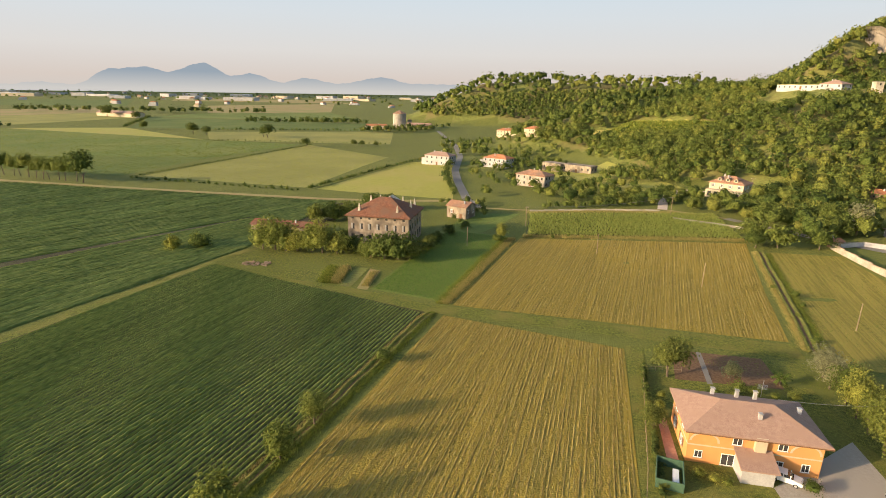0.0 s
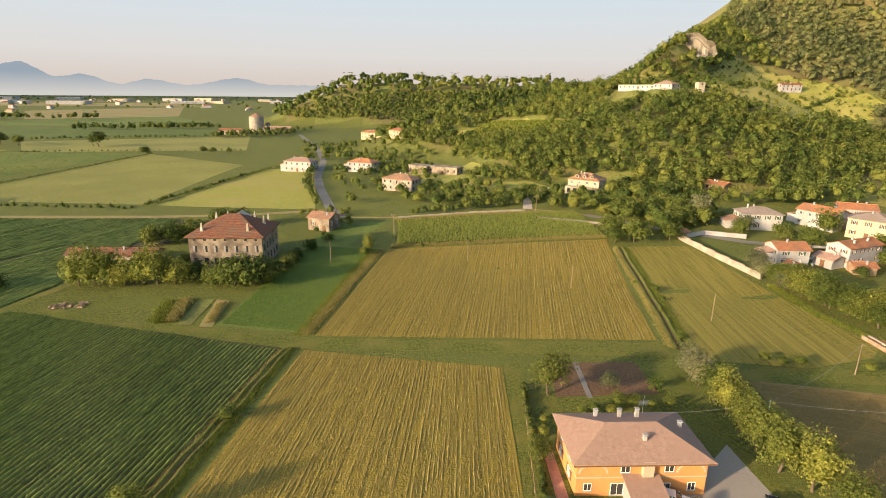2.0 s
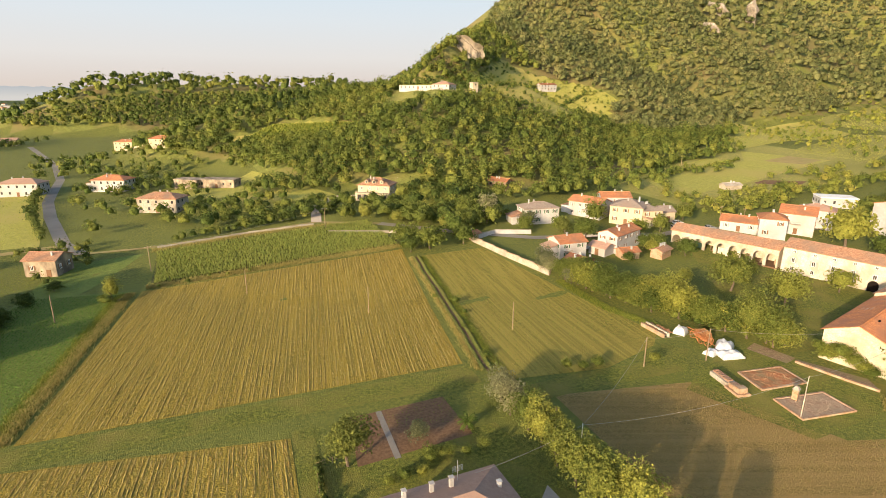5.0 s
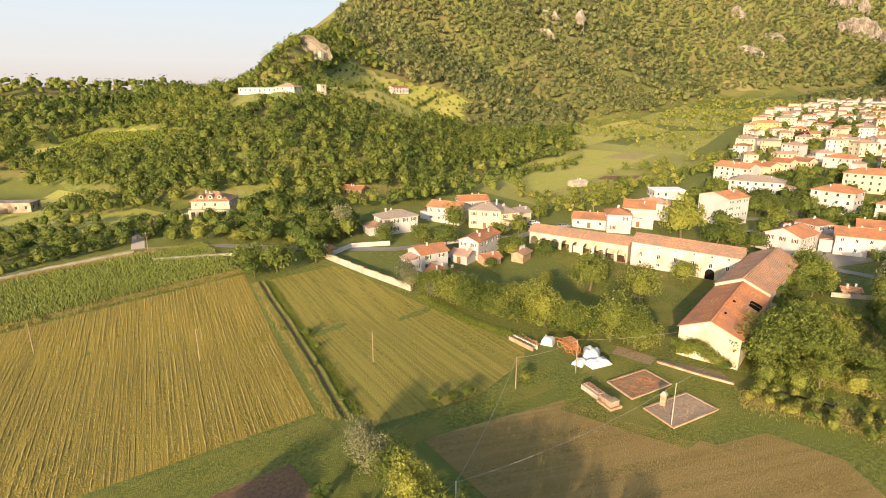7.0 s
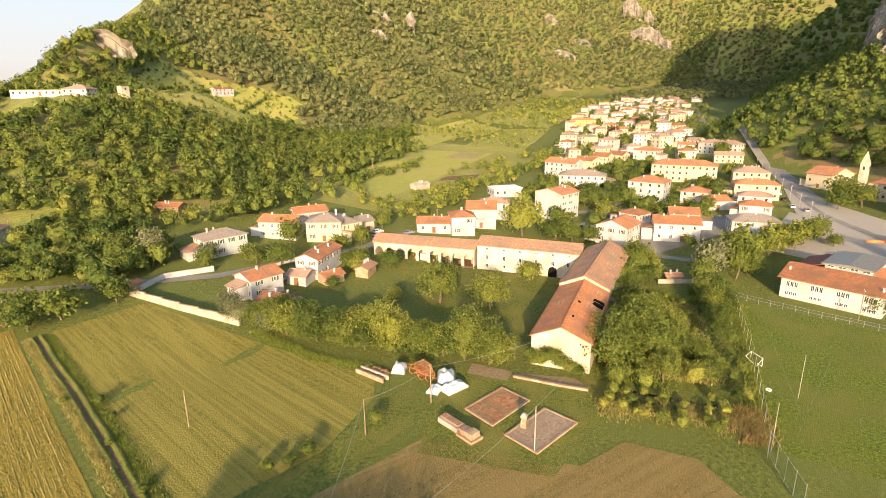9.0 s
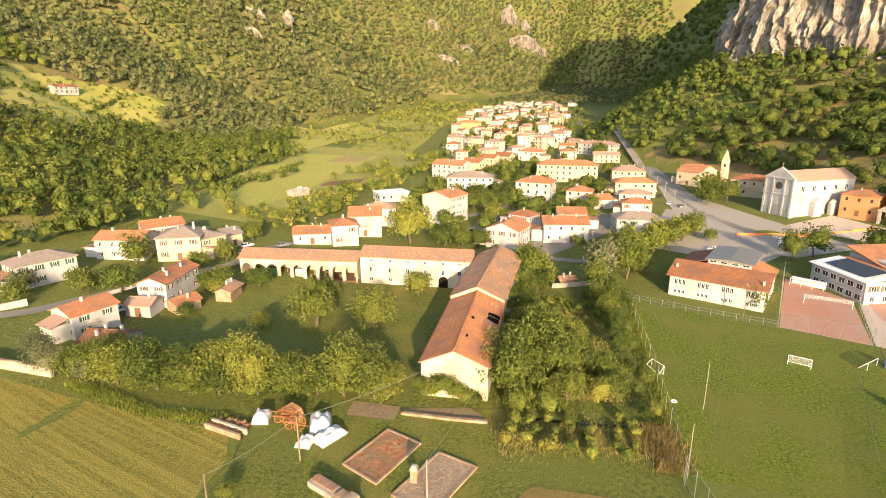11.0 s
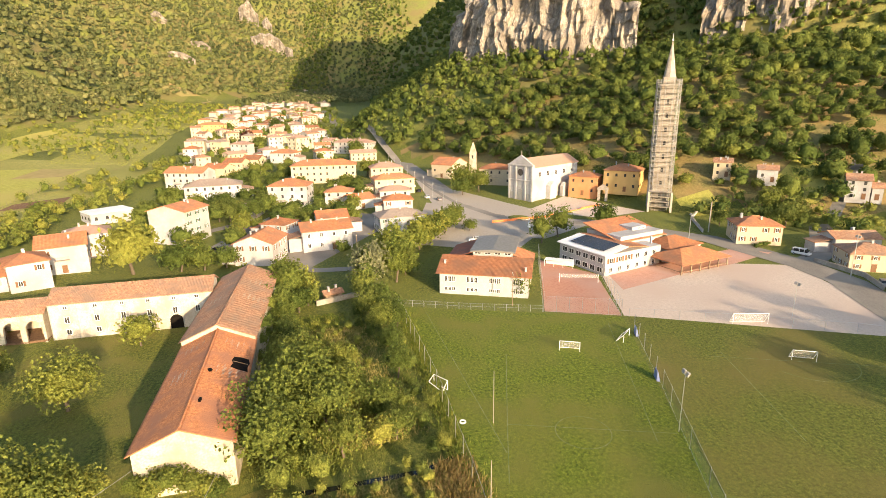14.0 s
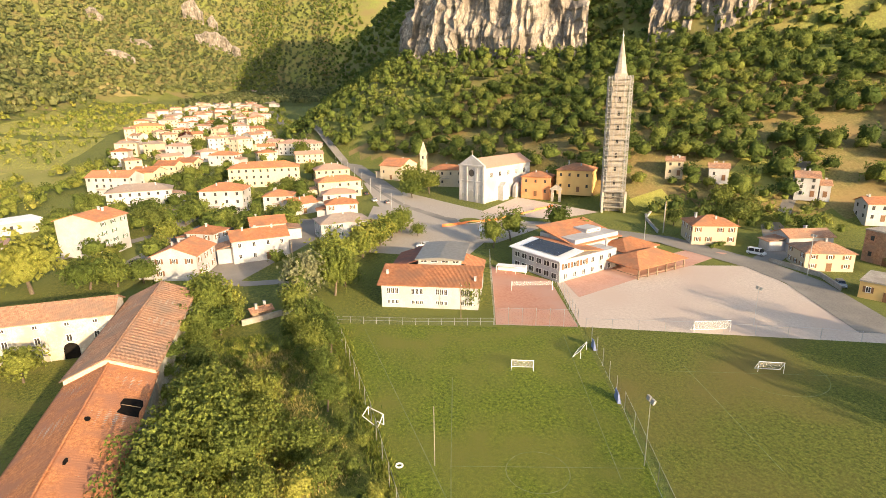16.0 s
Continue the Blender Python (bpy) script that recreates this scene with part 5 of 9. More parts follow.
def bell_tower():
    z0 = float(terrain(296, -60))
    root = thing("bell_tower", pose(297.0, -61.0, z0, 0, 0, -22), "tall stone bell tower wrapped in scaffolding, pointed spire", "bell tower")
    s, h = 2.75, 48.2
    bm = bmesh.new()
    box(bm, -s, -s, -2, s, s, h)
    shaft = part("shaft", bm, M["stone"], root)
    for i in range(8):
        for side in range(4):
            far_window(shaft, 0, 6 + i * 5.2, 0.9, 1.7, pose(0, 0, 0, 0, 0, 90 * side) @ pose(0, -s, 0))
    bm = bmesh.new()
    box(bm, -s - 0.5, -s - 0.5, h, s + 0.5, s + 0.5, h + 0.8)
    box(bm, -s + 0.5, -s + 0.5, h + 0.8, s - 0.5, s - 0.5, h + 3.4)
    part("belfry_crown", bm, M["stone"], root)
    bm = bmesh.new()
    ring = [(2.3 * math.cos(a), 2.3 * math.sin(a)) for a in [i * math.pi / 4 for i in range(8)]]
    solid(bm, [(x, y, h + 3.4) for x, y in ring], [(x * 0.04, y * 0.04, h + 16.5) for x, y in ring])
    part("spire", bm, M["stone"], root, "pale pointed stone spire")
    bm = bmesh.new()
    tube(bm, (0, 0, h + 16.3), (0, 0, h + 19.2), 0.09, 0.06, 5)
    box(bm, -0.7, -0.06, h + 18.0, 0.7, 0.06, h + 18.2)
    tube(bm, (0, 0, h + 16.5), (0, 0, h + 17.1), 0.3, 0.3, 8)
    part("spire_cross", bm, M["metal"], root)
    # scaffolding: posts, rails, decks
    a, b = 3.15, 4.2
    upright = kept(("scaffold_post",), M["scaffold"], lambda q: tube(q, (0, 0, 0), (0, 0, h + 2.5), 0.075, 0.075, 5))
    for px in (-b, -a, -1.4, 1.4, a, b):
        for py in (-b, -a, -1.4, 1.4, a, b):
            if max(abs(px), abs(py)) >= a:
                share("scaffold_post", upright, root, pose(px, py, 0))

    boards = [kept(("scaffold_board", 0), M["deck"], lambda q: box(q, -b, -b, 0, b, -a, 0.08)), kept(("scaffold_board", 1), M["deck"], lambda q: box(q, -a, -b, 0, a, -a, 0.08))]
    rail = kept(("guard_rail",), M["scaffold"], lambda q: tube(q, (-b, -b, 0), (b, -b, 0), 0.045, 0.045, 5))
    for i in range(25):
        for side in range(4):
            at = pose(0, 0, 1.6 + i * 2.0, 0, 0, 90 * side)
            share("scaffold_board", boards[side % 2], root, at)
            for zz in (0.6, 1.14):
                share("guard_rail", rail, root, at @ pose(0, 0, zz))
    brace = kept(("scaffold_brace",), M["scaffold"], lambda q: tube(q, (-b, 0, 0), (b, 0, 4), 0.05, 0.05, 4))
    for i in range(12):
        for side in range(4):
            share("scaffold_brace", brace, root, pose(0, 0, i * 4, 0, 0, 90 * side) @ pose(0, -b, 0))
    for x, y in ((-6.7, -4.2), (-6.7, 4.2)):
        bm = bmesh.new()
        box(bm, x, y - 0.4, 0, x + 2.5, y + 0.4, 8)
        part("scaffold_foot", bm, M["deck"], root)
    for i in range(1, 5):
        bm = bmesh.new()
        box(bm, -6.5, -3.75, i * 2, -4.3, 3.75, i * 2 + 0.08)
        part("foot_deck", bm, M["deck"], root)


bell_tower()

old = thing("chapel_tower", pose(392, 0.5, float(terrain(392, 0.5)), 0, 0, -20), "small old bell tower with a pointed brick spire", "bell tower")
bm = bmesh.new()
box(bm, -1.7, -1.7, -1, 1.7, 1.7, 10)
part("shaft", bm, M["old_wall"], old)
bm = bmesh.new()
solid(bm, [(-1.9, -1.9, 10), (1.9, -1.9, 10), (1.9, 1.9, 10), (-1.9, 1.9, 10)], [(-0.05, -0.05, 16.5), (0.05, -0.05, 16.5), (0.05, 0.05, 16.5), (-0.05, 0.05, 16.5)])
part("spire", bm, M["old_wall"], old)
for i in range(4):
    far_window(old, 0, 8.2, 0.9, 1.8, pose(0, 0, 0, 0, 0, 90 * i) @ pose(0, -1.7, 0))


# ---- school buildings and pavilion ----
def school_low():
    root = thing("school", pose(213.7, 25.6, 0, 0, 0, -108), "white two-storey school with a broad orange roof", "school")
    w, d, h = 22.0, 10.0, 5.6
    bm = bmesh.new()
    box(bm, -w / 2, 0, -1, w / 2, d, h)
    part("wall", bm, M["plaster"], root)
    bm = bmesh.new()
    top = [(-w / 2 - 0.8, -0.9, h - 0.2), (w / 2 + 0.8, -0.9, h - 0.2), (w / 2 + 0.8, d * 0.75, h + 2.3), (-w / 2 - 0.8, d * 0.75, h + 2.3)]
    solid(bm, top, [(x, y, z + 0.22) for x, y, z in top])
    top = [(-w / 2 - 0.8, d * 0.75 + 0.01, h + 2.3), (w / 2 + 0.8, d * 0.75 + 0.01, h + 2.3), (w / 2 + 0.8, d + 0.8, h + 1.0), (-w / 2 - 0.8, d + 0.8, h + 1.0)]
    solid(bm, top, [(x, y, z + 0.22) for x, y, z in top])
    part("roof", bm, M["tile"], root)
    for z in (1.4, 4.0):
        for i in range(4):
            for k in (-0.95, 0, 0.95):
                window(root, -8.4 + i * 5.6 + k, z, 0.85, 1.5 if z > 2 else 1.0, pose(0, 0, 0), -1)
    bm = bmesh.new()
    box(bm, -4.2, d, -1, 6.2, d + 15, h + 3.0)
    hall = part("hall", bm, M["plaster"], root)
    bm = bmesh.new()
    ring = [(-4.9, h + 3.0), (6.9, h + 3.0), (6.9, h + 3.25), (1.0, h + 3.75), (-4.9, h + 3.25)]
    solid(bm, [(x, d - 1.0, z + 0.003) for x, z in ring], [(x, d + 15.6, z + 0.003) for x, z in ring])
    part("metal_roof", bm, mat("grey_sheet_roof", (0.22, 0.21, 0.19), (0.28, 0.27, 0.25), 1.2, 0.5, 0.1, metal=0.3), hall, "flat dark grey sheet roof")
    for i in range(4):
        window(hall, -2.9 + i * 2.6, h + 2.5, 1.7, 0.6, pose(0, d, 0), -1)
    bm = bmesh.new()
    box(bm, -11, d + 0.01, -1, -4.21, d + 14.5, h)
    part("side_wing", bm, M["plaster"], root)
    bm = bmesh.new()
    top = [(-11.6, d, h + 0.2), (-4.21, d, h + 2.6), (-4.21, d + 15, h + 2.6), (-11.6, d + 15, h + 0.2)]
    solid(bm, top, [(x, y, z + 0.2) for x, y, z in top])
    part("wing_roof", bm, mat("dark_red_brown_tiles", (0.24, 0.085, 0.05), (0.33, 0.125, 0.075), 1.3, 0.9, 0.4, 6, (0.22, 0.10, 0.07), 0.3, ribs=0.3), root, "dark red-brown tiled slope")
    bm = bmesh.new()
    top = [(6.21, d, h + 2.2), (11.6, d, h + 0.4), (11.6, d + 9, h + 0.4), (6.21, d + 9, h + 2.2)]
    solid(bm, top, [(x, y, z + 0.2) for x, y, z in top])
    part("wing_roof", bm, M["tile"], root)
    bm = bmesh.new()
    box(bm, 6.21, d + 0.01, -1, 11, d + 8.6, h + 0.2)
    part("side_wing", bm, M["plaster"], root)
    chimney(root, -10.3, 3.5, h + 1.4, 0.8)
    chimney(root, 10.2, 1.6, h + 0.7, 1.0)


school_low()


def school_big():
    root = thing("school", pose(223.7, -9.4, 0, 0, 0, -66), "white two-storey school with solar panels and red roofs", "school")
    bm = bmesh.new()
    box(bm, 0, 0, -1, 22, 18, 5.9)
    part("wall", bm, M["plaster"], root)
    bm = bmesh.new()
    top = [(-0.8, -0.6, 5.9), (8.0, -0.6, 7.3), (8.0, 18.6, 7.3), (-0.8, 18.6, 5.9)]
    solid(bm, top, [(x, y, z + 0.2) for x, y, z in top])
    part("white_roof", bm, M["white"], root, "pale sheet roof")
    bm = bmesh.new()
    top = [(8.01, -0.6, 7.3), (16, -0.6, 6.3), (16, 18.6, 6.3), (8.01, 18.6, 7.3)]
    solid(bm, top, [(x, y, z + 0.2) for x, y, z in top])
    part("roof", bm, M["tile"], root)
    solar = mat("solar_cell", (0.012, 0.014, 0.022), (0.02, 0.022, 0.032), 3, 0.2, 0, spec=0.6)
    def panel(b):
        box(b, 0, 0, 0, 1.0, 1.6, 0.06)
    me = kept(("solar_panel",), solar, panel)
    tilt = math.degrees(math.atan2(1.4, 8.8))
    for i in range(6):
        for k in range(8):
            share("solar_panel", me, root, pose(1.2 + i * 1.06, 2.0 + k * 1.66, 6.45 + (1.2 + i * 1.06) * 0.159, 0, -tilt, 0))
    for k in range(6):
        for z in (1.6, 4.3):
            window(root, -1.8 - k * 2.8, z, 2.0, 1.5, pose(0, 0, 0, 0, 0, -90), 0 if False else -1)
    for i in range(6):
        window(root, 2.2 + i * 3.4, 4.2, 1.4, 1.5, pose(0, 0, 0), 0 if i in (0, 1, 2) else -1)
        window(root, 2.2 + i * 3.4, 1.5, 1.2, 1.5, pose(0, 0, 0), -1)
    bm = bmesh.new()
    box(bm, 12, 6, -1, 30, 19.5, 8.2)
    tall = part("tall_block", bm, M["plaster"], root)
    bm = bmesh.new()
    top = [(11, 5.2, 6.7), (31, 5.2, 6.7), (31, 20.4, 9.8), (11, 20.4, 9.8)]
    solid(bm, top, [(x, y, z + 0.22) for x, y, z in top])
    part("tall_roof", bm, M["tile"], tall)
    bm = bmesh.new()
    box(bm, 21, 10, 7.6, 27, 15, 9.2)
    part("roof_dormer", bm, M["plaster"], tall)
    for i in range(3):
        window(tall, 22 + i * 1.9, 8.6, 1.0, 0.7, pose(0, 10, 0), -1)
    bm = bmesh.new()
    box(bm, 24, -1.5, -1, 38, 9, 4.6)
    low = part("low_block", bm, M["plaster"], root)
    bm = bmesh.new()
    roof_mesh(bm, 14, 10.5, 4.6, "hip", 2.0, 0.6)
    part("low_roof", bm, M["tile"], low, "", pose(31, 3.75, 0))
    chimney(root, 20, 2, 7, 1.4)


school_big()


def pavilion():
    root = thing("pavilion", pose(230.5, -36.8, 0, 0, 0, -69), "open timber pavilion with a wide orange roof", "pavilion")
    w, d = 18.5, 11.5
    bm = bmesh.new()
    roof_mesh(bm, w, d, 3.2, "hip", 2.2, 0.8)
    part("roof", bm, M["tile"], root)
    me = kept(("pavilion_post",), M["wood"], lambda b: box(b, -0.14, -0.14, -0.4, 0.14, 0.14, 3.0))
    for i in range(6):
        for y in (-d / 2, d / 2):
            share("post", me, root, pose(-w / 2 + i * w / 5, y, 0))
    bm = bmesh.new()
    for y in (-d / 2, d / 2):
        box(bm, -w / 2, y - 0.05, 0.8, w / 2, y + 0.05, 0.95)
    box(bm, -w / 2 - 0.05, -d / 2, 0.8, -w / 2 + 0.05, d / 2, 0.95)
    part("rail", bm, M["wood"], root)


pavilion()


# ---- the far village up the valley ----
def far_village():
    rnd = random.Random(11)
    line = [(440, 125, 45), (560, 150, 55), (680, 185, 62), (850, 205, 70), (1080, 220, 70), (1400, 250, 60), (1750, 245, 50)]
    done = []
    for i in range(2600):
        s = rnd.random() * (len(line) - 1)
        k = int(s)
        f = s - k
        (ax, ay, aw), (bx, by, bw) = line[k], line[k + 1]
        x, y = ax + f * (bx - ax), ay + f * (by - ay) + rnd.uniform(-1, 1) * (aw + f * (bw - aw))
        if any(math.hypot(x - p, y - q) < rnd.uniform(14, 26) for p, q in done) or any(math.hypot(x - p, y - q) < 24 for p, q in ((451, 114), (488, 71), (453, 65), (648, 218))) or abs(y - (39 + (x - 441) * 0.2)) < 12:
            continue
        done.append((x, y))
        if len(done) > 165:
            break
        w, d, st = rnd.uniform(8, 15), rnd.uniform(7, 10), rnd.choice((2, 2, 3))
        house(x, y, -78 + rnd.uniform(-45, 45), w, d, 3.0 * st, st, rnd.choice(("hip", "gable", "hip")), rnd.choice(("plaster", "plaster", "plaster_cream", "plaster_cream", "old_wall", "old_wall", "plaster")), rnd.choice(("tile", "tile_pink", "tile_grey", "tile_old")), "pale village house with a tiled roof", far=True, group="far village houses", sides="fl", plain=x > 800)


far_village()


# ---- trees ----
RNG = np.random.default_rng(7)


def crown_arrays(rng, leaves, leaf, lobes=5, core=2, squash=1.0, cone=0.0):
    """A crown of radius about 1 round the origin: one billowing body of several lobes, with loose leaf sprays over it."""
    k = np.arange(lobes)
    up = 1 - (k + 0.5) / lobes * 1.35
    turn = k * 2.39996 + rng.uniform(0, 6.283)
    flat = np.sqrt(np.maximum(1 - up * up, 0))
    cen = np.stack([np.cos(turn) * flat, np.sin(turn) * flat, up], 1) * rng.uniform(0.42, 0.82, lobes)[:, None] + rng.normal(0, 0.08, (lobes, 3))
    rad = rng.uniform(0.2, 0.44, lobes)

    def reach(d):
        """How far the body reaches along unit directions d."""
        out = np.full(len(d), 0.55)
        for c, r in zip(cen, rad):
            b = d @ c
            q = b * b - c @ c + r * r
            out = np.maximum(out, np.where(q > 0, b + np.sqrt(np.maximum(q, 0)), 0))
        return out

    def shaped(p):
        if cone:
            p = p.copy()
            p[:, :2] *= (np.clip((1 - p[:, 2]) / 2, 0.06, 1) ** cone)[:, None] * 1.2
        return p * (1, 1, squash)

    d = rng.normal(0, 1, (leaves, 3))
    d /= np.linalg.norm(d, axis=1)[:, None]
    d[:, 2] = np.where(d[:, 2] < -0.4, -d[:, 2], d[:, 2])
    p = d * (reach(d) * (rng.uniform(0.86, 1.14, leaves) if leaves < 300 else rng.uniform(0.72, 1.2, leaves)))[:, None]
    n = d + rng.normal(0, 0.78, (leaves, 3)) + (0, 0, 0.15)
    n /= np.linalg.norm(n, axis=1)[:, None]
    a = np.cross(n, rng.normal(0, 1, (leaves, 3)))
    a /= np.linalg.norm(a, axis=1)[:, None]
    b = np.cross(n, a)
    s = leaf * rng.uniform(0.5, 1.3, leaves)[:, None]
    j = lambda: rng.uniform(0.65, 1.1, (leaves, 1))
    p = shaped(p)
    quad = np.stack([p - a * s * j(), p - b * s * 0.66 * j() + n * s * 0.15, p + a * s * j(), p + b * s * 0.66 * j() + n * s * 0.15], 1).reshape(-1, 3)
    bm = bmesh.new()
    bmesh.ops.create_icosphere(bm, subdivisions=core, radius=1)
    bmesh.ops.delete(bm, geom=[w for w in bm.verts if w.co.z < -0.75], context="VERTS")
    bm.verts.index_update()
    cv = np.array([w.co for w in bm.verts])
    cf = np.array([[w.index for w in f.verts] for f in bm.faces])
    bm.free()
    cv /= np.linalg.norm(cv, axis=1)[:, None]
    cv = shaped(cv * (reach(cv) * rng.uniform(0.7, 0.98, len(cv)) * ((0.76 if leaves > 1200 else 0.88) if leaves >= 300 else 1.0 if leaves > 60 else 0.98))[:, None])
    return np.concatenate([quad, cv]), np.arange(leaves * 4).reshape(-1, 4), cf + leaves * 4


def mesh_from(name, v, quads, tris, material, tint=None, smooth=False):
    me = bpy.data.meshes.new(name)
    nq, nt = len(quads), len(tris)
    me.vertices.add(len(v))
    me.vertices.foreach_set("co", np.ascontiguousarray(v, dtype=np.float32).ravel())
    loops = np.concatenate([quads.ravel(), tris.ravel()]).astype(np.int32)
    me.loops.add(len(loops))
    me.loops.foreach_set("vertex_index", loops)
    me.polygons.add(nq + nt)
    starts = np.concatenate([np.arange(nq) * 4, nq * 4 + np.arange(nt) * 3]).astype(np.int32)
    me.polygons.foreach_set("loop_start", starts)
    me.materials.append(material)
    at = me.attributes.new("tint", "FLOAT", "POINT")
    at.data.foreach_set("value", np.asarray(np.full(len(v), 0.35) if tint is None else tint, dtype=np.float32))
    if smooth:
        me.polygons.foreach_set("use_smooth", np.ones(nq + nt, bool))
    me.update(calc_edges=True)
    me.validate()
    return me


def wood_of(name, rnd, height, radius, material, limbs=5):
    """Tapered trunk with limbs that reach into the crown; the crown's middle is at height."""
    bm = bmesh.new()
    lean = Vector((rnd.uniform(-0.3, 0.3), rnd.uniform(-0.3, 0.3), height))
    tube(bm, (0, 0, -0.4), lean * 0.55, radius, radius * 0.7, 7)
    tube(bm, lean * 0.55, lean * 1.1, radius * 0.7, radius * 0.25, 6)
    for i in range(limbs):
        a = 6.283 * i / limbs + rnd.uniform(-0.4, 0.4)
        k = rnd.uniform(0.45, 0.85)
        tube(bm, lean * k, lean * k + Vector((math.cos(a), math.sin(a), 0.9)) * height * 0.3, radius * 0.35, radius * 0.1, 5)
    bmesh.ops.recalc_face_normals(bm, faces=bm.faces)
    me = bpy.data.meshes.new(name)
    bm.to_mesh(me)
    bm.free()
    me.materials.append(material)
    return me


# kinds: leaves, leaf size, lobes, squash, cone
KINDS = {"round": (1700, 0.082, 20, 0.95, 0), "tall": (1700, 0.08, 20, 1.35, 0), "wide": (1700, 0.08, 20, 0.75, 0), "bush": (600, 0.10, 12, 0.8, 0), "conifer": (1500, 0.07, 12, 1.6, 0.7), "cypress": (400, 0.10, 7, 3.4, 0.5)}
VARIANTS = {}


def tree(x, y, r, kind="round", leaf="leaf", trunk=0.4, label="", category="tree", group="trees", z=None, seed=None):
    """One tree or shrub: r is the crown's radius, trunk the bare height under it in crown radii."""
    rnd = random.Random(seed if seed is not None else int(x * 31 + y * 17))
    k = rnd.randrange(4)
    near = math.hypot(x - 95, y - 60) < 105
    key = (kind, leaf, k, near)
    if key not in VARIANTS:
        n, s, lobes, squash, cone = KINDS[kind]
        n, s = (int(n * 1.25), s * 0.82) if near else (int(n * 0.45), s * 1.3)
        v, q, t = crown_arrays(np.random.default_rng(100 + k + 10 * len(VARIANTS)), n, s, lobes, 2, squash, cone)
        VARIANTS[key] = mesh_from("crown", v, q, t, M[leaf], np.full(len(v), 0.2 + 0.16 * k), True)
        VARIANTS[key + ("wood",)] = wood_of("trunk", rnd, trunk + squash * 0.75, 0.07, M["bark"])
    squash = KINDS[kind][3]
    root = thing("shrub" if kind == "bush" else "tree", pose(x, y, float(terrain(x, y)) if z is None else z, 0, 0, rnd.uniform(0, 360)), label or {"round": "leafy broadleaf tree with a full crown", "tall": "tall leafy broadleaf tree with green crown", "wide": "spreading leafy tree with broad crown", "bush": "dense leafy green shrub", "conifer": "dark green conifer with drooping branches", "cypress": "slender dark green cypress tree"}[kind], "shrub" if kind == "bush" else category, group)
    c = share("crown", VARIANTS[key], root, Matrix.LocRotScale((0, 0, r * (trunk + squash * 0.8)), None, (r, r * rnd.uniform(0.88, 1.1), r * rnd.uniform(0.9, 1.1))))
    if kind != "bush":
        share("trunk", VARIANTS[key + ("wood",)], root, Matrix.Scale(r, 4))
    return root


FOREST = [[crown_arrays(np.random.default_rng(500 + i), n, s, lobes, core, q) for i, q in enumerate((0.85, 0.95, 1.05, 1.2, 1.35))] for n, s, lobes, core in ((66, 0.18, 14, 1), (24, 0.27, 9, 1), (7, 0.36, 6, 1), (400, 0.09, 16, 2), (160, 0.13, 14, 2))]


def woods(name, pts, radii, level, material, label, tints):
    """Many trees as one mesh; level 0 is the nearest, 2 the farthest."""
    kinds = FOREST[level]
    pick = RNG.integers(0, len(kinds), len(pts))
    V, Q, T, C, base = [], [], [], [], 0
    for k, (v, q, t) in enumerate(kinds):
        at = np.where(pick == k)[0]
        if not len(at):
            continue
        a = RNG.uniform(0, 6.283, len(at))
        c, s = np.cos(a)[:, None], np.sin(a)[:, None]
        r = radii[at][:, None]
        x = (v[None, :, 0] * c - v[None, :, 1] * s) * r + pts[at, 0][:, None]
        y = (v[None, :, 0] * s + v[None, :, 1] * c) * r + pts[at, 1][:, None]
        zz = v[None, :, 2] * r + (pts[at, 2] + radii[at] * 0.95)[:, None]
        V.append(np.stack([x, y, zz], -1).reshape(-1, 3))
        off = base + np.arange(len(at))[:, None, None] * len(v)
        Q.append((q[None] + off).reshape(-1, 4))
        T.append((t[None] + off).reshape(-1, 3))
        C.append(np.repeat(tints[at], len(v)))
        base += len(at) * len(v)
    me = mesh_from(name, np.concatenate(V), np.concatenate(Q), np.concatenate(T), material, np.concatenate(C), True)
    return tagged(new(name, me), label, "woodland", "", "stuff")


def spots(x0, x1, y0, y1, step, keep):
    """Jittered grid points in a box that keep() lets stand."""
    gx_, gy_ = np.meshgrid(np.arange(x0, x1, step), np.arange(y0, y1, step), indexing="ij")
    x = gx_.ravel() + RNG.uniform(-0.45, 0.45, gx_.size) * step
    y = gy_.ravel() + RNG.uniform(-0.45, 0.45, gx_.size) * step
    z = terrain(x, y)
    ok = keep(x, y, z)
    for hx, hy, hr in BUILT:
        ok &= np.hypot(x - hx, y - hy) > hr
    return np.stack([x, y, z], 1)[ok]


def blotch(x, y, size, seed=0.0):
    """Slow uneven noise, about -1 to 1."""
    return (np.sin(x / size + seed) * np.cos(y / size * 1.3 + seed * 2) + 0.6 * np.sin(x / size * 2.3 + y / size * 1.7 + seed) + 0.4 * np.cos(x / size * 4.1 - y / size * 3.3)) / 2.0


HILL_HOUSES = [(208, 391), (190, 378), (218, 372), (240, 367)]


def floor_at(x):
    u = np.maximum(x - 215, 0)
    return 0.045 * u * u / (u + 25.0)


def north(x, y, z):
    ok = (z - floor_at(x) > 9.5) & (y > 230) & ~inside(x, y, VINEYARD) & ~inside(x, y, SHELF)
    ok &= ~((np.hypot(x - 205, y - 366) < 34) & (y < 378)) | (z < 50)
    # nothing stands behind the crests, out of every sight
    ok &= (x < 330) | (y < np.interp(x, (330, 480, 700, 1000, 1250, 2600), (640, 760, 900, 1010, 1150, 1150)))
    ok &= (x < 2000) | (y < 1080 - 0.42 * (x - 2000))
    ok &= (y < 640) | (x > 300) | (y > 800)
    for hx, hy in HILL_HOUSES:
        ok &= np.hypot(x - hx, y - hy) > 13
    return ok


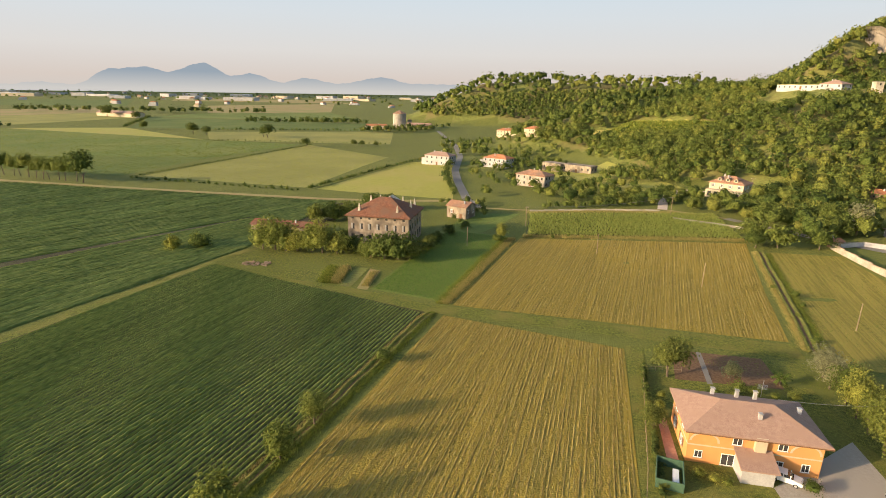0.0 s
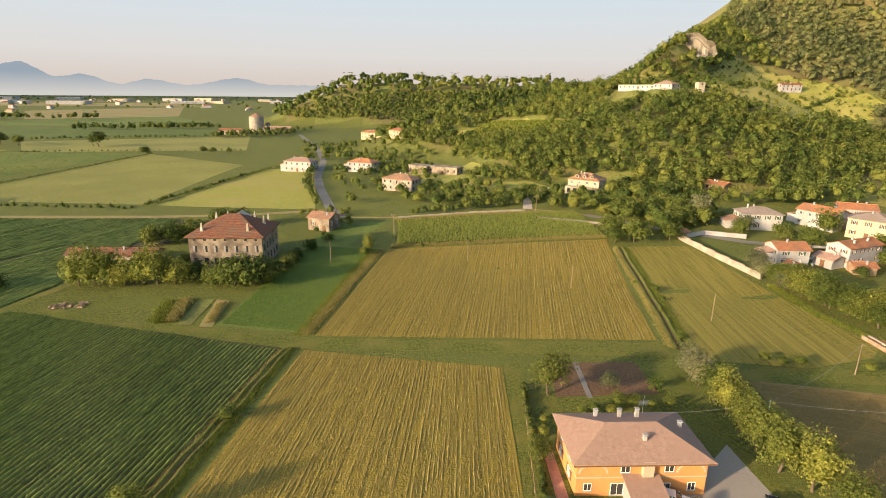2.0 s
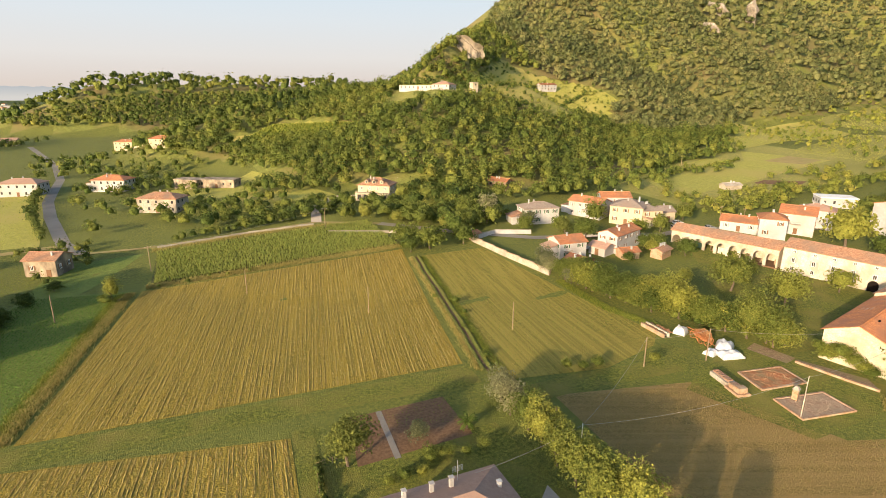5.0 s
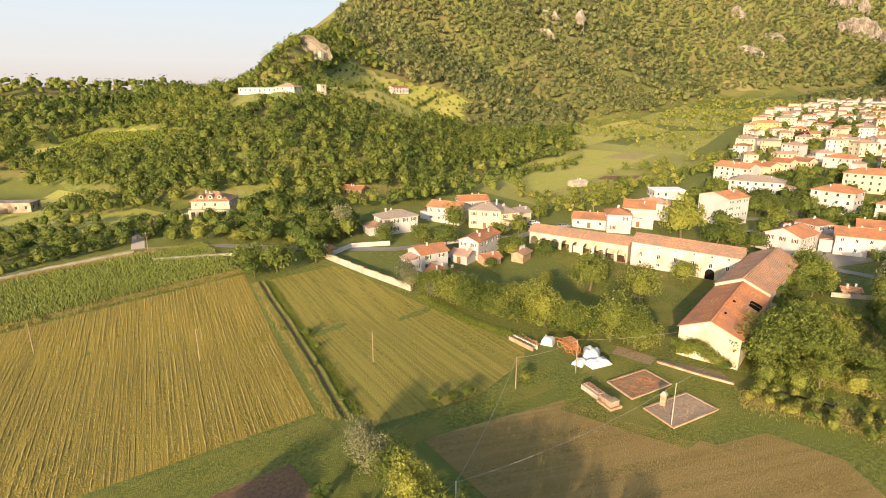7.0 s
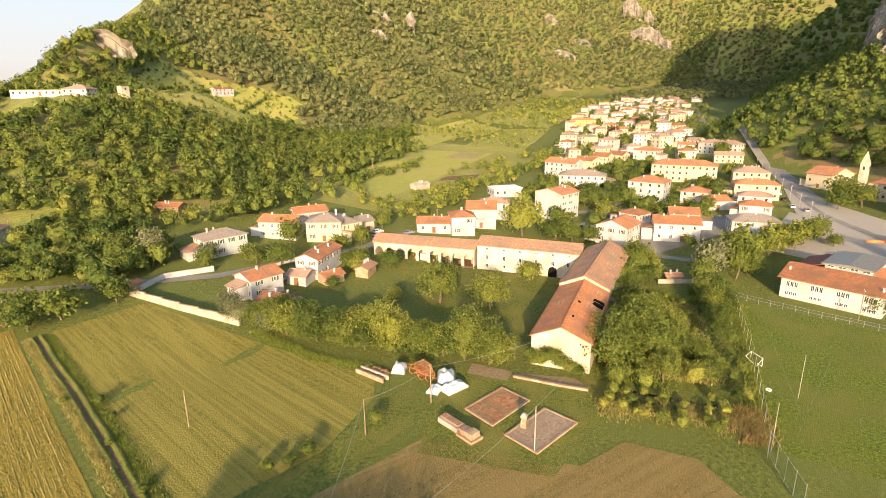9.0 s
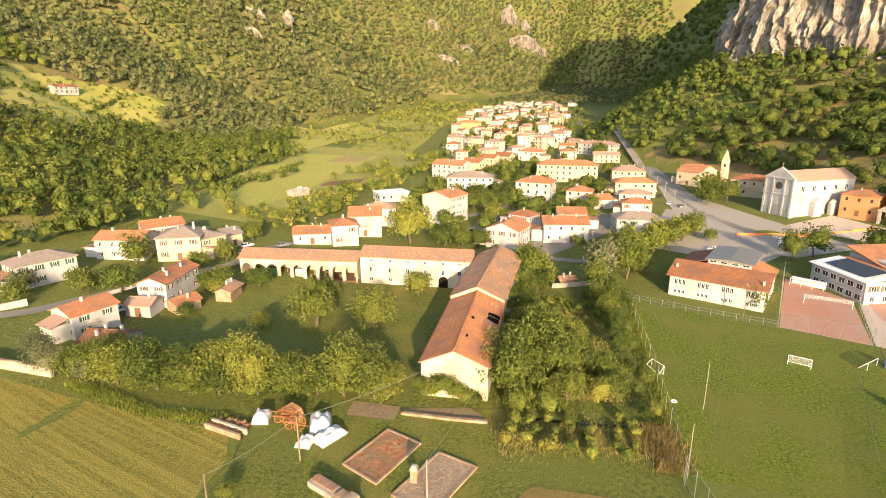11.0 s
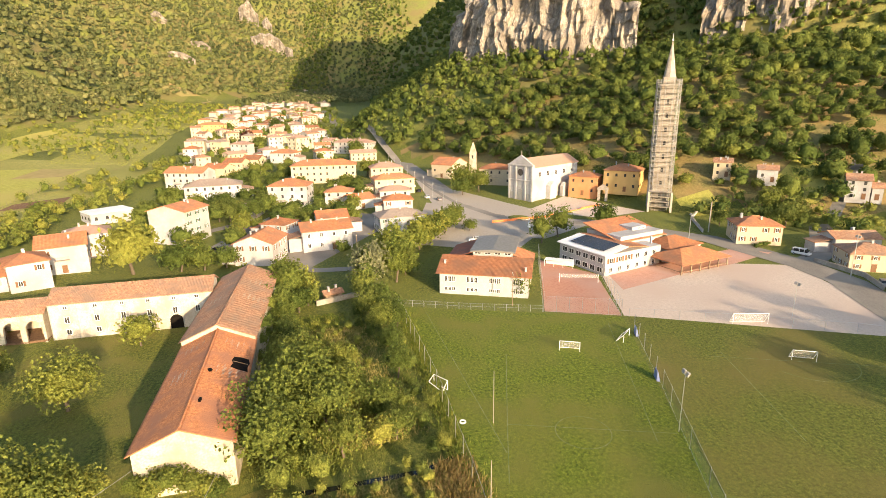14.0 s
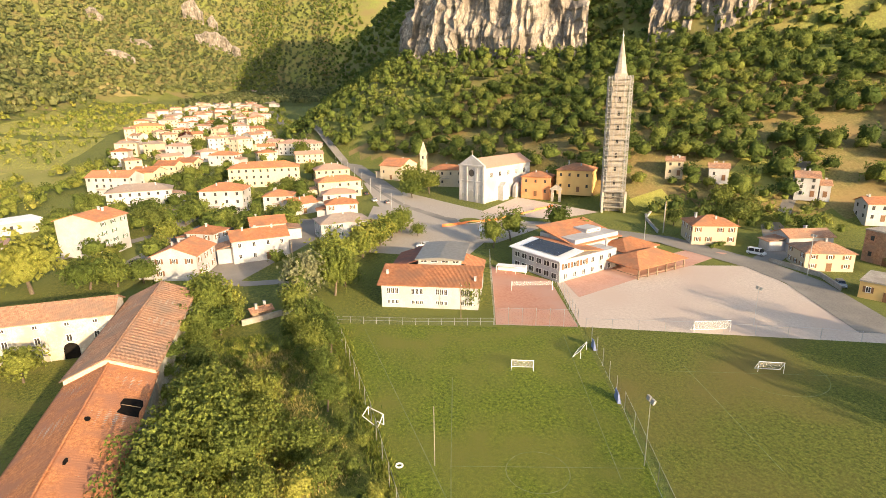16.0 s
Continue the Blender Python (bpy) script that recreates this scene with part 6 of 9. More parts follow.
dist = lambda x, y: np.hypot(x - 70, y - 40)
for level, lo, hi, step, r0, r1 in ((0, 0, 450, 5.9, 2.4, 5.2), (1, 450, 900, 8.0, 3.2, 5.8), (2, 900, 2700, 15.0, 6.5, 10.0)):
    p = spots(-150, 470 if level == 0 else 1100 if level == 1 else 2600, 230, 1300, step, lambda x, y, z: north(x, y, z) & (dist(x, y) >= lo) & (dist(x, y) < hi))
    tint = np.clip(0.46 + 0.3 * blotch(p[:, 0], p[:, 1], 34 * (1 + level)) + RNG.normal(0, 0.24, len(p)), 0, 1)
    # the farther slopes get the leaf colour paled for haze
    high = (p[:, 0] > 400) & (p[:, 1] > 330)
    for group, key in ((~high, "leaf"), (high, "leaf_hazed")):
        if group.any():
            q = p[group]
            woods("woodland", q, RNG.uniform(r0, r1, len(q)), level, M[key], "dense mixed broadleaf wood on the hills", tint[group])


DRY_SPOTS = [(340, -95, 9), (328, -134, 13), (305, -146, 14), (297, -167, 17), (282, -150, 13), (358, -54, 10), (404, -37, 13), (372, -72, 7), (456, -6, 9)]


def south(x, y, z):
    d = z - floor_at(x)
    n = blotch(x, y, 17, 2.0) + 0.5 * blotch(x, y, 7, 1.0)
    ok = (d > 5) & (y < 130) & (x > 120)
    bare = np.full(x.shape, -0.75)
    for px, py, pr in DRY_SPOTS:
        bare = np.maximum(bare, 0.75 - 1.1 * np.hypot(x - px, y - py) / pr)
    bare = np.where(d < 12, np.maximum(bare, -0.3), bare)
    ok &= y > np.interp(x, (300, 420, 540, 640, 1000, 2700), (-520, -470, -400, -300, -350, -350))
    ok &= (x < 1800) | (y > -50) | (y < -200)
    return ok & (n > bare)


for level, lo, hi, step, r0, r1 in ((0, 0, 400, 6.2, 2.2, 5.2), (1, 400, 800, 8.0, 3.4, 5.8), (2, 800, 2700, 17.0, 7.0, 10.0)):
    p = spots(120, 620 if level == 0 else 1000 if level == 1 else 2700, -520 if level < 2 else -700, 140, step, lambda x, y, z: south(x, y, z) & (dist(x, y) >= lo) & (dist(x, y) < hi))
    tint = np.clip(0.36 + 0.22 * blotch(p[:, 0], p[:, 1], 26) + RNG.normal(0, 0.2, len(p)), 0, 1)
    woods("woodland", p, RNG.uniform(r0, r1, len(p)), level or 4, M["leaf"], "scrubby oak wood below limestone cliffs", tint)


p = spots(385, 600, -300, -96, 4.6, lambda x, y, z: (z > 74) & (np.hypot(terrain(x + 2, y) - z, terrain(x, y + 2) - z) > 2.0) & (y < -96 - 0.2 * (x - 470)))
woods("woodland", p, RNG.uniform(2.6, 4.6, len(p)), 2, M["leaf"], "oak wood clinging to steep ground between cliffs", np.clip(0.4 + RNG.normal(0, 0.2, len(p)), 0, 1))
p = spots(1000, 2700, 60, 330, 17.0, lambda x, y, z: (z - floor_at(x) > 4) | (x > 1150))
woods("woodland", p, RNG.uniform(7, 10, len(p)), 2, M["leaf_hazed"], "wood at the head of the valley", np.clip(0.34 + RNG.normal(0, 0.2, len(p)), 0, 1))


def brush(poly, step, r0, r1, material, label, level=0, thin=-9.0):
    xs, ys = [q[0] for q in poly], [q[1] for q in poly]
    p = spots(min(xs), max(xs), min(ys), max(ys), step, lambda x, y, z: inside(x, y, poly) & (blotch(x, y, 11, 3) > thin))
    if len(p):
        woods("thicket", p, RNG.uniform(r0, r1, len(p)), level, M[material], label, np.clip(0.5 + RNG.normal(0, 0.25, len(p)), 0, 1))


# lowland thickets, hedges and gardens
brush([(58, 236), (84, 240), (104, 226), (128, 206), (122, 250), (98, 262), (70, 300), (40, 300), (30, 262)], 6.0, 1.6, 3.4, "leaf", "bushy thicket beside the lane", 4, -0.35)
brush([(106, 226), (124, 190), (140, 192), (160, 204), (150, 230), (175, 250), (150, 268), (130, 252)], 5.6, 2.2, 4.4, "leaf", "garden trees and bushes", 4, -0.6)
brush([(150, 230), (260, 205), (236, 250), (170, 275)], 6.5, 2.6, 4.6, "leaf", "trees along the foot of the hill", 0, -0.4)
brush([(226, 168), (262, 160), (330, 176), (345, 186), (262, 190), (244, 206)], 5.0, 1.6, 3.0, "leaf_yellow", "light bushes by the meadow", 0, -0.5)
brush([(262, 222), (340, 226), (346, 236), (270, 240)], 5.0, 1.6, 3.0, "leaf", "hedge across the meadow", 1, -0.2)
brush([(300, 165), (420, 160), (450, 195), (330, 205)], 6.0, 1.8, 3.4, "leaf_yellow", "bushes between gardens", 0, -0.1)
brush([(440, 210), (640, 250), (760, 420), (560, 400), (460, 330)], 11, 1.6, 2.8, "leaf_yellow", "scattered orchard trees on terraces", 1, -0.2)
brush([(270, 240), (395, 262), (430, 300), (470, 380), (400, 350), (290, 290), (250, 250)], 7, 2.6, 4.6, "leaf", "bushy slope above the meadow", 1, -0.35)
brush([(660, 250), (1100, 260), (1300, 500), (800, 460)], 14, 3, 5, "leaf_yellow", "orchards and hedges up the valley", 2, -0.2)
brush([(8, 258), (40, 262), (60, 300), (50, 360), (20, 400), (0, 420), (-6, 330)], 8, 1.8, 3.6, "leaf", "bushes and garden trees along the lane", 0, 0.05)
brush([(-30, 430), (60, 420), (70, 480), (20, 540), (-50, 560)], 9, 2.2, 4.0, "leaf", "trees round the hamlet", 1, -0.1)
brush([(-40, 255), (10, 246), (14, 205), (0, 205), (-12, 238)], 5, 1.2, 2.4, "leaf_dark", "hedges by the old villa", 0, -0.2)
brush([(-160, 640), (-90, 650), (-60, 760), (-130, 720)], 9, 3, 4.5, "leaf_dark", "trees by a farm with silos", 1, -0.3)
brush([(-900, 900), (-420, 1000), (-440, 1050), (-900, 960)], 16, 5, 8, "leaf_dark", "tree belt on the plain", 2, -0.4)
brush([(-2600, 1400), (-200, 1550), (-150, 3400), (-3400, 3400)], 62, 4, 8, "leaf", "distant trees among fields and villages", 2, 0.2)
brush([(250, 60), (330, 60), (420, 70), (420, 150), (300, 150), (250, 110)], 8, 2.2, 4.2, "leaf", "garden trees between the houses", 4, -0.3)
brush([(440, 60), (1000, 130), (1000, 290), (440, 190)], 12, 2.4, 4.4, "leaf", "trees between the village houses", 1, -0.3)
brush([(205, -95), (290, -140), (300, -90), (262, -84), (250, -100)], 6, 1.8, 3.6, "leaf", "gardens at the foot of the slope", 0, -0.4)
brush([(258, -74), (292, -68), (290, -96), (262, -92)], 6, 2.2, 4.0, "leaf_dark", "trees behind the road", 0, -0.2)

brush([(20, 300), (46, 262), (30, 330), (60, 360), (40, 400), (0, 420)], 6.5, 1.6, 3.4, "leaf", "bushes and garden trees along the lane", 0, -0.1)
brush([(100, 262), (112, 284), (104, 320), (86, 372), (70, 400), (110, 420), (150, 330)], 6.5, 2.2, 4.4, "leaf", "trees at the edge of the meadow", 0, -0.7)
brush([(60, 236), (100, 236), (108, 262), (50, 258)], 5.5, 1.5, 3.0, "leaf", "bushes on the slope under the lane", 0, -0.5)
brush([(66, 300), (84, 296), (112, 284), (122, 300), (104, 330), (78, 322)], 5.5, 2.2, 4.2, "leaf", "trees at the edge of the meadow", 0, -0.5)
# thicket beside the barn
brush([(144, 62), (152, 66), (182, 69), (180, 58), (166, 50), (152, 45)], 4.2, 1.4, 2.8, "leaf_yellow", "tangled shrubs and saplings beside the barn", 3, -0.5)
brush([(212, 55), (192, 47), (174, 43.5), (152, 41), (152, 45), (172, 48), (190, 52), (208, 60)], 3.6, 1.0, 2.0, "leaf", "leafy shrubs along the pitch fence", 3, -0.55)
brush([(182, 69), (226, 77), (232, 74), (206, 70.5), (186, 66)], 3.6, 1.4, 2.6, "leaf", "shrubs hugging the barn wall", 3, -0.7)
brush([(186, 62), (204, 66), (198, 57), (180, 50), (172, 52)], 3.0, 0.5, 1.2, "leaf_yellow", "low sunlit weeds in a clearing", 4, -0.35)
brush([(139, 66), (146, 62), (152, 44), (140, 42)], 2.6, 0.7, 1.4, "leaf_yellow", "tall weeds along a bank", 4, -0.6)
for x, y, r, kind, leaf, trunk in ((152.5, 64.5, 5.0, "round", "leaf_yellow", 0.3), (158.5, 65.5, 4.8, "round", "leaf_yellow", 0.4), (165, 62, 5.0, "round", "leaf_yellow", 0.4), (160, 57.5, 4.2, "round", "leaf_yellow", 0.4), (168, 56, 3.6, "round", "leaf_yellow", 0.3), (173.5, 64, 4.6, "round", "leaf_yellow", 0.4), (179, 67.5, 3.6, "round", "leaf", 0.3), (176, 57, 3.2, "round", "leaf_yellow", 0.3), (188, 68.5, 2.8, "tall", "leaf_dark", 0.2), (197, 70.5, 2.8, "tall", "leaf_yellow", 0.2), (205, 73, 3.4, "tall", "leaf", 0.1), (208.5, 69.5, 3.6, "round", "leaf", 0.05), (213.5, 72.5, 4.6, "tall", "leaf_yellow", 0.1), (217.5, 69.5, 4.0, "round", "leaf_yellow", 0.1), (212.5, 67.8, 3.2, "round", "leaf", 0.0), (222, 74, 3.8, "round", "leaf", 0.1), (221.5, 53.8, 5.4, "tall", "leaf_silver", 0.05), (226.5, 47.0, 5.2, "tall", "leaf_yellow", 0.15), (206.5, 51.0, 3.8, "round", "leaf", 0.05), (200.5, 48.8, 3.4, "round", "leaf", 0.05), (154, 55, 3.4, "round", "leaf_yellow", 0.3), (163, 50, 3.0, "round", "leaf_yellow", 0.3), (157, 48, 2.8, "round", "leaf", 0.2), (175, 47.5, 2.6, "tall", "leaf", 0.2), (184, 48.5, 2.6, "tall", "leaf", 0.2), (193, 50.5, 2.8, "tall", "leaf_yellow", 0.2), (202, 53.5, 2.8, "tall", "leaf", 0.2), (212, 55, 3.4, "tall", "leaf", 0.2), (195.5, 47.3, 2.8, "tall", "leaf", 0.1)):
    tree(x, y, r, kind, leaf, trunk, group="trees beside the barn")
# hedge of trees between hay and courtyard, courtyard trees
rnd = random.Random(3)
for i in range(17):
    f = i / 16
    x, y = 130.5 + 13 * f ** 1.6 + rnd.uniform(-0.8, 0.8), 141 - 55 * f
    tree(x + 3.0, y + rnd.uniform(-1, 1), rnd.uniform(3.4, 4.8), rnd.choice(("round", "tall", "round")), rnd.choice(("leaf", "leaf", "leaf_yellow")), 0.05, "bushy hedgerow tree beside the hay field", group="hedgerow trees")
for i in range(12):
    f = i / 11
    tree(137.0 + 9 * f ** 1.5 + rnd.uniform(-1, 1), 139 - 50 * f, rnd.uniform(3.4, 4.6), "round", "leaf_yellow", 0.05, "bushy hedgerow tree beside the hay field", group="hedgerow trees")
for x, y, r, leaf in ((144.5, 86.5, 4.0, "leaf"), (168.5, 113.5, 5.6, "leaf"), (170.5, 99.5, 5.4, "leaf_yellow"), (194.5, 98.5, 3.8, "leaf_yellow"), (182, 118, 3.6, "leaf"), (163, 124, 2.4, "leaf_yellow"), (184, 140, 3.2, "leaf"), (178, 152, 2.8, "leaf"), (176, 147, 2.6, "leaf_yellow")):
    tree(x, y, r, "round", leaf, 0.1, "leafy green tree in a farm courtyard", group="courtyard trees")
# beside the orange house
for x, y, r, leaf in ((80.5, 97, 2.6, "leaf_silver"), (79.5, 92.5, 2.8, "leaf_silver"), (79.4, 87.5, 3.2, "leaf"), (78.6, 83, 3.4, "leaf_yellow"), (78, 78.5, 3.2, "leaf"), (77.4, 74, 3.3, "leaf"), (77.5, 69.5, 3.5, "leaf"), (79.3, 65, 3.6, "leaf_yellow"), (79.5, 59, 3.0, "leaf"), (81, 53, 3.2, "leaf")):
    tree(x, y, r, "tall", leaf, 0.05, "light green hedge tree beside the drive", group="trees beside the drive")
tree(51.0, 92.8, 4.0, "round", "leaf_dark", 0.35, "dark rounded garden tree")
tree(43.6, 74.6, 2.1, "round", "leaf_dark", 0.45, "small round garden tree on a clear trunk")
for x, y, r in ((54.5, 86.2, 1.2), (57, 86.5, 1.3), (59.5, 86.2, 1.1), (62, 88.5, 1.7), (64.5, 88.0, 1.6), (67.5, 87, 1.1), (47.5, 64.5, 1.0), (49.2, 63.6, 1.0), (50.8, 63.0, 0.9), (61.8, 63.2, 1.3), (46.6, 81.5, 1.0), (47.6, 85, 0.9), (70.8, 87.2, 1.3)):
    tree(x, y, r, "bush", "leaf_yellow" if r < 1.25 else "leaf", 0.05, "clipped green shrub in a garden", group="garden shrubs")
tree(62.5, 93.5, 2.0, "round", "leaf_silver", 0.1, "pale rounded shrub in the kitchen garden")
# along the ditches
for x, y, r, leaf in ((-3.6, 90.6, 1.8, "leaf"), (-9.6, 68.6, 2.5, "leaf"), (-11.4, 59.8, 2.5, "leaf_yellow"), (-14.5, 47.5, 3.0, "leaf_yellow"), (18.2, 185.4, 2.6, "leaf_yellow"), (16.8, 181.5, 1.9, "leaf_yellow"), (98.6, 100.6, 1.5, "leaf_yellow"), (101.4, 98.8, 1.3, "leaf_yellow"), (104.4, 98.0, 1.6, "leaf_yellow"), (116.4, 94.2, 1.5, "leaf_yellow"), (96.5, 141.0, 1.3, "leaf"), (95.0, 134, 0.9, "leaf"), (90.4, 127, 0.8, "leaf"), (93.3, 146.5, 0.9, "leaf"), (87, 112, 1.0, "leaf")):
    tree(x, y, r, "tall" if r > 2 else "bush", leaf, 0.1, "bushy shrub on a ditch bank", group="ditch shrubs")
# round the old villa
for i in range(7):
    tree(-60 + i * 4.3 + rnd.uniform(-0.6, 0.6), 159.5 + rnd.uniform(-0.8, 0.8), rnd.uniform(4.3, 5.1), rnd.choice(("round", "tall")), rnd.choice(("leaf", "leaf_yellow")), -0.2, "leafy orchard tree near the old villa", group="villa trees")
for x, y, r, leaf in ((-27, 160, 2.2, "leaf_dark"), (-23, 157, 3.6, "leaf"), (-18.5, 156.5, 5.0, "leaf"), (-13.5, 156, 5.4, "leaf"), (-9.5, 157.5, 4.2, "leaf_dark"), (-30, 163, 3.4, "leaf_dark"), (-8.5, 164, 3.0, "leaf_dark"), (-6, 169, 2.6, "leaf_dark"), (-5, 175, 2.6, "leaf_dark"), (-4, 180, 2.2, "leaf_dark"), (-33, 168, 2.0, "leaf_dark"), (-37, 176, 2.4, "leaf_dark"), (-50, 203, 4.6, "leaf"), (-44, 206, 5.0, "leaf"), (-56, 200, 4.2, "leaf"), (-38, 222, 5.0, "leaf"), (-32, 226, 4.6, "leaf_dark"), (-1, 190, 2.4, "leaf_dark"), (4, 200, 2.0, "leaf_dark"), (-80, 158, 3.2, "leaf"), (-88, 155, 2.8, "leaf_yellow"), (-84, 162, 2.4, "leaf")):
    tree(x, y, r, "round", leaf, -0.15, "overgrown tree beside the abandoned villa", group="villa trees")
for i in range(11):
    tree(-268 + i * 6.1 + rnd.uniform(-1, 1), 277 - i * 1.5, rnd.uniform(3.2, 4.6) if i != 10 else 7.0, "tall" if i < 10 else "round", "leaf", 0.7, "tall roadside tree on the plain", group="roadside trees")
for x, y, r in ((-228, 545, 7), (-236, 552, 5), (-320, 560, 6), (-300, 552, 5), (-160, 470, 4), (-120, 486, 3), (-112, 483, 3), (-100, 487, 2.5), (-330, 575, 5), (-405, 600, 5), (-520, 750, 7), (-620, 820, 8)):
    tree(x, y, r, "round", "leaf_dark", 0.3, "lone tree among the fields", group="field trees")
# village trees
for x, y, r, kind, leaf in ((241.5, 119.5, 8.6, "round", "leaf_yellow"), (243, 108, 5.2, "wide", "leaf"), (243.5, 101.5, 4.8, "wide", "leaf_yellow"), (245, 95.5, 4.2, "wide", "leaf"), (239.5, 47.8, 5.2, "tall", "leaf_yellow"), (248.5, 44.5, 5.2, "round", "leaf_yellow"), (257.9, 38.6, 5.4, "round", "leaf_yellow"), (266.5, 33.5, 4.6, "round", "leaf"), (299.6, 109.2, 4.6, "round", "leaf_dark"), (301.5, 86.3, 3.6, "round", "leaf"), (312.5, 62.8, 3.4, "round", "leaf"), (511, 144.6, 6, "round", "leaf_dark"), (557, 163, 6.5, "round", "leaf_copper"), (674, 162, 7, "round", "leaf_dark"), (346.8, 137, 4, "round", "leaf"), (472, 70, 6, "round", "leaf"), (333.4, 141, 4.2, "round", "leaf_yellow"), (220, 54.5, 4.6, "conifer", "leaf_dark"), (226.5, 47, 4.9, "tall", "leaf_yellow"), (232, 44, 3.6, "round", "leaf"), (255, 39, 4.6, "round", "leaf_yellow"), (260, 36.8, 4.7, "round", "leaf_yellow"), (265, 34.2, 4.6, "round", "leaf_yellow"), (269.5, 31.6, 4.6, "round", "leaf_yellow"), (274, 28.8, 4.4, "round", "leaf_yellow"), (279.5, 26.4, 4.3, "round", "leaf_yellow"), (285, 24, 4.0, "round", "leaf_yellow"), (352, 12, 6.0, "round", "leaf"), (342, 5, 5.6, "round", "leaf"), (334, 14, 4.6, "round", "leaf"), (257, -1, 4.2, "tall", "leaf"), (263, -9, 4.4, "tall", "leaf"), (254, -27, 4.6, "round", "leaf"), (276, -30, 4.4, "round", "leaf"), (212.5, 16.5, 3.0, "round", "leaf"), (274, 20, 2.6, "round", "leaf_yellow"), (270, -71, 3.4, "round", "leaf_dark"), (305, 100, 4.0, "round", "leaf"), (300, 113, 4.2, "round", "leaf_dark"), (318, 116, 4.4, "round", "leaf"), (352, 70, 3.6, "round", "leaf"), (330, 58, 3.2, "round", "leaf"), (292, 80, 3.4, "round", "leaf"), (365, 106, 4.4, "round", "leaf_dark"), (392, 60, 5.0, "round", "leaf"), (218, 168, 3.6, "round", "leaf"), (190, 190, 4.4, "round", "leaf"), (196, 178, 3.2, "round", "leaf"), (158, 192, 3.4, "round", "leaf_silver"), (197.3, 162.3, 3.6, "round", "leaf"), (181, 149.8, 3.2, "round", "leaf_yellow"), (131.6, 146.3, 2.6, "tall", "leaf_silver"), (134.1, 138, 2.4, "round", "leaf_yellow"), (162, 144.2, 2.0, "round", "leaf"), (185.3, 184, 4.2, "round", "leaf"), (163.3, 177, 3.2, "round", "leaf_dark"), (152, 186, 3.0, "round", "leaf"), (164, 180, 3.2, "round", "leaf"), (187, 163, 3.6, "round", "leaf_yellow"), (132, 149, 3.2, "tall", "leaf_silver"), (133, 138, 3.0, "round", "leaf_silver"), (111, 183, 5.2, "wide", "leaf"), (105, 190, 5.2, "wide", "leaf"), (103, 183, 4.0, "wide", "leaf"), (123, 182, 3.8, "round", "leaf"), (160, -62, 5.0, "round", "leaf"), (140, -74, 8.0, "tall", "leaf"), (126, -68, 8.0, "tall", "leaf"), (113, -58, 8.0, "tall", "leaf"), (272, -101, 5.2, "round", "leaf_dark"), (280, -96, 5.0, "round", "leaf"), (266, -94, 4.2, "round", "leaf_dark"), (145, 201, 4.6, "tall", "leaf_silver"), (138, 206, 4.0, "tall", "leaf"), (167, 170, 4.0, "round", "leaf"), (313, 117, 4.8, "round", "leaf_dark"), (284, 100, 4.0, "round", "leaf_yellow"), (290, 62, 3.6, "round", "leaf_yellow"), (222, 84, 4.4, "round", "leaf_yellow"), (228, 76, 4.2, "round", "leaf"), (217, 78, 3.8, "round", "leaf_yellow")):
    tree(x, y, r, kind, leaf, 0.08, "", group="village trees")
# cypresses on the ridge
for i in range(7):
    tree(196 + i * 2.6 + rnd.uniform(-1, 1), 420 - i * 5, rnd.uniform(1.1, 1.6), "cypress", "leaf_dark", 0.1, group="ridge cypresses")


def hedge_line(line, step, r0, r1, material, label, level=1):
    """Bushes or trees in a row along points."""
    line = [np.array(q, float) for q in line]
    out = []
    for a, b in zip(line, line[1:]):
        n = max(2, int(np.linalg.norm(b - a) / step))
        out.append(a + (np.arange(n) / n)[:, None] * (b - a) + RNG.normal(0, step * 0.15, (n, 2)))
    xy = np.concatenate(out)
    woods("hedge", np.c_[xy, terrain(xy[:, 0], xy[:, 1]) - 0.3 * r0], RNG.uniform(r0, r1, len(xy)), level, M[material], label, np.clip(0.34 + RNG.normal(0, 0.25, len(xy)), 0, 1))


hedge_line([(-194, 288), (-178, 383), (-161, 489)], 1.7, 0.5, 0.9, "leaf", "dark hedge between two fields")
hedge_line([(-84, 268), (-48, 384), (-30, 428)], 2.0, 0.8, 1.5, "leaf", "hedge along a field edge")
hedge_line([(-190, 278), (-140, 270), (-84, 262)], 3.0, 0.8, 1.6, "leaf", "low scrub along the farm track")
hedge_line([(-269, 500), (-92, 511)], 5.0, 0.7, 1.3, "leaf", "row of bushes on a field edge")
hedge_line([(-350, 620), (-125, 670)], 5.0, 1.4, 2.4, "leaf", "row of bushes on a field edge")
hedge_line([(-360, 765), (-185, 805)], 7.0, 4.5, 6.5, "leaf", "row of tall trees on the plain")
hedge_line([(-450, 628), (-566, 850)], 6.0, 1.6, 2.8, "leaf", "hedge on the plain")
hedge_line([(-700, 560), (-560, 590)], 8.0, 3.0, 5.5, "leaf_dark", "trees on the plain")
hedge_line([(268, 240), (300, 251), (360, 262), (398, 268)], 3.4, 1.4, 2.4, "leaf", "hedge in the valley meadows")
hedge_line([(263.4, 228.5), (310, 236), (365.9, 243.5)], 2.0, 0.9, 1.7, "leaf_yellow", "trained vine row across a meadow", 1)
hedge_line([(-6, 262), (-14, 300), (-18, 336), (-21, 400)], 3.4, 1.6, 3.0, "leaf_dark", "thick row of trees along a lane", 0)
hedge_line([(36, 236), (60, 238), (86, 240)], 3.0, 1.6, 2.6, "leaf", "hedge along the lane", 0)
hedge_line([(30, 190.5), (60, 190)], 6.0, 0.6, 1.0, "leaf_yellow", "weeds below the maize", 0)

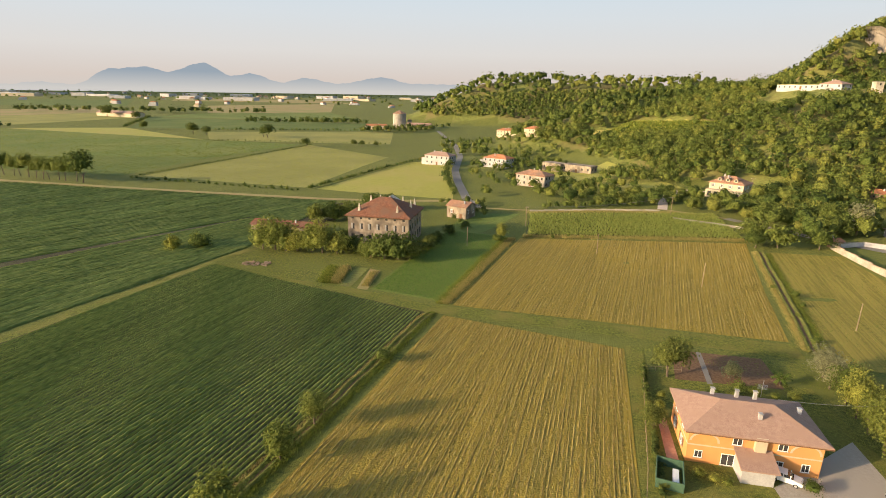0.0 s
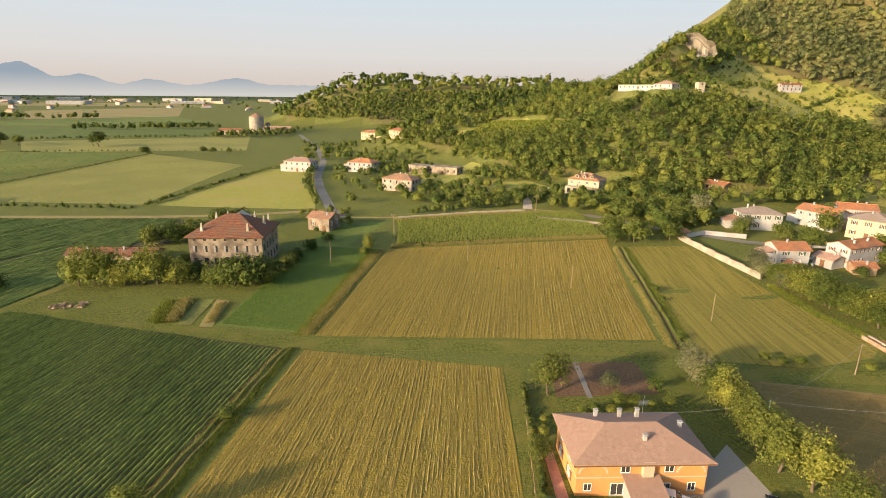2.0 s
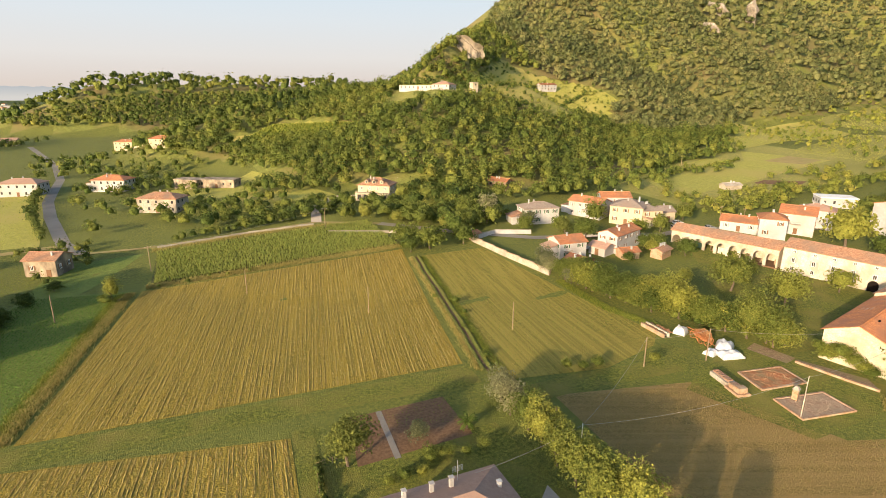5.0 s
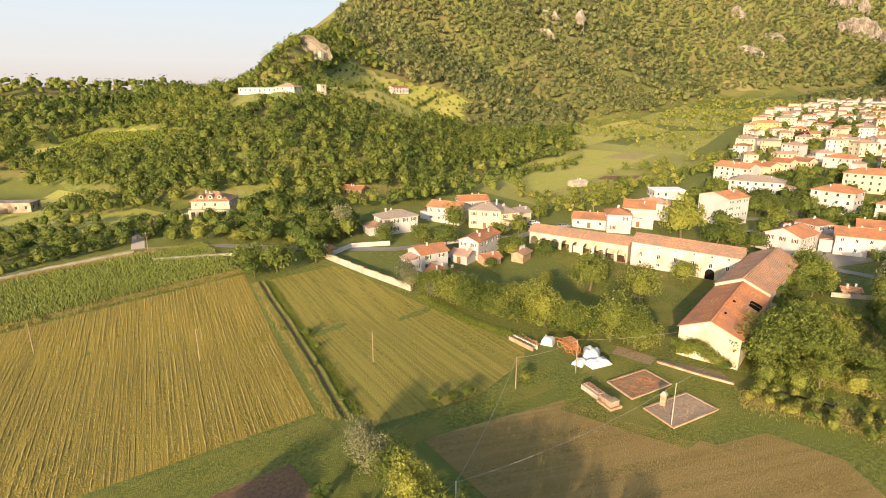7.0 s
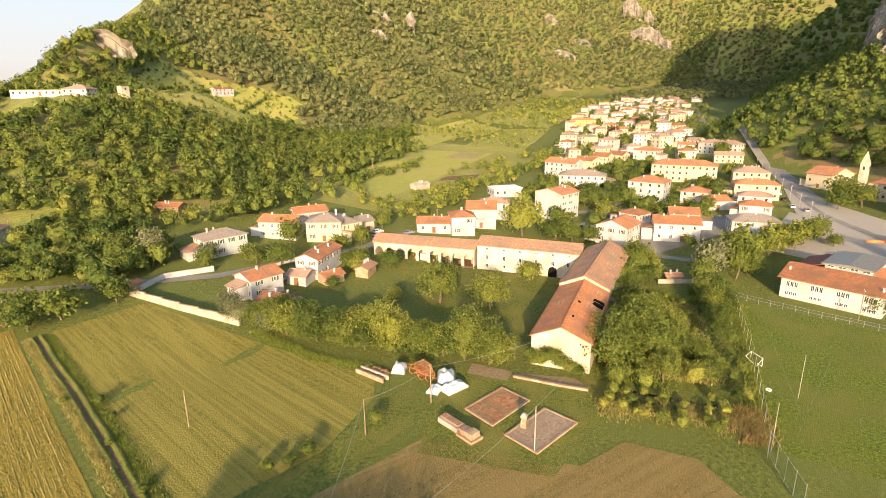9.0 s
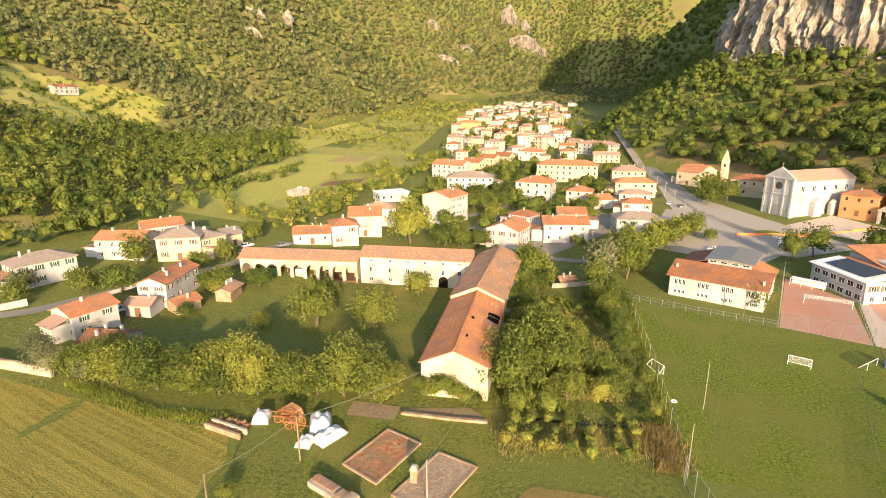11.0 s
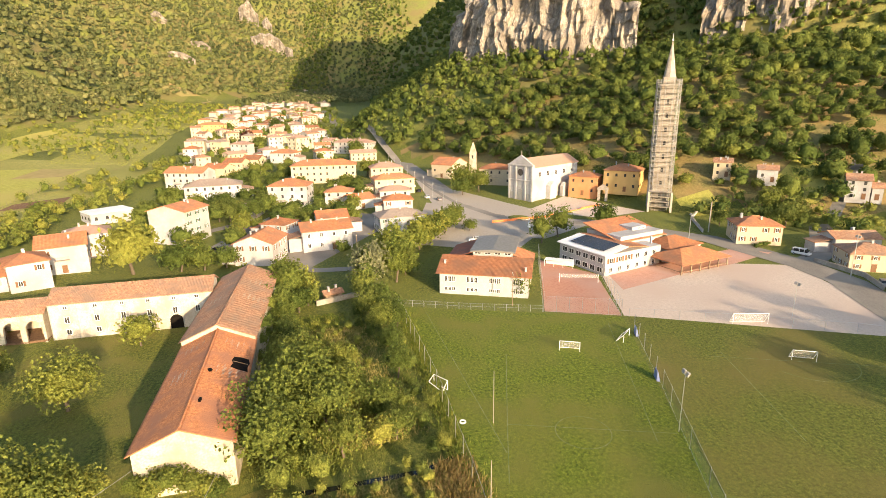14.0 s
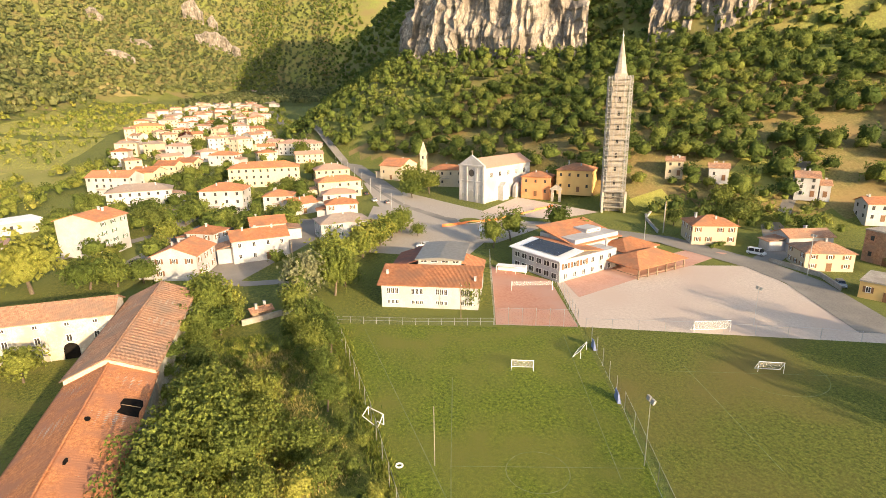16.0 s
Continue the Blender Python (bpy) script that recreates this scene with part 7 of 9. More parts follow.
hedge_line([(134, 141), (136, 120), (141, 100), (147, 86)], 2.4, 1.2, 2.0, "leaf", "undergrowth below the hedgerow trees", 4)
hedge_line([(41.5, 60), (44.2, 78), (46.2, 92), (47.0, 97)], 0.9, 0.55, 0.8, "leaf_dark", "dark clipped hedge round a garden", 4)
hedge_line([(243, -66), (247, -78)], 1.4, 0.8, 1.0, "leaf", "clipped hedge in front of a yellow house", 4)

# hedges and bushes on the hillside terraces
hedge_line([(272, 380), (330, 415), (425, 452)], 3.4, 1.4, 2.6, "leaf", "hedge on a hillside terrace")
hedge_line([(290, 415), (340, 450), (395, 478)], 4.0, 1.4, 2.4, "leaf_yellow", "hedge on a hillside terrace")
brush([(250, 362), (282, 436), (362, 508), (440, 462), (446, 430), (300, 338)], 7, 0.8, 2.4, "leaf", "scattered bushes on a hillside meadow", 1, -0.35)
brush([(150, 326), (176, 352), (165, 400), (150, 410), (135, 360)], 6, 2.0, 4.0, "leaf", "trees at the edge of the vineyard", 0, -0.3)


# ---- crops, stubble and tall grass ----
def blades(name, pos, width, height, material, label, lean=0.35, droop=0.25, tints=None, category="plants"):
    """Upright leaf pieces at the given places, all one mesh."""
    n = len(pos)
    a = RNG.uniform(0, 6.283, n)
    w = width * RNG.uniform(0.6, 1.3, n)
    h = height * RNG.uniform(0.6, 1.25, n)
    side = np.stack([np.cos(a), np.sin(a), 0 * a], 1) * w[:, None] / 2
    tip = np.stack([RNG.normal(0, lean, n), RNG.normal(0, lean, n), np.ones(n)], 1) * h[:, None]
    quad = np.stack([pos - side * 0.5, pos + side * 0.5, pos + side + tip, pos - side * 0.6 + tip * (1 - droop)], 1).reshape(-1, 3)
    t = np.repeat(RNG.uniform(0.1, 0.9, n) if tints is None else tints, 4)
    me = mesh_from(name, quad, np.arange(n * 4).reshape(-1, 4), np.zeros((0, 3), int), material, t)
    return tagged(new(name, me), label, category, "", "stuff")


def row_points(a, b, c, d, spacing, step, jitter, skip=0.0):
    """Points along rows that run from side ab to side dc of a four-cornered field."""
    a, b, c, d = (np.array(p, float) for p in (a, b, c, d))
    rows = int(max(np.linalg.norm(b - a), np.linalg.norm(c - d)) / spacing)
    out = []
    for i in range(rows):
        f = (i + 0.5) / rows
        p, q = a + f * (b - a), d + f * (c - d)
        n = int(np.linalg.norm(q - p) / step)
        u = (np.arange(n) + RNG.uniform(0, 1, n)) / n
        if skip:
            u = u[np.sin(u * 9 + i * 1.7) + 0.7 * np.sin(u * 31 + i * 2.9) + RNG.normal(0, 0.4, n) > skip]
        xy = p + u[:, None] * (q - p) + RNG.normal(0, jitter, (len(u), 2))
        out.append(xy)
    xy = np.concatenate(out)
    return np.c_[xy, terrain(xy[:, 0], xy[:, 1]) + 0.04]


M["maize"] = mat("maize_leaves", (0.172, 0.205, 0.046), (0.24, 0.27, 0.064), 0.8, 0.75, 0, per="tint", spec=0.2)
M["straw"] = mat("dry_straw", (0.28, 0.212, 0.062), (0.38, 0.285, 0.09), 1.5, 0.9, 0, per="tint", spec=0.1)
M["tall_grass"] = mat("tall_dry_grass", (0.24, 0.215, 0.065), (0.34, 0.285, 0.10), 1.0, 0.9, 0, per="tint", spec=0.1)
M["green_grass"] = mat("tall_green_grass", (0.12, 0.15, 0.025), (0.19, 0.21, 0.04), 1.0, 0.9, 0, per="tint", spec=0.1)
M["brown_hay"] = mat("browned_grass", (0.20, 0.15, 0.05), (0.29, 0.215, 0.08), 0.6, 0.9, 0, per="tint", spec=0.1)
M["green_crop"] = mat("bright_green_crop", (0.075, 0.14, 0.02), (0.12, 0.20, 0.035), 1.0, 0.9, 0, per="tint", spec=0.1)
for key in ("green_crop", "maize", "straw", "tall_grass", "green_grass", "brown_hay"):
    leafy(M[key], 0.3)


def crop_ridges(name, a, b, c, d, spacing, width, height, material, label, step=0.8, patchy=0.0, name_kind="crop"):
    """Leafy rows as low uneven ridges that run from side ab to side dc of a four-cornered field."""
    a, b, c, d = (np.array(q, float) for q in (a, b, c, d))
    rows = int(max(np.linalg.norm(b - a), np.linalg.norm(c - d)) / spacing)
    V, F, base = [], [], 0
    for i in range(rows):
        f = (i + 0.5) / rows
        p, q = a + f * (b - a), d + f * (c - d)
        ln = np.linalg.norm(q - p)
        n = max(2, int(ln / step))
        w = (q - p) / ln
        s = np.array([-w[1], w[0]])
        mid = p + (np.arange(n + 1) / n)[:, None] * (q - p)
        z = terrain(mid[:, 0], mid[:, 1])
        size = RNG.uniform(0.7, 1.3, n + 1) * (1 + 0.25 * np.sin(mid[:, 1] * 0.13 + i * 0.21))
        if patchy:
            u = np.arange(n + 1) / n
            size = size * np.clip(0.75 + patchy * (np.sin(u * 11 + i * 1.9) * 0.5 + np.sin(u * 37 + i * 0.7) * 0.35 + RNG.normal(0, 0.35, n + 1)), 0.05, 1.5)
        prof = []
        for o, h in ((-0.5, 0.0), (-0.28, 0.75), (0.0, 1.0), (0.28, 0.75), (0.5, 0.0)):
            xy = mid + s * (o * width * RNG.uniform(0.6, 1.35, n + 1) + RNG.normal(0, 0.04, n + 1))[:, None]
            prof.append(np.c_[xy, z + 0.03 + h * height * size])
        V.append(np.stack(prof, 1).reshape(-1, 3))
        F.append(np.array(grid_faces(n + 1, 5)) + base)
        base += (n + 1) * 5
    v = np.concatenate(V)
    me = mesh_from(name, v, np.concatenate(F), np.zeros((0, 3), int), material, RNG.uniform(0.2, 0.8, len(v)))
    return tagged(new(name, me), label, name_kind, "", "stuff")


def strands(name, pts, way, length, width, material, label, rise=0.06):
    """Cut stalks lying along a direction, thin and nearly flat, as one mesh."""
    n = len(pts)
    ang = math.atan2(way[1], way[0]) + RNG.normal(0, 0.22, n)
    ln = length * RNG.uniform(0.5, 1.5, n)
    along = np.stack([np.cos(ang) * ln / 2, np.sin(ang) * ln / 2, RNG.normal(0, rise, n)], 1)
    side = np.stack([-np.sin(ang), np.cos(ang), RNG.normal(0, 0.5, n)], 1) * (width * RNG.uniform(0.6, 1.5, n) / 2)[:, None]
    mid = pts + np.stack([0 * ang, 0 * ang, RNG.uniform(0.03, 0.03 + 2 * rise, n)], 1)
    quad = np.stack([mid - along - side * 0.4, mid - side, mid + along + side * 0.4, mid + side], 1).reshape(-1, 3)
    me = mesh_from(name, quad, np.arange(n * 4).reshape(-1, 4), np.zeros((0, 3), int), material, np.repeat(RNG.uniform(0.1, 0.9, n), 4))
    return tagged(new(name, me), label, "hay", "", "stuff")


near = ((-98, 27), (-23, 27), (0, 115.5), (-67.5, 142.5))
crop_ridges("maize_crop", *near, 0.95, 0.50, 0.30, M["maize"], "young maize plants in straight rows")
pts = row_points(*near, 0.95, 0.34, 0.05)
blades("maize_crop", pts + (0, 0, 0.12), 0.16, 0.34, M["maize"], "upper leaves of young maize rows", 0.5)
crop_ridges("maize_crop", (-176, 40), (-104, 40), (-66, 160), (-60, 240), 1.6, 1.1, 0.5, M["maize"], "green crop rows beyond the path", 1.4)
crop_ridges("maize_crop", (-300, 150), (-176, 60), (-60, 240), (-300, 258), 2.4, 1.7, 0.5, M["maize"], "green crop rows on the plain", 2.4)
pts = row_points((28, 194), (30, 225), (104, 225), (103, 192), 0.95, 0.4, 0.06)
pts = np.repeat(pts, 4, 0) + RNG.normal(0, 0.14, (len(pts) * 4, 3)) * (1, 1, 0)
blades("maize_crop", pts, 0.22, 0.95, M["maize"], "tall maize below the hillside lane", 0.3)
pts = row_points((-15.2, 130), (4.6, 124), (22, 189), (-2.5, 195.5), 0.8, 0.3, 0.1)
pts = np.repeat(pts, 2, 0)
blades("low_crop", pts + RNG.normal(0, 0.12, pts.shape) * (1, 1, 0), 0.26, 0.2, M["green_crop"], "bright green low crop in rows", 0.6)
# vineyard terraces on the hill
pts = row_points((84, 456), (120, 469), (158, 372), (141, 358), 2.4, 0.7, 0.15)
pts = np.repeat(pts, 3, 0)
blades("vine_rows", pts + RNG.normal(0, 0.25, pts.shape) * (1, 1, 0.2), 1.1, 1.9, M["green_grass"], "yellow-green vineyard rows on the hill", 0.3)
# windrows of cut hay
for k, (quad, spacing, step) in enumerate(((((5.5, 114.5), (44.5, 103), (35.5, 41), (-13, 41)), 1.15, 0.075), (((25, 188.5), (101.5, 186.5), (81, 112.5), (7.5, 122)), 1.25, 0.12), (((104.5, 177), (126, 175), (127.5, 106), (86, 104)), 2.2, 0.30), (((90, 93), (116, 84), (127, 37), (83, 37)), 1.8, 0.16))):
    way = np.array(quad[3], float) - np.array(quad[0], float)
    if k == 3:
        pts = np.concatenate([row_points(*quad, 0.45, 0.16, 0.14), row_points((119.5, 62.5), (131, 57), (132, 47.5), (124.5, 39), 0.45, 0.16, 0.14)])
        blades("hay_stubble", pts, 0.07, 0.24, M["brown_hay"], "standing browned grass of a hay field", 0.6)
        continue
    if k < 2:
        crop_ridges("hay_windrow", *quad, spacing * 0.62, 0.3, 0.06, M["straw"], "low uneven rows of dry cut hay", 0.6, 1.5, "hay")
    pts = row_points(*quad, spacing, step * 1.6, 0.15, -0.3)
    strands("hay_windrow", pts, way, 0.75 if k < 2 else 0.45, 0.06, M["straw"], "thin windrows of dry cut hay", 0.05)
    pts = row_points(*quad, 0.8, 0.5, 0.3)
    strands("hay_stubble", pts, way, 0.55, 0.07, M["green_grass" if k == 2 else "tall_grass"], "short stubble and regrowing grass", 0.10)


def strip(name, line, half, n, width, height, key, label):
    """Tufts scattered along a line."""
    line = [np.array(p, float) for p in line]
    lens = [np.linalg.norm(b - a) for a, b in zip(line, line[1:])]
    out = []
    for (a, b), ln in zip(zip(line, line[1:]), lens):
        k = int(n * ln / sum(lens))
        u = RNG.uniform(0, 1, k)
        w = (b - a) / ln
        out.append(a + u[:, None] * (b - a) + np.array([-w[1], w[0]]) * RNG.normal(0, half, k)[:, None])
    xy = np.concatenate(out)
    xy = np.repeat(xy, 2, 0) + RNG.normal(0, 0.16, (len(xy) * 2, 2))
    return blades(name, np.c_[xy, terrain(xy[:, 0], xy[:, 1])], width * 0.5, height * 0.85, M[key], label, 0.45)


strip("tall_grass", [(-14, 50), (-8, 72), (3, 116)], 0.55, 4200, 0.19, 0.56, "green_grass", "tall grass on a ditch bank")
strip("tall_grass", [(-16.5, 50), (-10.5, 72), (0.8, 115)], 0.385, 3639, 0.19, 0.37, "tall_grass", "dry grass and earth beside a ditch")
strip("tall_grass", [(5, 122), (14, 157), (22, 188)], 0.77, 4760, 0.22, 0.74, "tall_grass", "tall dry grass along a field edge")
strip("tall_grass", [(3.5, 122), (12, 157), (20, 188)], 0.66, 3639, 0.22, 0.62, "green_grass", "tall green grass along a field edge")
strip("tall_grass", [(83, 108), (92, 140), (101, 178)], 0.495, 3639, 0.19, 0.62, "tall_grass", "dry reeds along a ditch")
strip("tall_grass", [(86.5, 106), (95.5, 139), (104.5, 177)], 0.55, 3639, 0.19, 0.50, "green_grass", "grass along a ditch")
strip("tall_grass", [(26, 191.5), (60, 191), (103, 190)], 0.99, 5880, 0.28, 0.74, "tall_grass", "tall dry grass below the maize")
strip("tall_grass", [(28, 228), (60, 229), (86, 227), (104, 220)], 1.32, 4200, 0.28, 0.62, "tall_grass", "dry grass on a bank")
strip("tall_grass", [(139, 64), (144, 55), (146, 42)], 2.0, 4200, 0.2, 0.55, "tall_grass", "tall dry weeds on a bank")
strip("tall_grass", [(151, 41), (145, 40), (140, 39)], 1.3, 1500, 0.3, 1.1, "brown_hay", "reddish dry weeds at the pitch corner")
strip("tall_grass", [(156, 50), (176, 56), (198, 60)], 3.4, 6500, 0.28, 0.6, "tall_grass", "dry weeds in a thicket clearing")
strip("tall_grass", [(150, 60), (176, 60), (206, 64)], 4.0, 6000, 0.28, 0.55, "green_grass", "rank weeds in the thicket")
strip("tall_grass", [(-27.5, 146), (-26.5, 132)], 0.7, 900, 0.4, 1.2, "tall_grass", "dry grass clump near the villa")
strip("tall_grass", [(-18, 143), (-17.5, 131)], 0.5, 500, 0.35, 0.8, "tall_grass", "dry grass clump near the villa")
strip("tall_grass", [(-31, 145), (-29.5, 132)], 0.8, 900, 0.4, 1.3, "green_grass", "green weeds near the villa")
strip("tall_grass", [(131, 141), (128.5, 120), (131, 106)], 0.7, 2200, 0.4, 0.7, "green_grass", "grass below the hedgerow")
strip("tall_grass", [(206, 46), (170, 41.5), (140, 38)], 0.8, 2600, 0.35, 0.8, "green_grass", "weeds along the pitch fence")
strip("tall_grass", [(140, 36), (196, 43)], 12, 9000, 0.3, 0.10, "green_grass", "uneven turf of the pitch")


def ditch(line, width, label):
    """A ditch between two low grassy banks with a dark wet bed."""
    line = [np.array(p, float) for p in line]
    prof = [(-width, 0.02), (-width * 0.62, 0.42), (-width * 0.4, 0.35), (-width * 0.18, 0.04), (width * 0.18, 0.04), (width * 0.4, 0.35), (width * 0.62, 0.42), (width, 0.02)]
    V, n = [], 0
    for a, b in zip(line, line[1:]):
        k = int(np.linalg.norm(b - a) / 2)
        for i in range(k + (1 if b is line[-1] else 0)):
            p = a + (b - a) * i / k
            w = (b - a) / np.linalg.norm(b - a)
            s = np.array([-w[1], w[0]])
            wob = 0.12 * math.sin(n * 0.5) + 0.08 * math.sin(n * 1.3)
            for o, h in prof:
                q = p + s * (o + wob)
                V.append((q[0], q[1], float(terrain(q[0], q[1])) + h * (1 + 0.25 * math.sin(n * 1.3 + o)) + 0.08))
            n += 1
    faces = grid_faces(n, len(prof))
    ob = mesh_object("ditch", V, faces, M["verge"], None, True)
    ob.data.materials.append(M["soil"])
    ob.data.materials.append(M["verge"])
    for i, f in enumerate(ob.data.polygons):
        f.material_index = (0, 0, 2, 1, 2, 0, 0)[i % 7]
    return tagged(ob, label, "ditch", "", "structure")


ditch([(84.5, 107), (93.8, 140), (102.8, 178)], 1.5, "narrow shaded ditch between hay fields")
ditch([(-15, 50), (-9.5, 72), (2, 115.5)], 1.2, "narrow ditch beside the maize field")


def tufts(corners, n, width, height, key, label):
    """Grass tufts scattered over a four-cornered piece of land."""
    a, b, c, d = (np.array(q, float) for q in corners)
    u, v = RNG.uniform(0, 1, (n, 1)), RNG.uniform(0, 1, (n, 1))
    xy = a * (1 - u) * (1 - v) + b * u * (1 - v) + c * u * v + d * (1 - u) * v
    return blades("grass_tufts", np.c_[xy, terrain(xy[:, 0], xy[:, 1]) + 0.02], width, height, M[key], label, 0.9, tints=RNG.uniform(0.3, 0.6, n), category="grass")


M["turf"] = mat("short_turf", (0.13, 0.155, 0.024), (0.20, 0.215, 0.04), 0.8, 0.9, 0, per="tint", spec=0.1)
M["sun_grass"] = mat("sunlit_meadow_grass", (0.24, 0.25, 0.042), (0.33, 0.315, 0.065), 0.8, 0.9, 0, per="tint", spec=0.1)
for key in ("turf", "sun_grass"):
    leafy(M[key], 0.3)
for corners, n, width, height, key, label in (
        (((-69, 147), (4, 120), (3, 115.5), (-69, 142.5)), 5000, 0.3, 0.25, "turf", "rough grass between fields"),
        (((3, 121), (82, 110.5), (81, 104), (3, 116)), 7000, 0.3, 0.25, "turf", "rough grass between fields"),
        (((38, 40), (38, 100), (50, 105), (47, 95)), 2500, 0.25, 0.2, "turf", "rough grass beside the hedge"),
        (((82, 104), (130, 104), (142, 66), (118, 84)), 9000, 0.28, 0.22, "turf", "grass round the old foundations"),
        (((116, 86), (128, 37), (140, 40), (142, 66)), 7000, 0.28, 0.22, "turf", "grass round the old foundations"),
        (((48, 104), (86, 106), (92, 95), (78, 92)), 4000, 0.28, 0.25, "turf", "rough grass behind the orange house"),
        (((148, 84), (136, 142), (190, 160), (198, 90)), 12000, 0.35, 0.25, "turf", "grass of the farm courtyard"),
        (((-66, 146), (-10, 124), (14, 195), (-60, 165)), 9000, 0.4, 0.35, "turf", "rough grass in front of the old villa"),
        (((-60, 166), (10, 195), (10, 245), (-60, 240)), 7000, 0.5, 0.4, "turf", "rough grass round the old villa"),
        (((140, 36), (207, 45), (196, -2), (141, 9.5)), 12000, 0.25, 0.10, "turf", "uneven pitch turf"),
        (((141, 8), (195, -4), (178, -60), (122, -57)), 9000, 0.28, 0.10, "turf", "uneven pitch turf"),
        (((200, 48), (240, 60), (250, 20), (203, 16)), 5000, 0.4, 0.25, "turf", "grass round the school"),
        (((400, 268), (622, 302), (700, 380), (482, 385)), 14000, 1.3, 0.8, "sun_grass", "grass and vines on valley terraces"),
        (((440, 204), (640, 252), (620, 300), (432, 250)), 8000, 1.2, 0.7, "sun_grass", "grass of the valley orchards"),
        (((640, 256), (980, 300), (960, 436), (705, 380)), 14000, 2.2, 1.2, "sun_grass", "grass of the upper valley"),
        (((46, 262), (30, 330), (86, 372), (108, 276)), 7000, 0.8, 0.4, "sun_grass", "grass of a sloping meadow"),
        (((-80, 270), (-48, 382), (-18, 385), (-6, 252)), 8000, 0.9, 0.4, "sun_grass", "grass of a sunlit meadow"),
        (((-162, 486), (-72, 412), (-87, 272), (-192, 290)), 9000, 1.3, 0.45, "sun_grass", "thin crop on the plain"),
        (((-563, 570), (-172, 487), (-195, 383), (-345, 351)), 12000, 2.0, 0.6, "turf", "green crop on the plain"),
        (((-350, 349), (-198, 381), (-204, 288), (-291, 296)), 7000, 1.3, 0.5, "turf", "green crop on the plain"),
        (((258, 362), (430, 440), (436, 460), (300, 450)), 8000, 1.2, 0.6, "turf", "grass of a hillside terrace"),
        (((300, -60), (420, -20), (440, -90), (330, -160)), 9000, 1.0, 0.6, "tall_grass", "dry grass on the slope")):
    tufts(corners, int(n * 0.5), width * 0.62, height * 0.5, key, label)


# ---- poles, wires, lamps ----
def pole(x, y, h, r=0.13, material="wood", label="grey wooden utility pole in a field", arm=False, name="utility_pole", top=None):
    z = float(terrain(x, y))
    root = thing(name, pose(x, y, z), label, "pole", "poles")
    bm = bmesh.new()
    tube(bm, (0, 0, -0.6), (0, 0, h), r, r * 0.7, 8)
    part("shaft", bm, M[material], root)
    if arm:
        bm = bmesh.new()
        box(bm, -0.9, -0.05, h - 0.5, 0.9, 0.05, h - 0.38)
        part("crossarm", bm, M["wood"], root)
        for i in (-0.8, 0, 0.8):
            share("insulator", kept(("insulator",), M["white"], lambda b: tube(b, (0, 0, 0), (0, 0, 0.22), 0.06, 0.04, 6)), root, pose(i, 0, h - 0.38))
    if top == "lamp":
        bm = bmesh.new()
        box(bm, -0.7, -0.08, h - 0.1, 0.7, 0.08, h + 0.02)
        part("lamp_bar", bm, M["metal"], root)
        for i in (-0.5, 0.5):
            share("floodlight", kept(("floodlight",), SHUTTERS[2], lambda b: solid(b, [(-0.28, -0.1, 0), (0.28, -0.1, 0), (0.28, 0.15, 0), (-0.28, 0.15, 0)], [(-0.34, -0.3, 0.5), (0.34, -0.3, 0.5), (0.34, 0.0, 0.55), (-0.34, 0.0, 0.55)])), root, pose(i, 0, h))
    return Vector((x, y, z + h - 0.2))


def wire(a, b, sag=1.0, r=0.022):
    """A hanging line between two points."""
    a, b = Vector(a), Vector(b)
    pts = [a.lerp(b, i / 14) - Vector((0, 0, sag * 4 * (i / 14) * (1 - i / 14))) for i in range(15)]
    cu = bpy.data.curves.new("wire", "CURVE")
    cu.dimensions, cu.bevel_depth, cu.bevel_resolution = "3D", r, 1
    sp = cu.splines.new("POLY")
    sp.points.add(len(pts) - 1)
    for p, q in zip(sp.points, pts):
        p.co = (*q, 1)
    cu.materials.append(SHUTTERS[2])
    return tagged(new("overhead_wire", cu), "thin grey overhead line between poles", "wire", "overhead wires")


pa, pb, pc = pole(49.8, 172.8, 7.0), pole(74.2, 145.5, 7.0), pole(100.0, 120.7, 6.8)
px, ph, pp = pole(112.7, 93.7, 6.6), pole(126.1, 89.6, 7.2), pole(122.0, 68.6, 8.0, 0.10, "stone", "pale concrete pole beside old foundations")
pg, pk = pole(6.7, 174.4, 7.0), pole(27.5, 206, 8.0, 0.15, "wood", "wooden utility pole at a field edge", True)
pv, pw = pole(86.5, 222.5, 8.0, 0.15, "wood", "wooden utility pole by the lane", True), pole(82.9, 85.2, 4.5)
po = pole(81.9, 78.2, 6.0, 0.1, "white", "slim white pole beside the drive")
for a, b, s in ((px, po, 1.2), (ph, px, 0.6), (pp, po, 1.5), (ph, Vector((148, 76, 7.0)), 0.6), (pp, Vector((150, 68, 7.0)), 0.7), (pk, pv, 1.4), (po, Vector((62, 76, 6.5)), 0.5)):
    wire(a, b, s)
pole(154.0, 7.3, 9.2, 0.07, "metal", "white floodlight mast beside the pitch", top="lamp", name="floodlight_mast")
pole(159.3, 33.5, 8.6, 0.055, "stone", "thin white mast beside the pitch", name="floodlight_mast")
pole(139.6, 37.6, 8.5, 0.055, "stone", "thin white mast beside the pitch", name="floodlight_mast")
pole(189.8, -37.7, 8.0, 0.06, "metal", "tall lamp mast behind the goal", top="lamp", name="floodlight_mast")
pole(206, 20, 8.2, 0.1, "wood", "wooden utility pole by the school", True)
pole(246, 58, 8.5, 0.12, "wood", "wooden utility pole in the village", True)
pole(305, 66, 8.5, 0.12, "wood", "wooden utility pole in the village", True)
pole(262, -62, 10.5, 0.16, "metal", "thick leaning metal pole by the road")
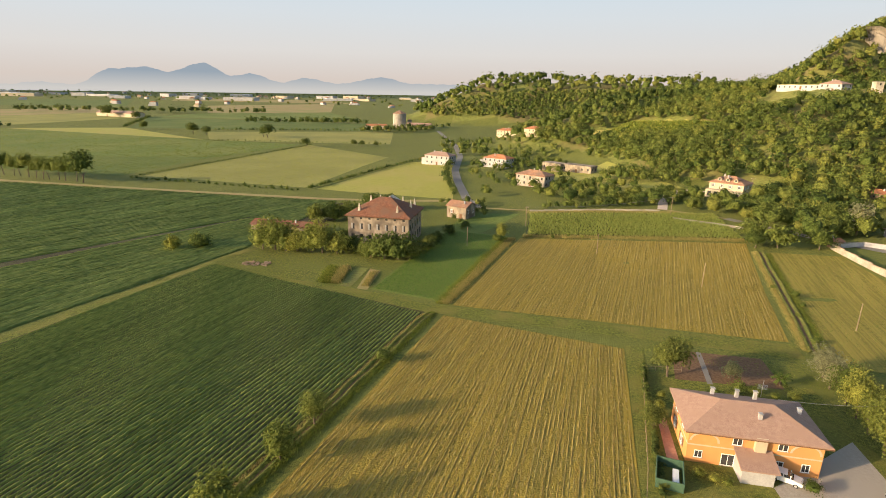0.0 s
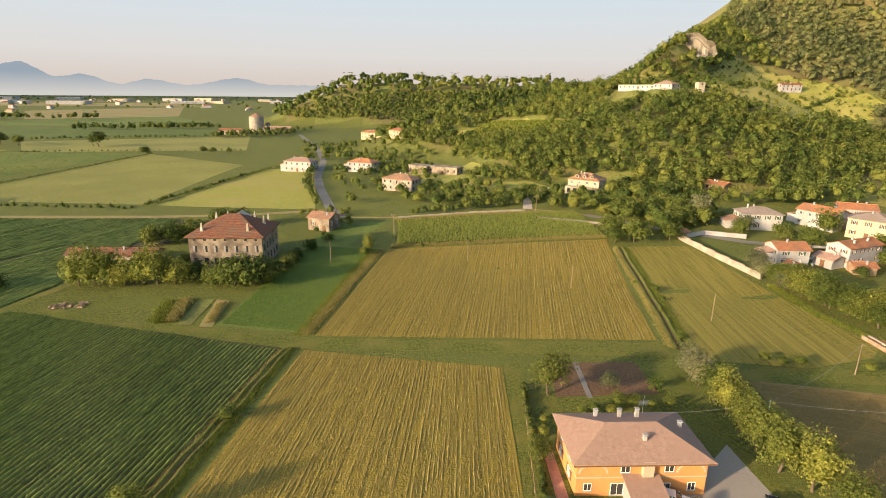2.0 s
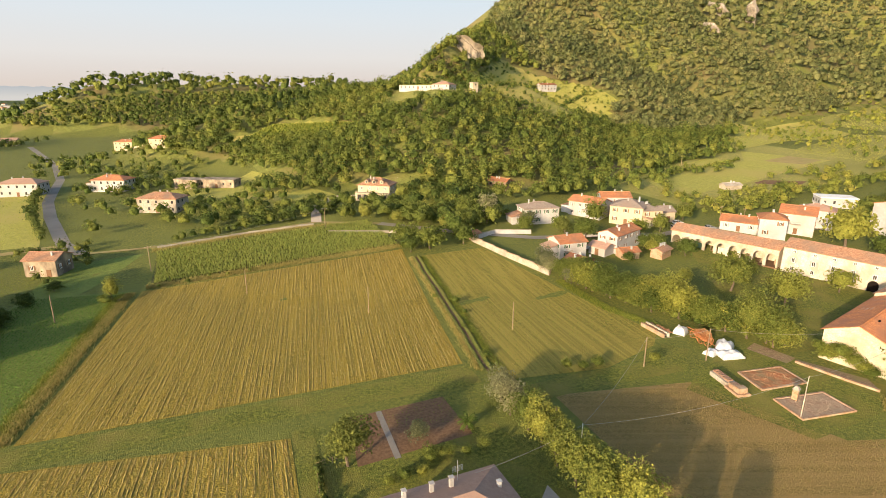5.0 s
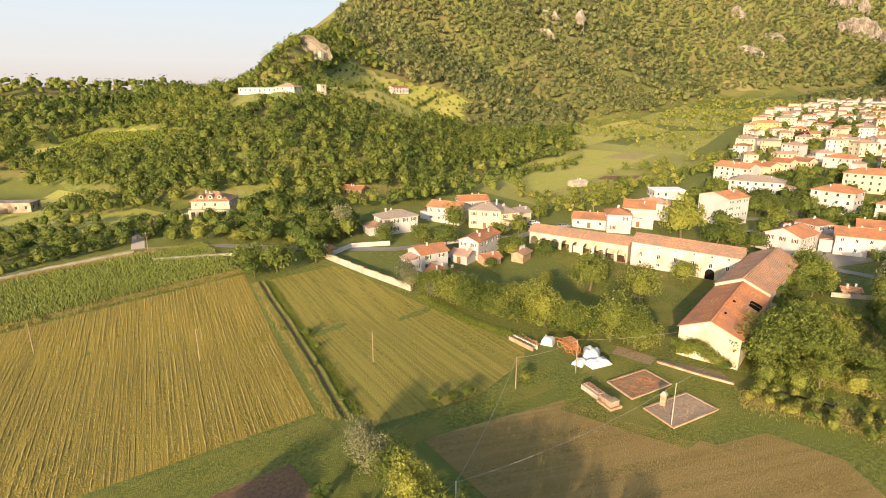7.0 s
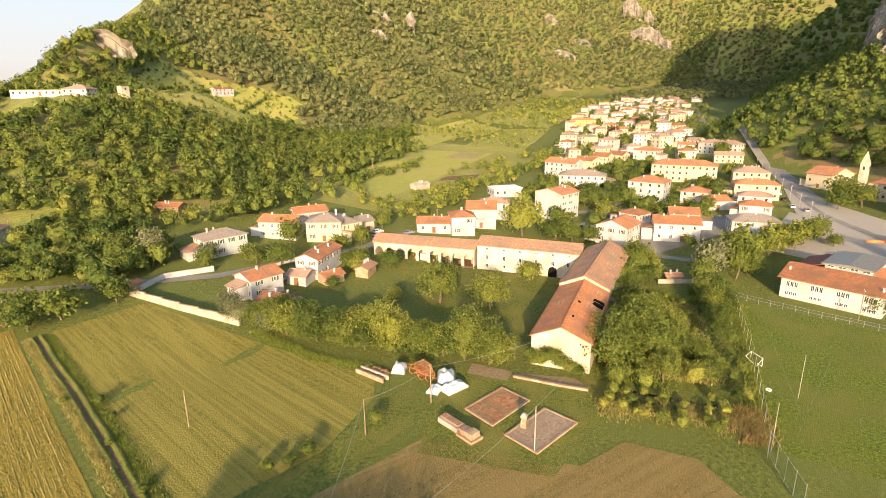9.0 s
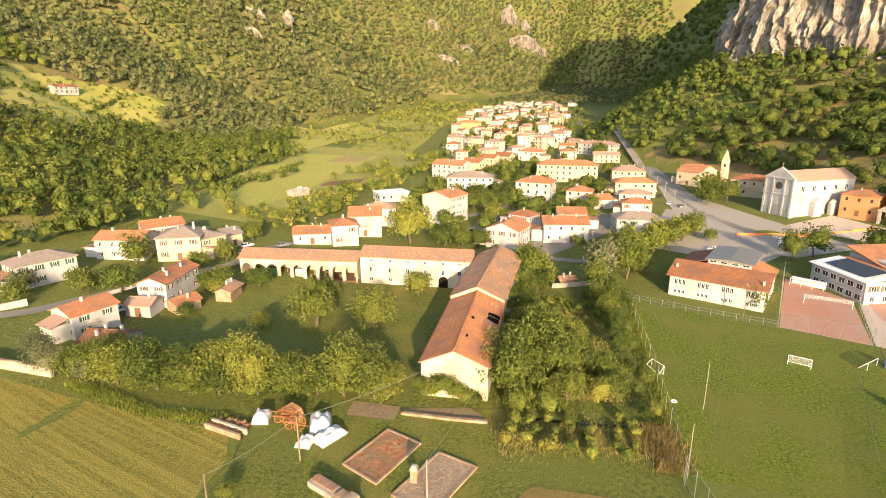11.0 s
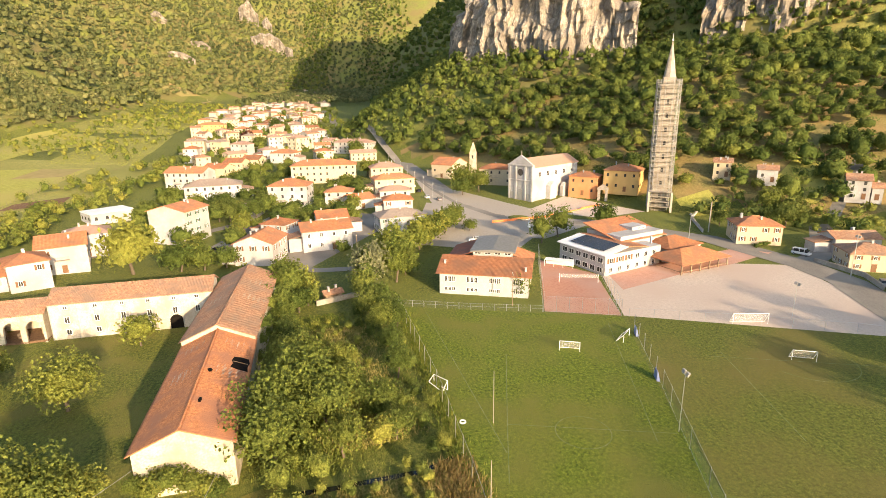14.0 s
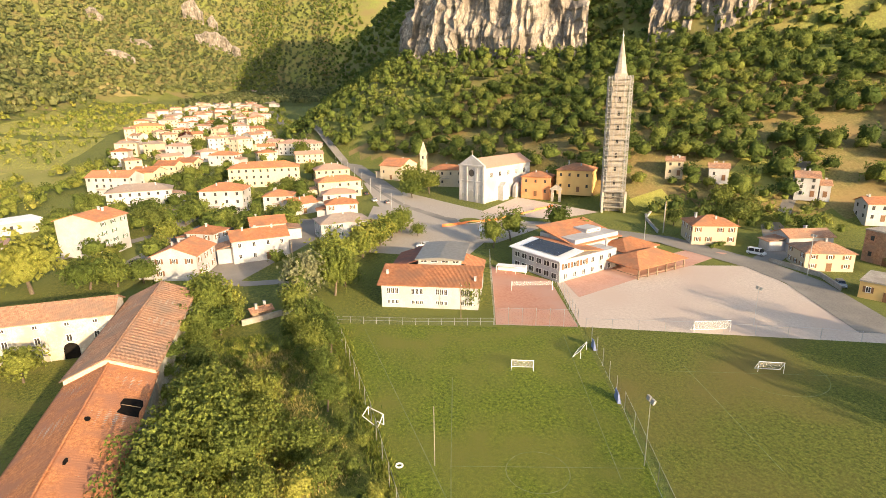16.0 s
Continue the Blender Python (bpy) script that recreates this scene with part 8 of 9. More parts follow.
pole(264, -63.5, 10.5, 0.16, "wood", "tall wooden pole by the road")
pole(250, -48, 9.5, 0.12, "metal", "grey street lamp by the road", top="lamp", name="street_lamp")
pole(214, -73, 11, 0.13, "metal", "tall street lamp by the car park", top="lamp", name="street_lamp")
pole(232, 152, 7.5, 0.12, "wood", "wooden utility pole behind the arcade", True)
pole(226, 158, 7.5, 0.12, "wood", "wooden utility pole behind the arcade", True)
pole(300, 236, 9, 0.16, "wood", "old wooden pole on the meadow", False)
pole(166, 196, 8, 0.14, "wood", "wooden utility pole by a garden", True)
pole(133, 262, 8, 0.14, "wood", "wooden utility pole near the villa", True)
for i in range(9):
    pole(296 + i * 17, 22 + i * 3.2, 6.5, 0.08, "metal", "grey street lamp along the main road", top="lamp", name="street_lamp")


# ---- fences, goals, sports gear ----
def fence(name, line, step, h, label, rails=(0.3, 0.9), net=None, post="metal", group="fences"):
    root = thing(name, Matrix(), label, "fence", group)
    line = [Vector((*p, 0)) for p in line]
    me = kept(("fence_post", h, post), M[post], lambda b: tube(b, (0, 0, -0.3), (0, 0, h), 0.05, 0.045, 5))
    for a, b in zip(line, line[1:]):
        n = max(1, int((b - a).length / step))
        for i in range(n + 1):
            p = a.lerp(b, i / n)
            share("post", me, root, pose(p.x, p.y, float(terrain(p.x, p.y))))
        for k in rails:
            bm = bmesh.new()
            za, zb = float(terrain(a.x, a.y)), float(terrain(b.x, b.y))
            tube(bm, (a.x, a.y, za + h * k), (b.x, b.y, zb + h * k), 0.02, 0.02, 4)
            part("rail", bm, M[post], root)
        if net:
            za, zb = float(terrain(a.x, a.y)), float(terrain(b.x, b.y))
            bm = bmesh.new()
            solid(bm, [(a.x, a.y, za + 0.05), (b.x, b.y, zb + 0.05), (b.x + 0.02, b.y + 0.02, zb + 0.05), (a.x + 0.02, a.y + 0.02, za + 0.05)], [(a.x, a.y, za + h * 0.95), (b.x, b.y, zb + h * 0.95), (b.x + 0.02, b.y + 0.02, zb + h * 0.95), (a.x + 0.02, a.y + 0.02, za + h * 0.95)])
            part("net", bm, net, root)
    return root


def net_mat(name, colour, cover):
    """A fine mesh: mostly gaps."""
    m = mat(name, colour, colour, 3, 0.8, 0)
    N, L = m.node_tree.nodes, m.node_tree.links
    tr, mx = N.new("ShaderNodeBsdfTransparent"), N.new("ShaderNodeMixShader")
    mx.inputs[0].default_value = cover
    L.new(tr.outputs[0], mx.inputs[1])
    L.new(N["Principled BSDF"].outputs[0], mx.inputs[2])
    L.new(mx.outputs[0], N["Material Output"].inputs["Surface"])
    return m


green_net, grey_net = net_mat("green_netting", (0.10, 0.28, 0.14), 0.10), net_mat("grey_netting", (0.4, 0.4, 0.38), 0.02)
fence("pitch_fence", [(189.5, -2.2), (166, 3.6)], 4.2, 3.4, "tall pitch fence with pale posts", (0.05,), grey_net)
fence("pitch_fence", [(166, 3.6), (150, 7.9)], 4.2, 3.4, "tall pitch fence with thin posts", (0.05, 0.95), green_net)
fence("pitch_fence", [(150, 7.9), (142, 10), (128, 13.5)], 4.2, 3.4, "tall pitch fence hung with green netting", (0.05, 0.95), net_mat("dense_green_netting", (0.08, 0.25, 0.13), 0.15))
fence("pitch_fence", [(207, 46.5), (170.5, 41.0), (147, 38.6), (138, 38)], 4.6, 3.6, "tall wire fence beside the thicket", (0.05, 0.95), grey_net)
fence("pitch_fence", [(139, 38), (133, 36), (128, 34)], 2.6, 4.0, "leaning pitch fence with green netting", (0.05, 0.95), green_net)
fence("meadow_fence", [(247.2, 215.3), (255, 194.2)], 3.0, 1.6, "wooden post fence across a meadow", (0.9,), post="wood")
fence("vine_posts", [(318.6, 201.9), (380, 212), (434.5, 222.1)], 3.4, 2.2, "row of wooden vine posts in a meadow", (0.95,), post="wood")
fence("school_fence", [(209.5, 46), (205, 30), (201.5, 14)], 2.6, 1.6, "low wire fence in front of the school", (0.5, 0.95), grey_net)
fence("court_fence", [(201.5, 13.8), (196.8, -2.6)], 2.8, 4.0, "tall wire fence of a sports court", (0.05, 0.95), grey_net)
fence("court_fence", [(201.5, 13.8), (240, 4.5)], 5.0, 5.0, "tall wire fence of a sports court", (0.05, 0.95), grey_net)
fence("court_fence", [(196.8, -2.6), (224, -8.6)], 3.0, 4.0, "tall wire fence of a sports court", (0.05, 0.95), grey_net)
fence("parking_fence", [(196, -4), (190, -24), (182, -46), (176, -58)], 5.0, 2.2, "low fence along the car park", (0.95,))
fence("field_fence", [(238, 200), (268, 188), (330, 200), (440, 206)], 5.0, 1.3, "wooden posts round a meadow", (0.6,), None, "wood")
fence("garden_fence", [(38.8, 58), (40.4, 64), (46.6, 94.5), (54, 95)], 2.4, 1.1, "low garden fence round the lawn", (0.5, 0.95), None, "wood")


def goal(x, y, turn, w, h, label):
    root = thing("goal", pose(x, y, 0.05, 0, 0, turn), label, "goal", "football goals")
    for nm, a, b in (("upright", (-w / 2, 0, 0), (-w / 2, 0, h)), ("upright", (w / 2, 0, 0), (w / 2, 0, h)), ("crossbar", (-w / 2, 0, h), (w / 2, 0, h)), ("stay", (-w / 2, 0, h), (-w / 2, 1.4, 0)), ("stay", (w / 2, 0, h), (w / 2, 1.4, 0)), ("ground_bar", (-w / 2, 1.4, 0.05), (w / 2, 1.4, 0.05))):
        bm = bmesh.new()
        tube(bm, a, b, 0.05, 0.05, 6)
        part(nm, bm, M["white"], root)
    bm = bmesh.new()
    top = [(-w / 2, 0, h), (w / 2, 0, h), (w / 2, 1.4, 0), (-w / 2, 1.4, 0)]
    solid(bm, top, [(x_, y_ + 0.02, z_ + 0.02) for x_, y_, z_ in top])
    part("net", bm, net_mat("goal_net", (0.7, 0.7, 0.68), 0.25), root)


goal(181.2, 14.5, -107, 3.8, 2.0, "small white football goal on the grass")
goal(171.9, -26.3, -110, 4.0, 2.0, "small white football goal on worn grass")
goal(188.8, -27.5, -98, 7.3, 2.4, "full-size white football goal by the fence")
goal(185, 1.5, -40, 4.0, 1.6, "small goal frame leaning by the fence")
fr = thing("overturned_goal", pose(170.9, 40.3, 0, 0, 0, 40), "overturned white goal frame at the fence", "goal")
for a, b in (((-1.6, 0, 0.1), (1.6, 0, 0.1)), ((-1.6, 0, 1.8), (1.6, 0, 1.8)), ((-1.6, 0, 0.1), (-1.6, 0, 1.8)), ((1.6, 0, 0.1), (1.6, 0, 1.8)), ((-1.6, 1.2, 0.2), (1.6, 1.2, 0.9)), ((1.6, 0, 1.8), (1.6, 1.2, 0.9)), ((-1.6, 0, 1.8), (-1.6, 1.2, 0.2))):
    bm = bmesh.new()
    tube(bm, a, b, 0.06, 0.06, 6)
    part("bar", bm, M["white"], fr)
for x, y, z, turn in ((169.2, 3.0, 0.5, -14), (187.0, -1.5, 0.4, -14)):
    bm = bmesh.new()
    solid(bm, [(-1.1, -0.3, 0), (1.1, -0.3, 0), (1.1, 0.3, 0), (-1.1, 0.3, 0)], [(-0.9, 0.1, 1.7), (0.9, 0.1, 1.7), (0.9, 0.2, 1.7), (-0.9, 0.2, 1.7)])
    tagged(part("training_banner", bm, mat("blue_canvas", (0.16, 0.20, 0.36), (0.22, 0.26, 0.42), 2, 0.7, 0.2), None, "blue canvas cover standing by the fence", pose(x, y, 0, 0, 0, turn)), "", "cover", "canvas covers")
bm = bmesh.new()
rings = [[bm.verts.new(((0.42 + 0.12 * math.cos(b)) * math.cos(a), (0.42 + 0.12 * math.cos(b)) * math.sin(a), 0.02 + 0.12 * math.sin(b))) for b in [6.2832 * q / 8 for q in range(8)]] for a in [6.2832 * q / 24 for q in range(24)]]
for i in range(24):
    for q in range(8):
        bm.faces.new((rings[i][q], rings[(i + 1) % 24][q], rings[(i + 1) % 24][(q + 1) % 8], rings[i][(q + 1) % 8]))
tagged(part("tyre_ring", bm, M["white"], None, "white painted tyre lying by the fence", pose(160.1, 38.0, 0.1)), "", "tyre")
vn = thing("volleyball_net", pose(220, -0.9, 0, 0, 0, -101), "volleyball net across the red court", "net")
for x in (-5, 5):
    share("post", kept(("net_post",), M["white"], lambda b: tube(b, (0, 0, 0), (0, 0, 2.5), 0.06, 0.06, 6)), vn, pose(x, 0, 0))
bm = bmesh.new()
box(bm, -5, -0.02, 1.4, 5, 0.02, 2.4)
part("mesh", bm, net_mat("white_net", (0.75, 0.73, 0.7), 0.14), vn)
bench = thing("dugout", pose(232.8, 0.6, 0, 0, 0, -118), "white open-fronted dugout beside the court", "dugout")
bm = bmesh.new()
box(bm, -4, 0, 2.3, 4, 2.4, 2.42)
part("roof", bm, M["white"], bench)
bm = bmesh.new()
box(bm, -4, 2.3, 0, 4, 2.4, 2.3)
part("rear_panel", bm, M["white"], bench)
for x in (-3.95, -1.3, 1.3, 3.95):
    share("post", kept(("dugout_post",), M["white"], lambda b: box(b, -0.05, -0.05, 0, 0.05, 0.05, 2.3)), bench, pose(x, 0.1, 0))


def line_mark(pts, label="faded white pitch marking"):
    ribbon("pitch_line", pts, 0.12, M["white_faded"], 0.09, label, "marking", step=1.5)


M["white_faded"] = mat("faded_line", (0.13, 0.17, 0.04), (0.24, 0.26, 0.12), 0.8, 0.9, 0.2)
line_mark([(158.7, 31.5), (153.5, 7.7)])
line_mark([(181.3, 26.8), (158.7, 31.5), (146, 34)])
line_mark([(152, 33), (205, 40.5)])
line_mark([(155.5 + 4.0 * math.cos(a), 21.0 + 4.0 * math.sin(a)) for a in [i * 0.2618 for i in range(25)]])
line_mark([(152, 11.5), (193, 2)])
line_mark([(177.2, -13.6), (149.7, -9.0)])
line_mark([(176, -10), (166, -46)])
line_mark([(172 + 8 * math.cos(a), -27 + 8 * math.sin(a)) for a in [2.0 + i * 0.2 for i in range(14)]])


# ---- walls, foundations, heaps ----
def wall_line(name, pts, h, thick, material, label, cap=None):
    root = thing(name, Matrix(), label, "wall", "low walls")
    for a, b in zip(pts, pts[1:]):
        ln = math.hypot(b[0] - a[0], b[1] - a[1])
        n = max(1, int(ln / 6))
        for i in range(n):
            p = [a[0] + (b[0] - a[0]) * (i + 0.5) / n, a[1] + (b[1] - a[1]) * (i + 0.5) / n]
            m = pose(p[0], p[1], float(terrain(*p)), 0, 0, math.degrees(math.atan2(b[1] - a[1], b[0] - a[0])))
            bm = bmesh.new()
            box(bm, -ln / n / 2, -thick / 2, -0.8, ln / n / 2, thick / 2, h)
            part("wall_section", bm, M[material], root, "", m)
            bm = bmesh.new()
            box(bm, -ln / n / 2, -thick / 2 - 0.06, h, ln / n / 2, thick / 2 + 0.06, h + 0.1)
            part("coping", bm, M[cap or "stone"], root, "", m)


M["old_brick"] = mat("old_brick", (0.30, 0.17, 0.10), (0.44, 0.29, 0.18), 2.5, 0.92, 0.7, 10, (0.42, 0.33, 0.23), 0.6, grain=0.35)
wall_line("garden_wall", [(127.6, 184), (129, 165), (131.2, 146)], 1.9, 0.4, "stone", "old pale plastered garden wall", "old_brick")
wall_line("garden_wall", [(127.6, 184), (140, 188), (152, 182)], 1.5, 0.35, "plaster", "white wall along the lane")
wall_line("yard_wall", [(141.6, 80.5), (142.6, 72), (143.6, 66.5)], 0.42, 0.5, "old_brick", "low crumbling brick wall by the barn", "old_brick")
wall_line("roadside_wall", [(30, 229.5), (60, 231), (84, 229.5)], 0.7, 0.5, "stone", "low stone retaining wall under the lane")
wall_line("roadside_wall", [(86, 217), (102, 208), (112, 202)], 0.8, 0.4, "stone", "low stone wall beside the lane")
wall_line("yard_wall", [(212.2, 66.0), (214.5, 61.5), (218.1, 55.5)], 1.2, 0.35, "stone", "low grey wall at the end of a clearing")
house(216.2, 62.6, -65, 4.2, 2.4, 2.0, 1, "gable", "wood", "tile_old", "small weathered wooden hut by a yard wall", plain=True)
wall_line("roadside_wall", [(262, -60), (280, -66), (292, -76)], 1.0, 0.4, "plaster", "pale roadside wall below the tower")
wall_line("garden_wall", [(160, 172), (176, 168), (190, 160)], 1.0, 0.3, "plaster", "white garden wall along the lane")
wall_line("garden_wall", [(228, -74), (214, -77), (204, -73)], 1.2, 0.3, "stone", "grey wall by the side road")


def foundation(pts, label, infill, rim):
    root = thing("foundation", Matrix(), label, "foundation", "old foundations")
    for a, b in zip(pts, pts[1:] + pts[:1]):
        ln = math.hypot(b[0] - a[0], b[1] - a[1])
        bm = bmesh.new()
        box(bm, -ln / 2 - 0.18, -0.22, -0.3, ln / 2 - 0.22, 0.12, 0.38)
        part("rim_wall", bm, M[rim], root, "", pose((a[0] + b[0]) / 2, (a[1] + b[1]) / 2, 0, 0, 0, math.degrees(math.atan2(b[1] - a[1], b[0] - a[0]))))
    bm = bmesh.new()
    ring = [(x, y) for x, y in pts]
    solid(bm, [(x, y, -0.2) for x, y in ring], [(x, y, 0.25) for x, y in ring])
    part("infill", bm, infill, root)
    return root


rubble = mat("rubble_and_tiles", (0.27, 0.17, 0.11), (0.42, 0.31, 0.21), 2.2, 0.95, 1.0, 5, (0.32, 0.24, 0.16), 0.5)
red_rubble = mat("rusty_rubble", (0.30, 0.10, 0.04), (0.44, 0.24, 0.12), 1.2, 0.95, 0.9, 5, (0.24, 0.17, 0.09), 0.45)
foundation([(127.2, 83.1), (125.0, 77.1), (134.9, 74.7), (136.6, 80.6)], "brick foundation filled with rusty rubble", red_rubble, "old_brick")
foundation([(123.7, 74.0), (121.8, 68.1), (132.4, 65.3), (133.8, 71.2)], "brick foundation filled with pale rubble", rubble, "old_brick")


def rubble_bits(cx, cy, rx, ry, n, size, label, material, seed, z=0.2):
    rr = random.Random(seed)
    bm = bmesh.new()
    for _ in range(n):
        x, y, s = cx + rr.uniform(-rx, rx), cy + rr.uniform(-ry, ry), size * rr.uniform(0.4, 1.2)
        a = rr.uniform(0, 3.14)
        ca, sa = math.cos(a) * s, math.sin(a) * s
        base = [(x - ca, y - sa), (x + sa * 0.5, y - ca * 0.5), (x + ca, y + sa), (x - sa * 0.5, y + ca * 0.5)]
        solid(bm, [(p, q, z) for p, q in base], [(p * 0.8 + x * 0.2, q * 0.8 + y * 0.2, z + s * rr.uniform(0.3, 0.8)) for p, q in base])
    return tagged(part("rubble", bm, material, None, label), "", "rubble", "", "stuff")


rubble_bits(130.6, 78.9, 3.6, 2.4, 420, 0.17, "broken tiles and rubble in a foundation", red_rubble, 1)
rubble_bits(128.0, 69.7, 3.6, 2.2, 420, 0.15, "pale rubble in a foundation", rubble, 2)
rubble_bits(-55, 145, 4.0, 2.0, 90, 0.5, "rubble heap near the old villa", rubble, 4, 0.05)
post = thing("brick_pillar", pose(127.0, 72.4, 0, 0, 0, 15), "squat brick pillar with a stone cap", "pillar")
bm = bmesh.new()
box(bm, -0.45, -0.45, 0, 0.45, 0.45, 2.2)
part("shaft", bm, M["old_brick"], post)
bm = bmesh.new()
solid(bm, [(-0.6, -0.6, 2.2), (0.6, -0.6, 2.2), (0.6, 0.6, 2.2), (-0.6, 0.6, 2.2)], [(-0.2, -0.2, 2.8), (0.2, -0.2, 2.8), (0.2, 0.2, 2.8), (-0.2, 0.2, 2.8)])
part("cap", bm, M["stone"], post)
# low hutch with stacked bricks
hut = thing("brick_stack", pose(121.2, 81.0, 0, 0, 0, -108), "stack of old bricks and roof tiles on a slab", "stack")
for x0, y0, x1, y1, z1, mt in ((-4.4, -1.0, 0.2, 1.0, 0.9, "stone"), (0.4, -1.4, 4.0, 1.2, 0.5, "old_brick"), (0.8, -0.9, 2.2, 0.6, 1.3, "old_brick"), (2.3, -1.0, 3.6, 0.8, 1.5, "old_brick")):
    bm = bmesh.new()
    box(bm, x0, y0, 0, x1, y1, z1)
    part("stack_block", bm, M[mt], hut)
for i in range(7):
    share("stacked_tile", kept(("stacked_tile",), M["tile_old"], lambda b: box(b, -0.22, -0.6, 0, 0.22, 0.6, 0.3)), hut, pose(-4.0 + i * 0.62, 0.1, 0.9, 0, 0, 4 * (i % 3)))
rim = thing("brick_trough", pose(128.5, 104.6, 0, 0, 0, 84), "long low masonry trough full of scrap", "trough")
bm = bmesh.new()
box(bm, -3.6, -0.9, 0, 3.6, -0.5, 0.9)
part("front_wall", bm, M["old_wall"], rim)
bm = bmesh.new()
box(bm, -3.6, 0.5, 0, 3.6, 0.9, 0.9)
part("rear_wall", bm, M["old_brick"], rim)
rubble_bits(129.6, 105.0, 1.3, 3.0, 150, 0.55, "rusty scrap in a trough", red_rubble, 6, 0.3)


def tarp(x, y, w, d, h, turn, seed, label):
    """A lumpy sheet laid over goods."""
    rr = random.Random(seed)
    n = 12
    V = []
    for i in range(n + 1):
        for j in range(n + 1):
            u, v = i / n * 2 - 1, j / n * 2 - 1
            edge = max(abs(u), abs(v))
            zz = h * max(0, 1 - edge ** 4) * (0.8 + 0.3 * noise.noise(Vector((u * 2.2, v * 2.2, seed)))) + 0.05
            V.append((u * w / 2 + 0.15 * noise.noise(Vector((u * 3, v * 3, seed + 7))), v * d / 2, zz))
    ob = mesh_object("tarpaulin", V, grid_faces(n + 1, n + 1), TARP, None, True)
    ob.matrix_basis = pose(x, y, float(terrain(x, y)), 0, 0, turn)
    ob.modifiers.new("thickness", "SOLIDIFY").thickness = 0.04
    return tagged(ob, label, "tarpaulin", "tarpaulins")


TARP = mat("white_plastic_sheet", (0.52, 0.53, 0.55), (0.70, 0.70, 0.69), 2, 0.4, 1.0, 3)
tarp(133.0, 101.2, 3.2, 2.8, 1.9, 20, 1, "white plastic sheet over a stack")
tarp(134.8, 91.5, 5.2, 3.6, 1.8, 30, 2, "crumpled white plastic sheet over bales")
tarp(132.4, 88.4, 5.2, 3.0, 1.5, -20, 3, "crumpled white plastic sheet over bales")
tarp(129.9, 91.2, 3.0, 2.4, 1.1, 10, 4, "small white plastic sheet over goods")
RUST = mat("rusty_iron", (0.30, 0.11, 0.04), (0.48, 0.20, 0.08), 4, 0.8, 0.3)
rake = thing("hay_rake", pose(132.6, 95.8, 0, 0, 0, 70) @ Matrix.Scale(1.45, 4), "rusty orange hay rake with spoked wheels", "farm machine")
for k in range(4):
    bm = bmesh.new()
    for i in range(16):
        a0, a1 = 6.2832 * i / 16, 6.2832 * (i + 1) / 16
        tube(bm, (0, 0.75 * math.cos(a0), 0.75 * math.sin(a0)), (0, 0.75 * math.cos(a1), 0.75 * math.sin(a1)), 0.05, 0.05, 5)
        if i % 2 == 0:
            tube(bm, (0, 0, 0), (0, 0.75 * math.cos(a0), 0.75 * math.sin(a0)), 0.03, 0.03, 4)
    part("wheel", bm, RUST, rake, "", pose(-1.5 + k, -0.3 + 0.4 * (k % 2), 0.85))
for i in range(9):
    bm = bmesh.new()
    tube(bm, (-2 + i * 0.45, -1.0, 0.4 + 0.2 * (i % 3)), (-1.4 + i * 0.4, 1.3, 1.9 - 0.15 * (i % 4)), 0.06, 0.05, 5)
    part("frame_bar", bm, RUST, rake)


# ---- vehicles ----
GLASSY = mat("car_glass", (0.02, 0.022, 0.025), (0.03, 0.033, 0.036), 1, 0.1, 0, spec=0.6)
RUBBER = mat("tyre_rubber", (0.02, 0.02, 0.02), (0.035, 0.035, 0.035), 5, 0.9, 0.2)


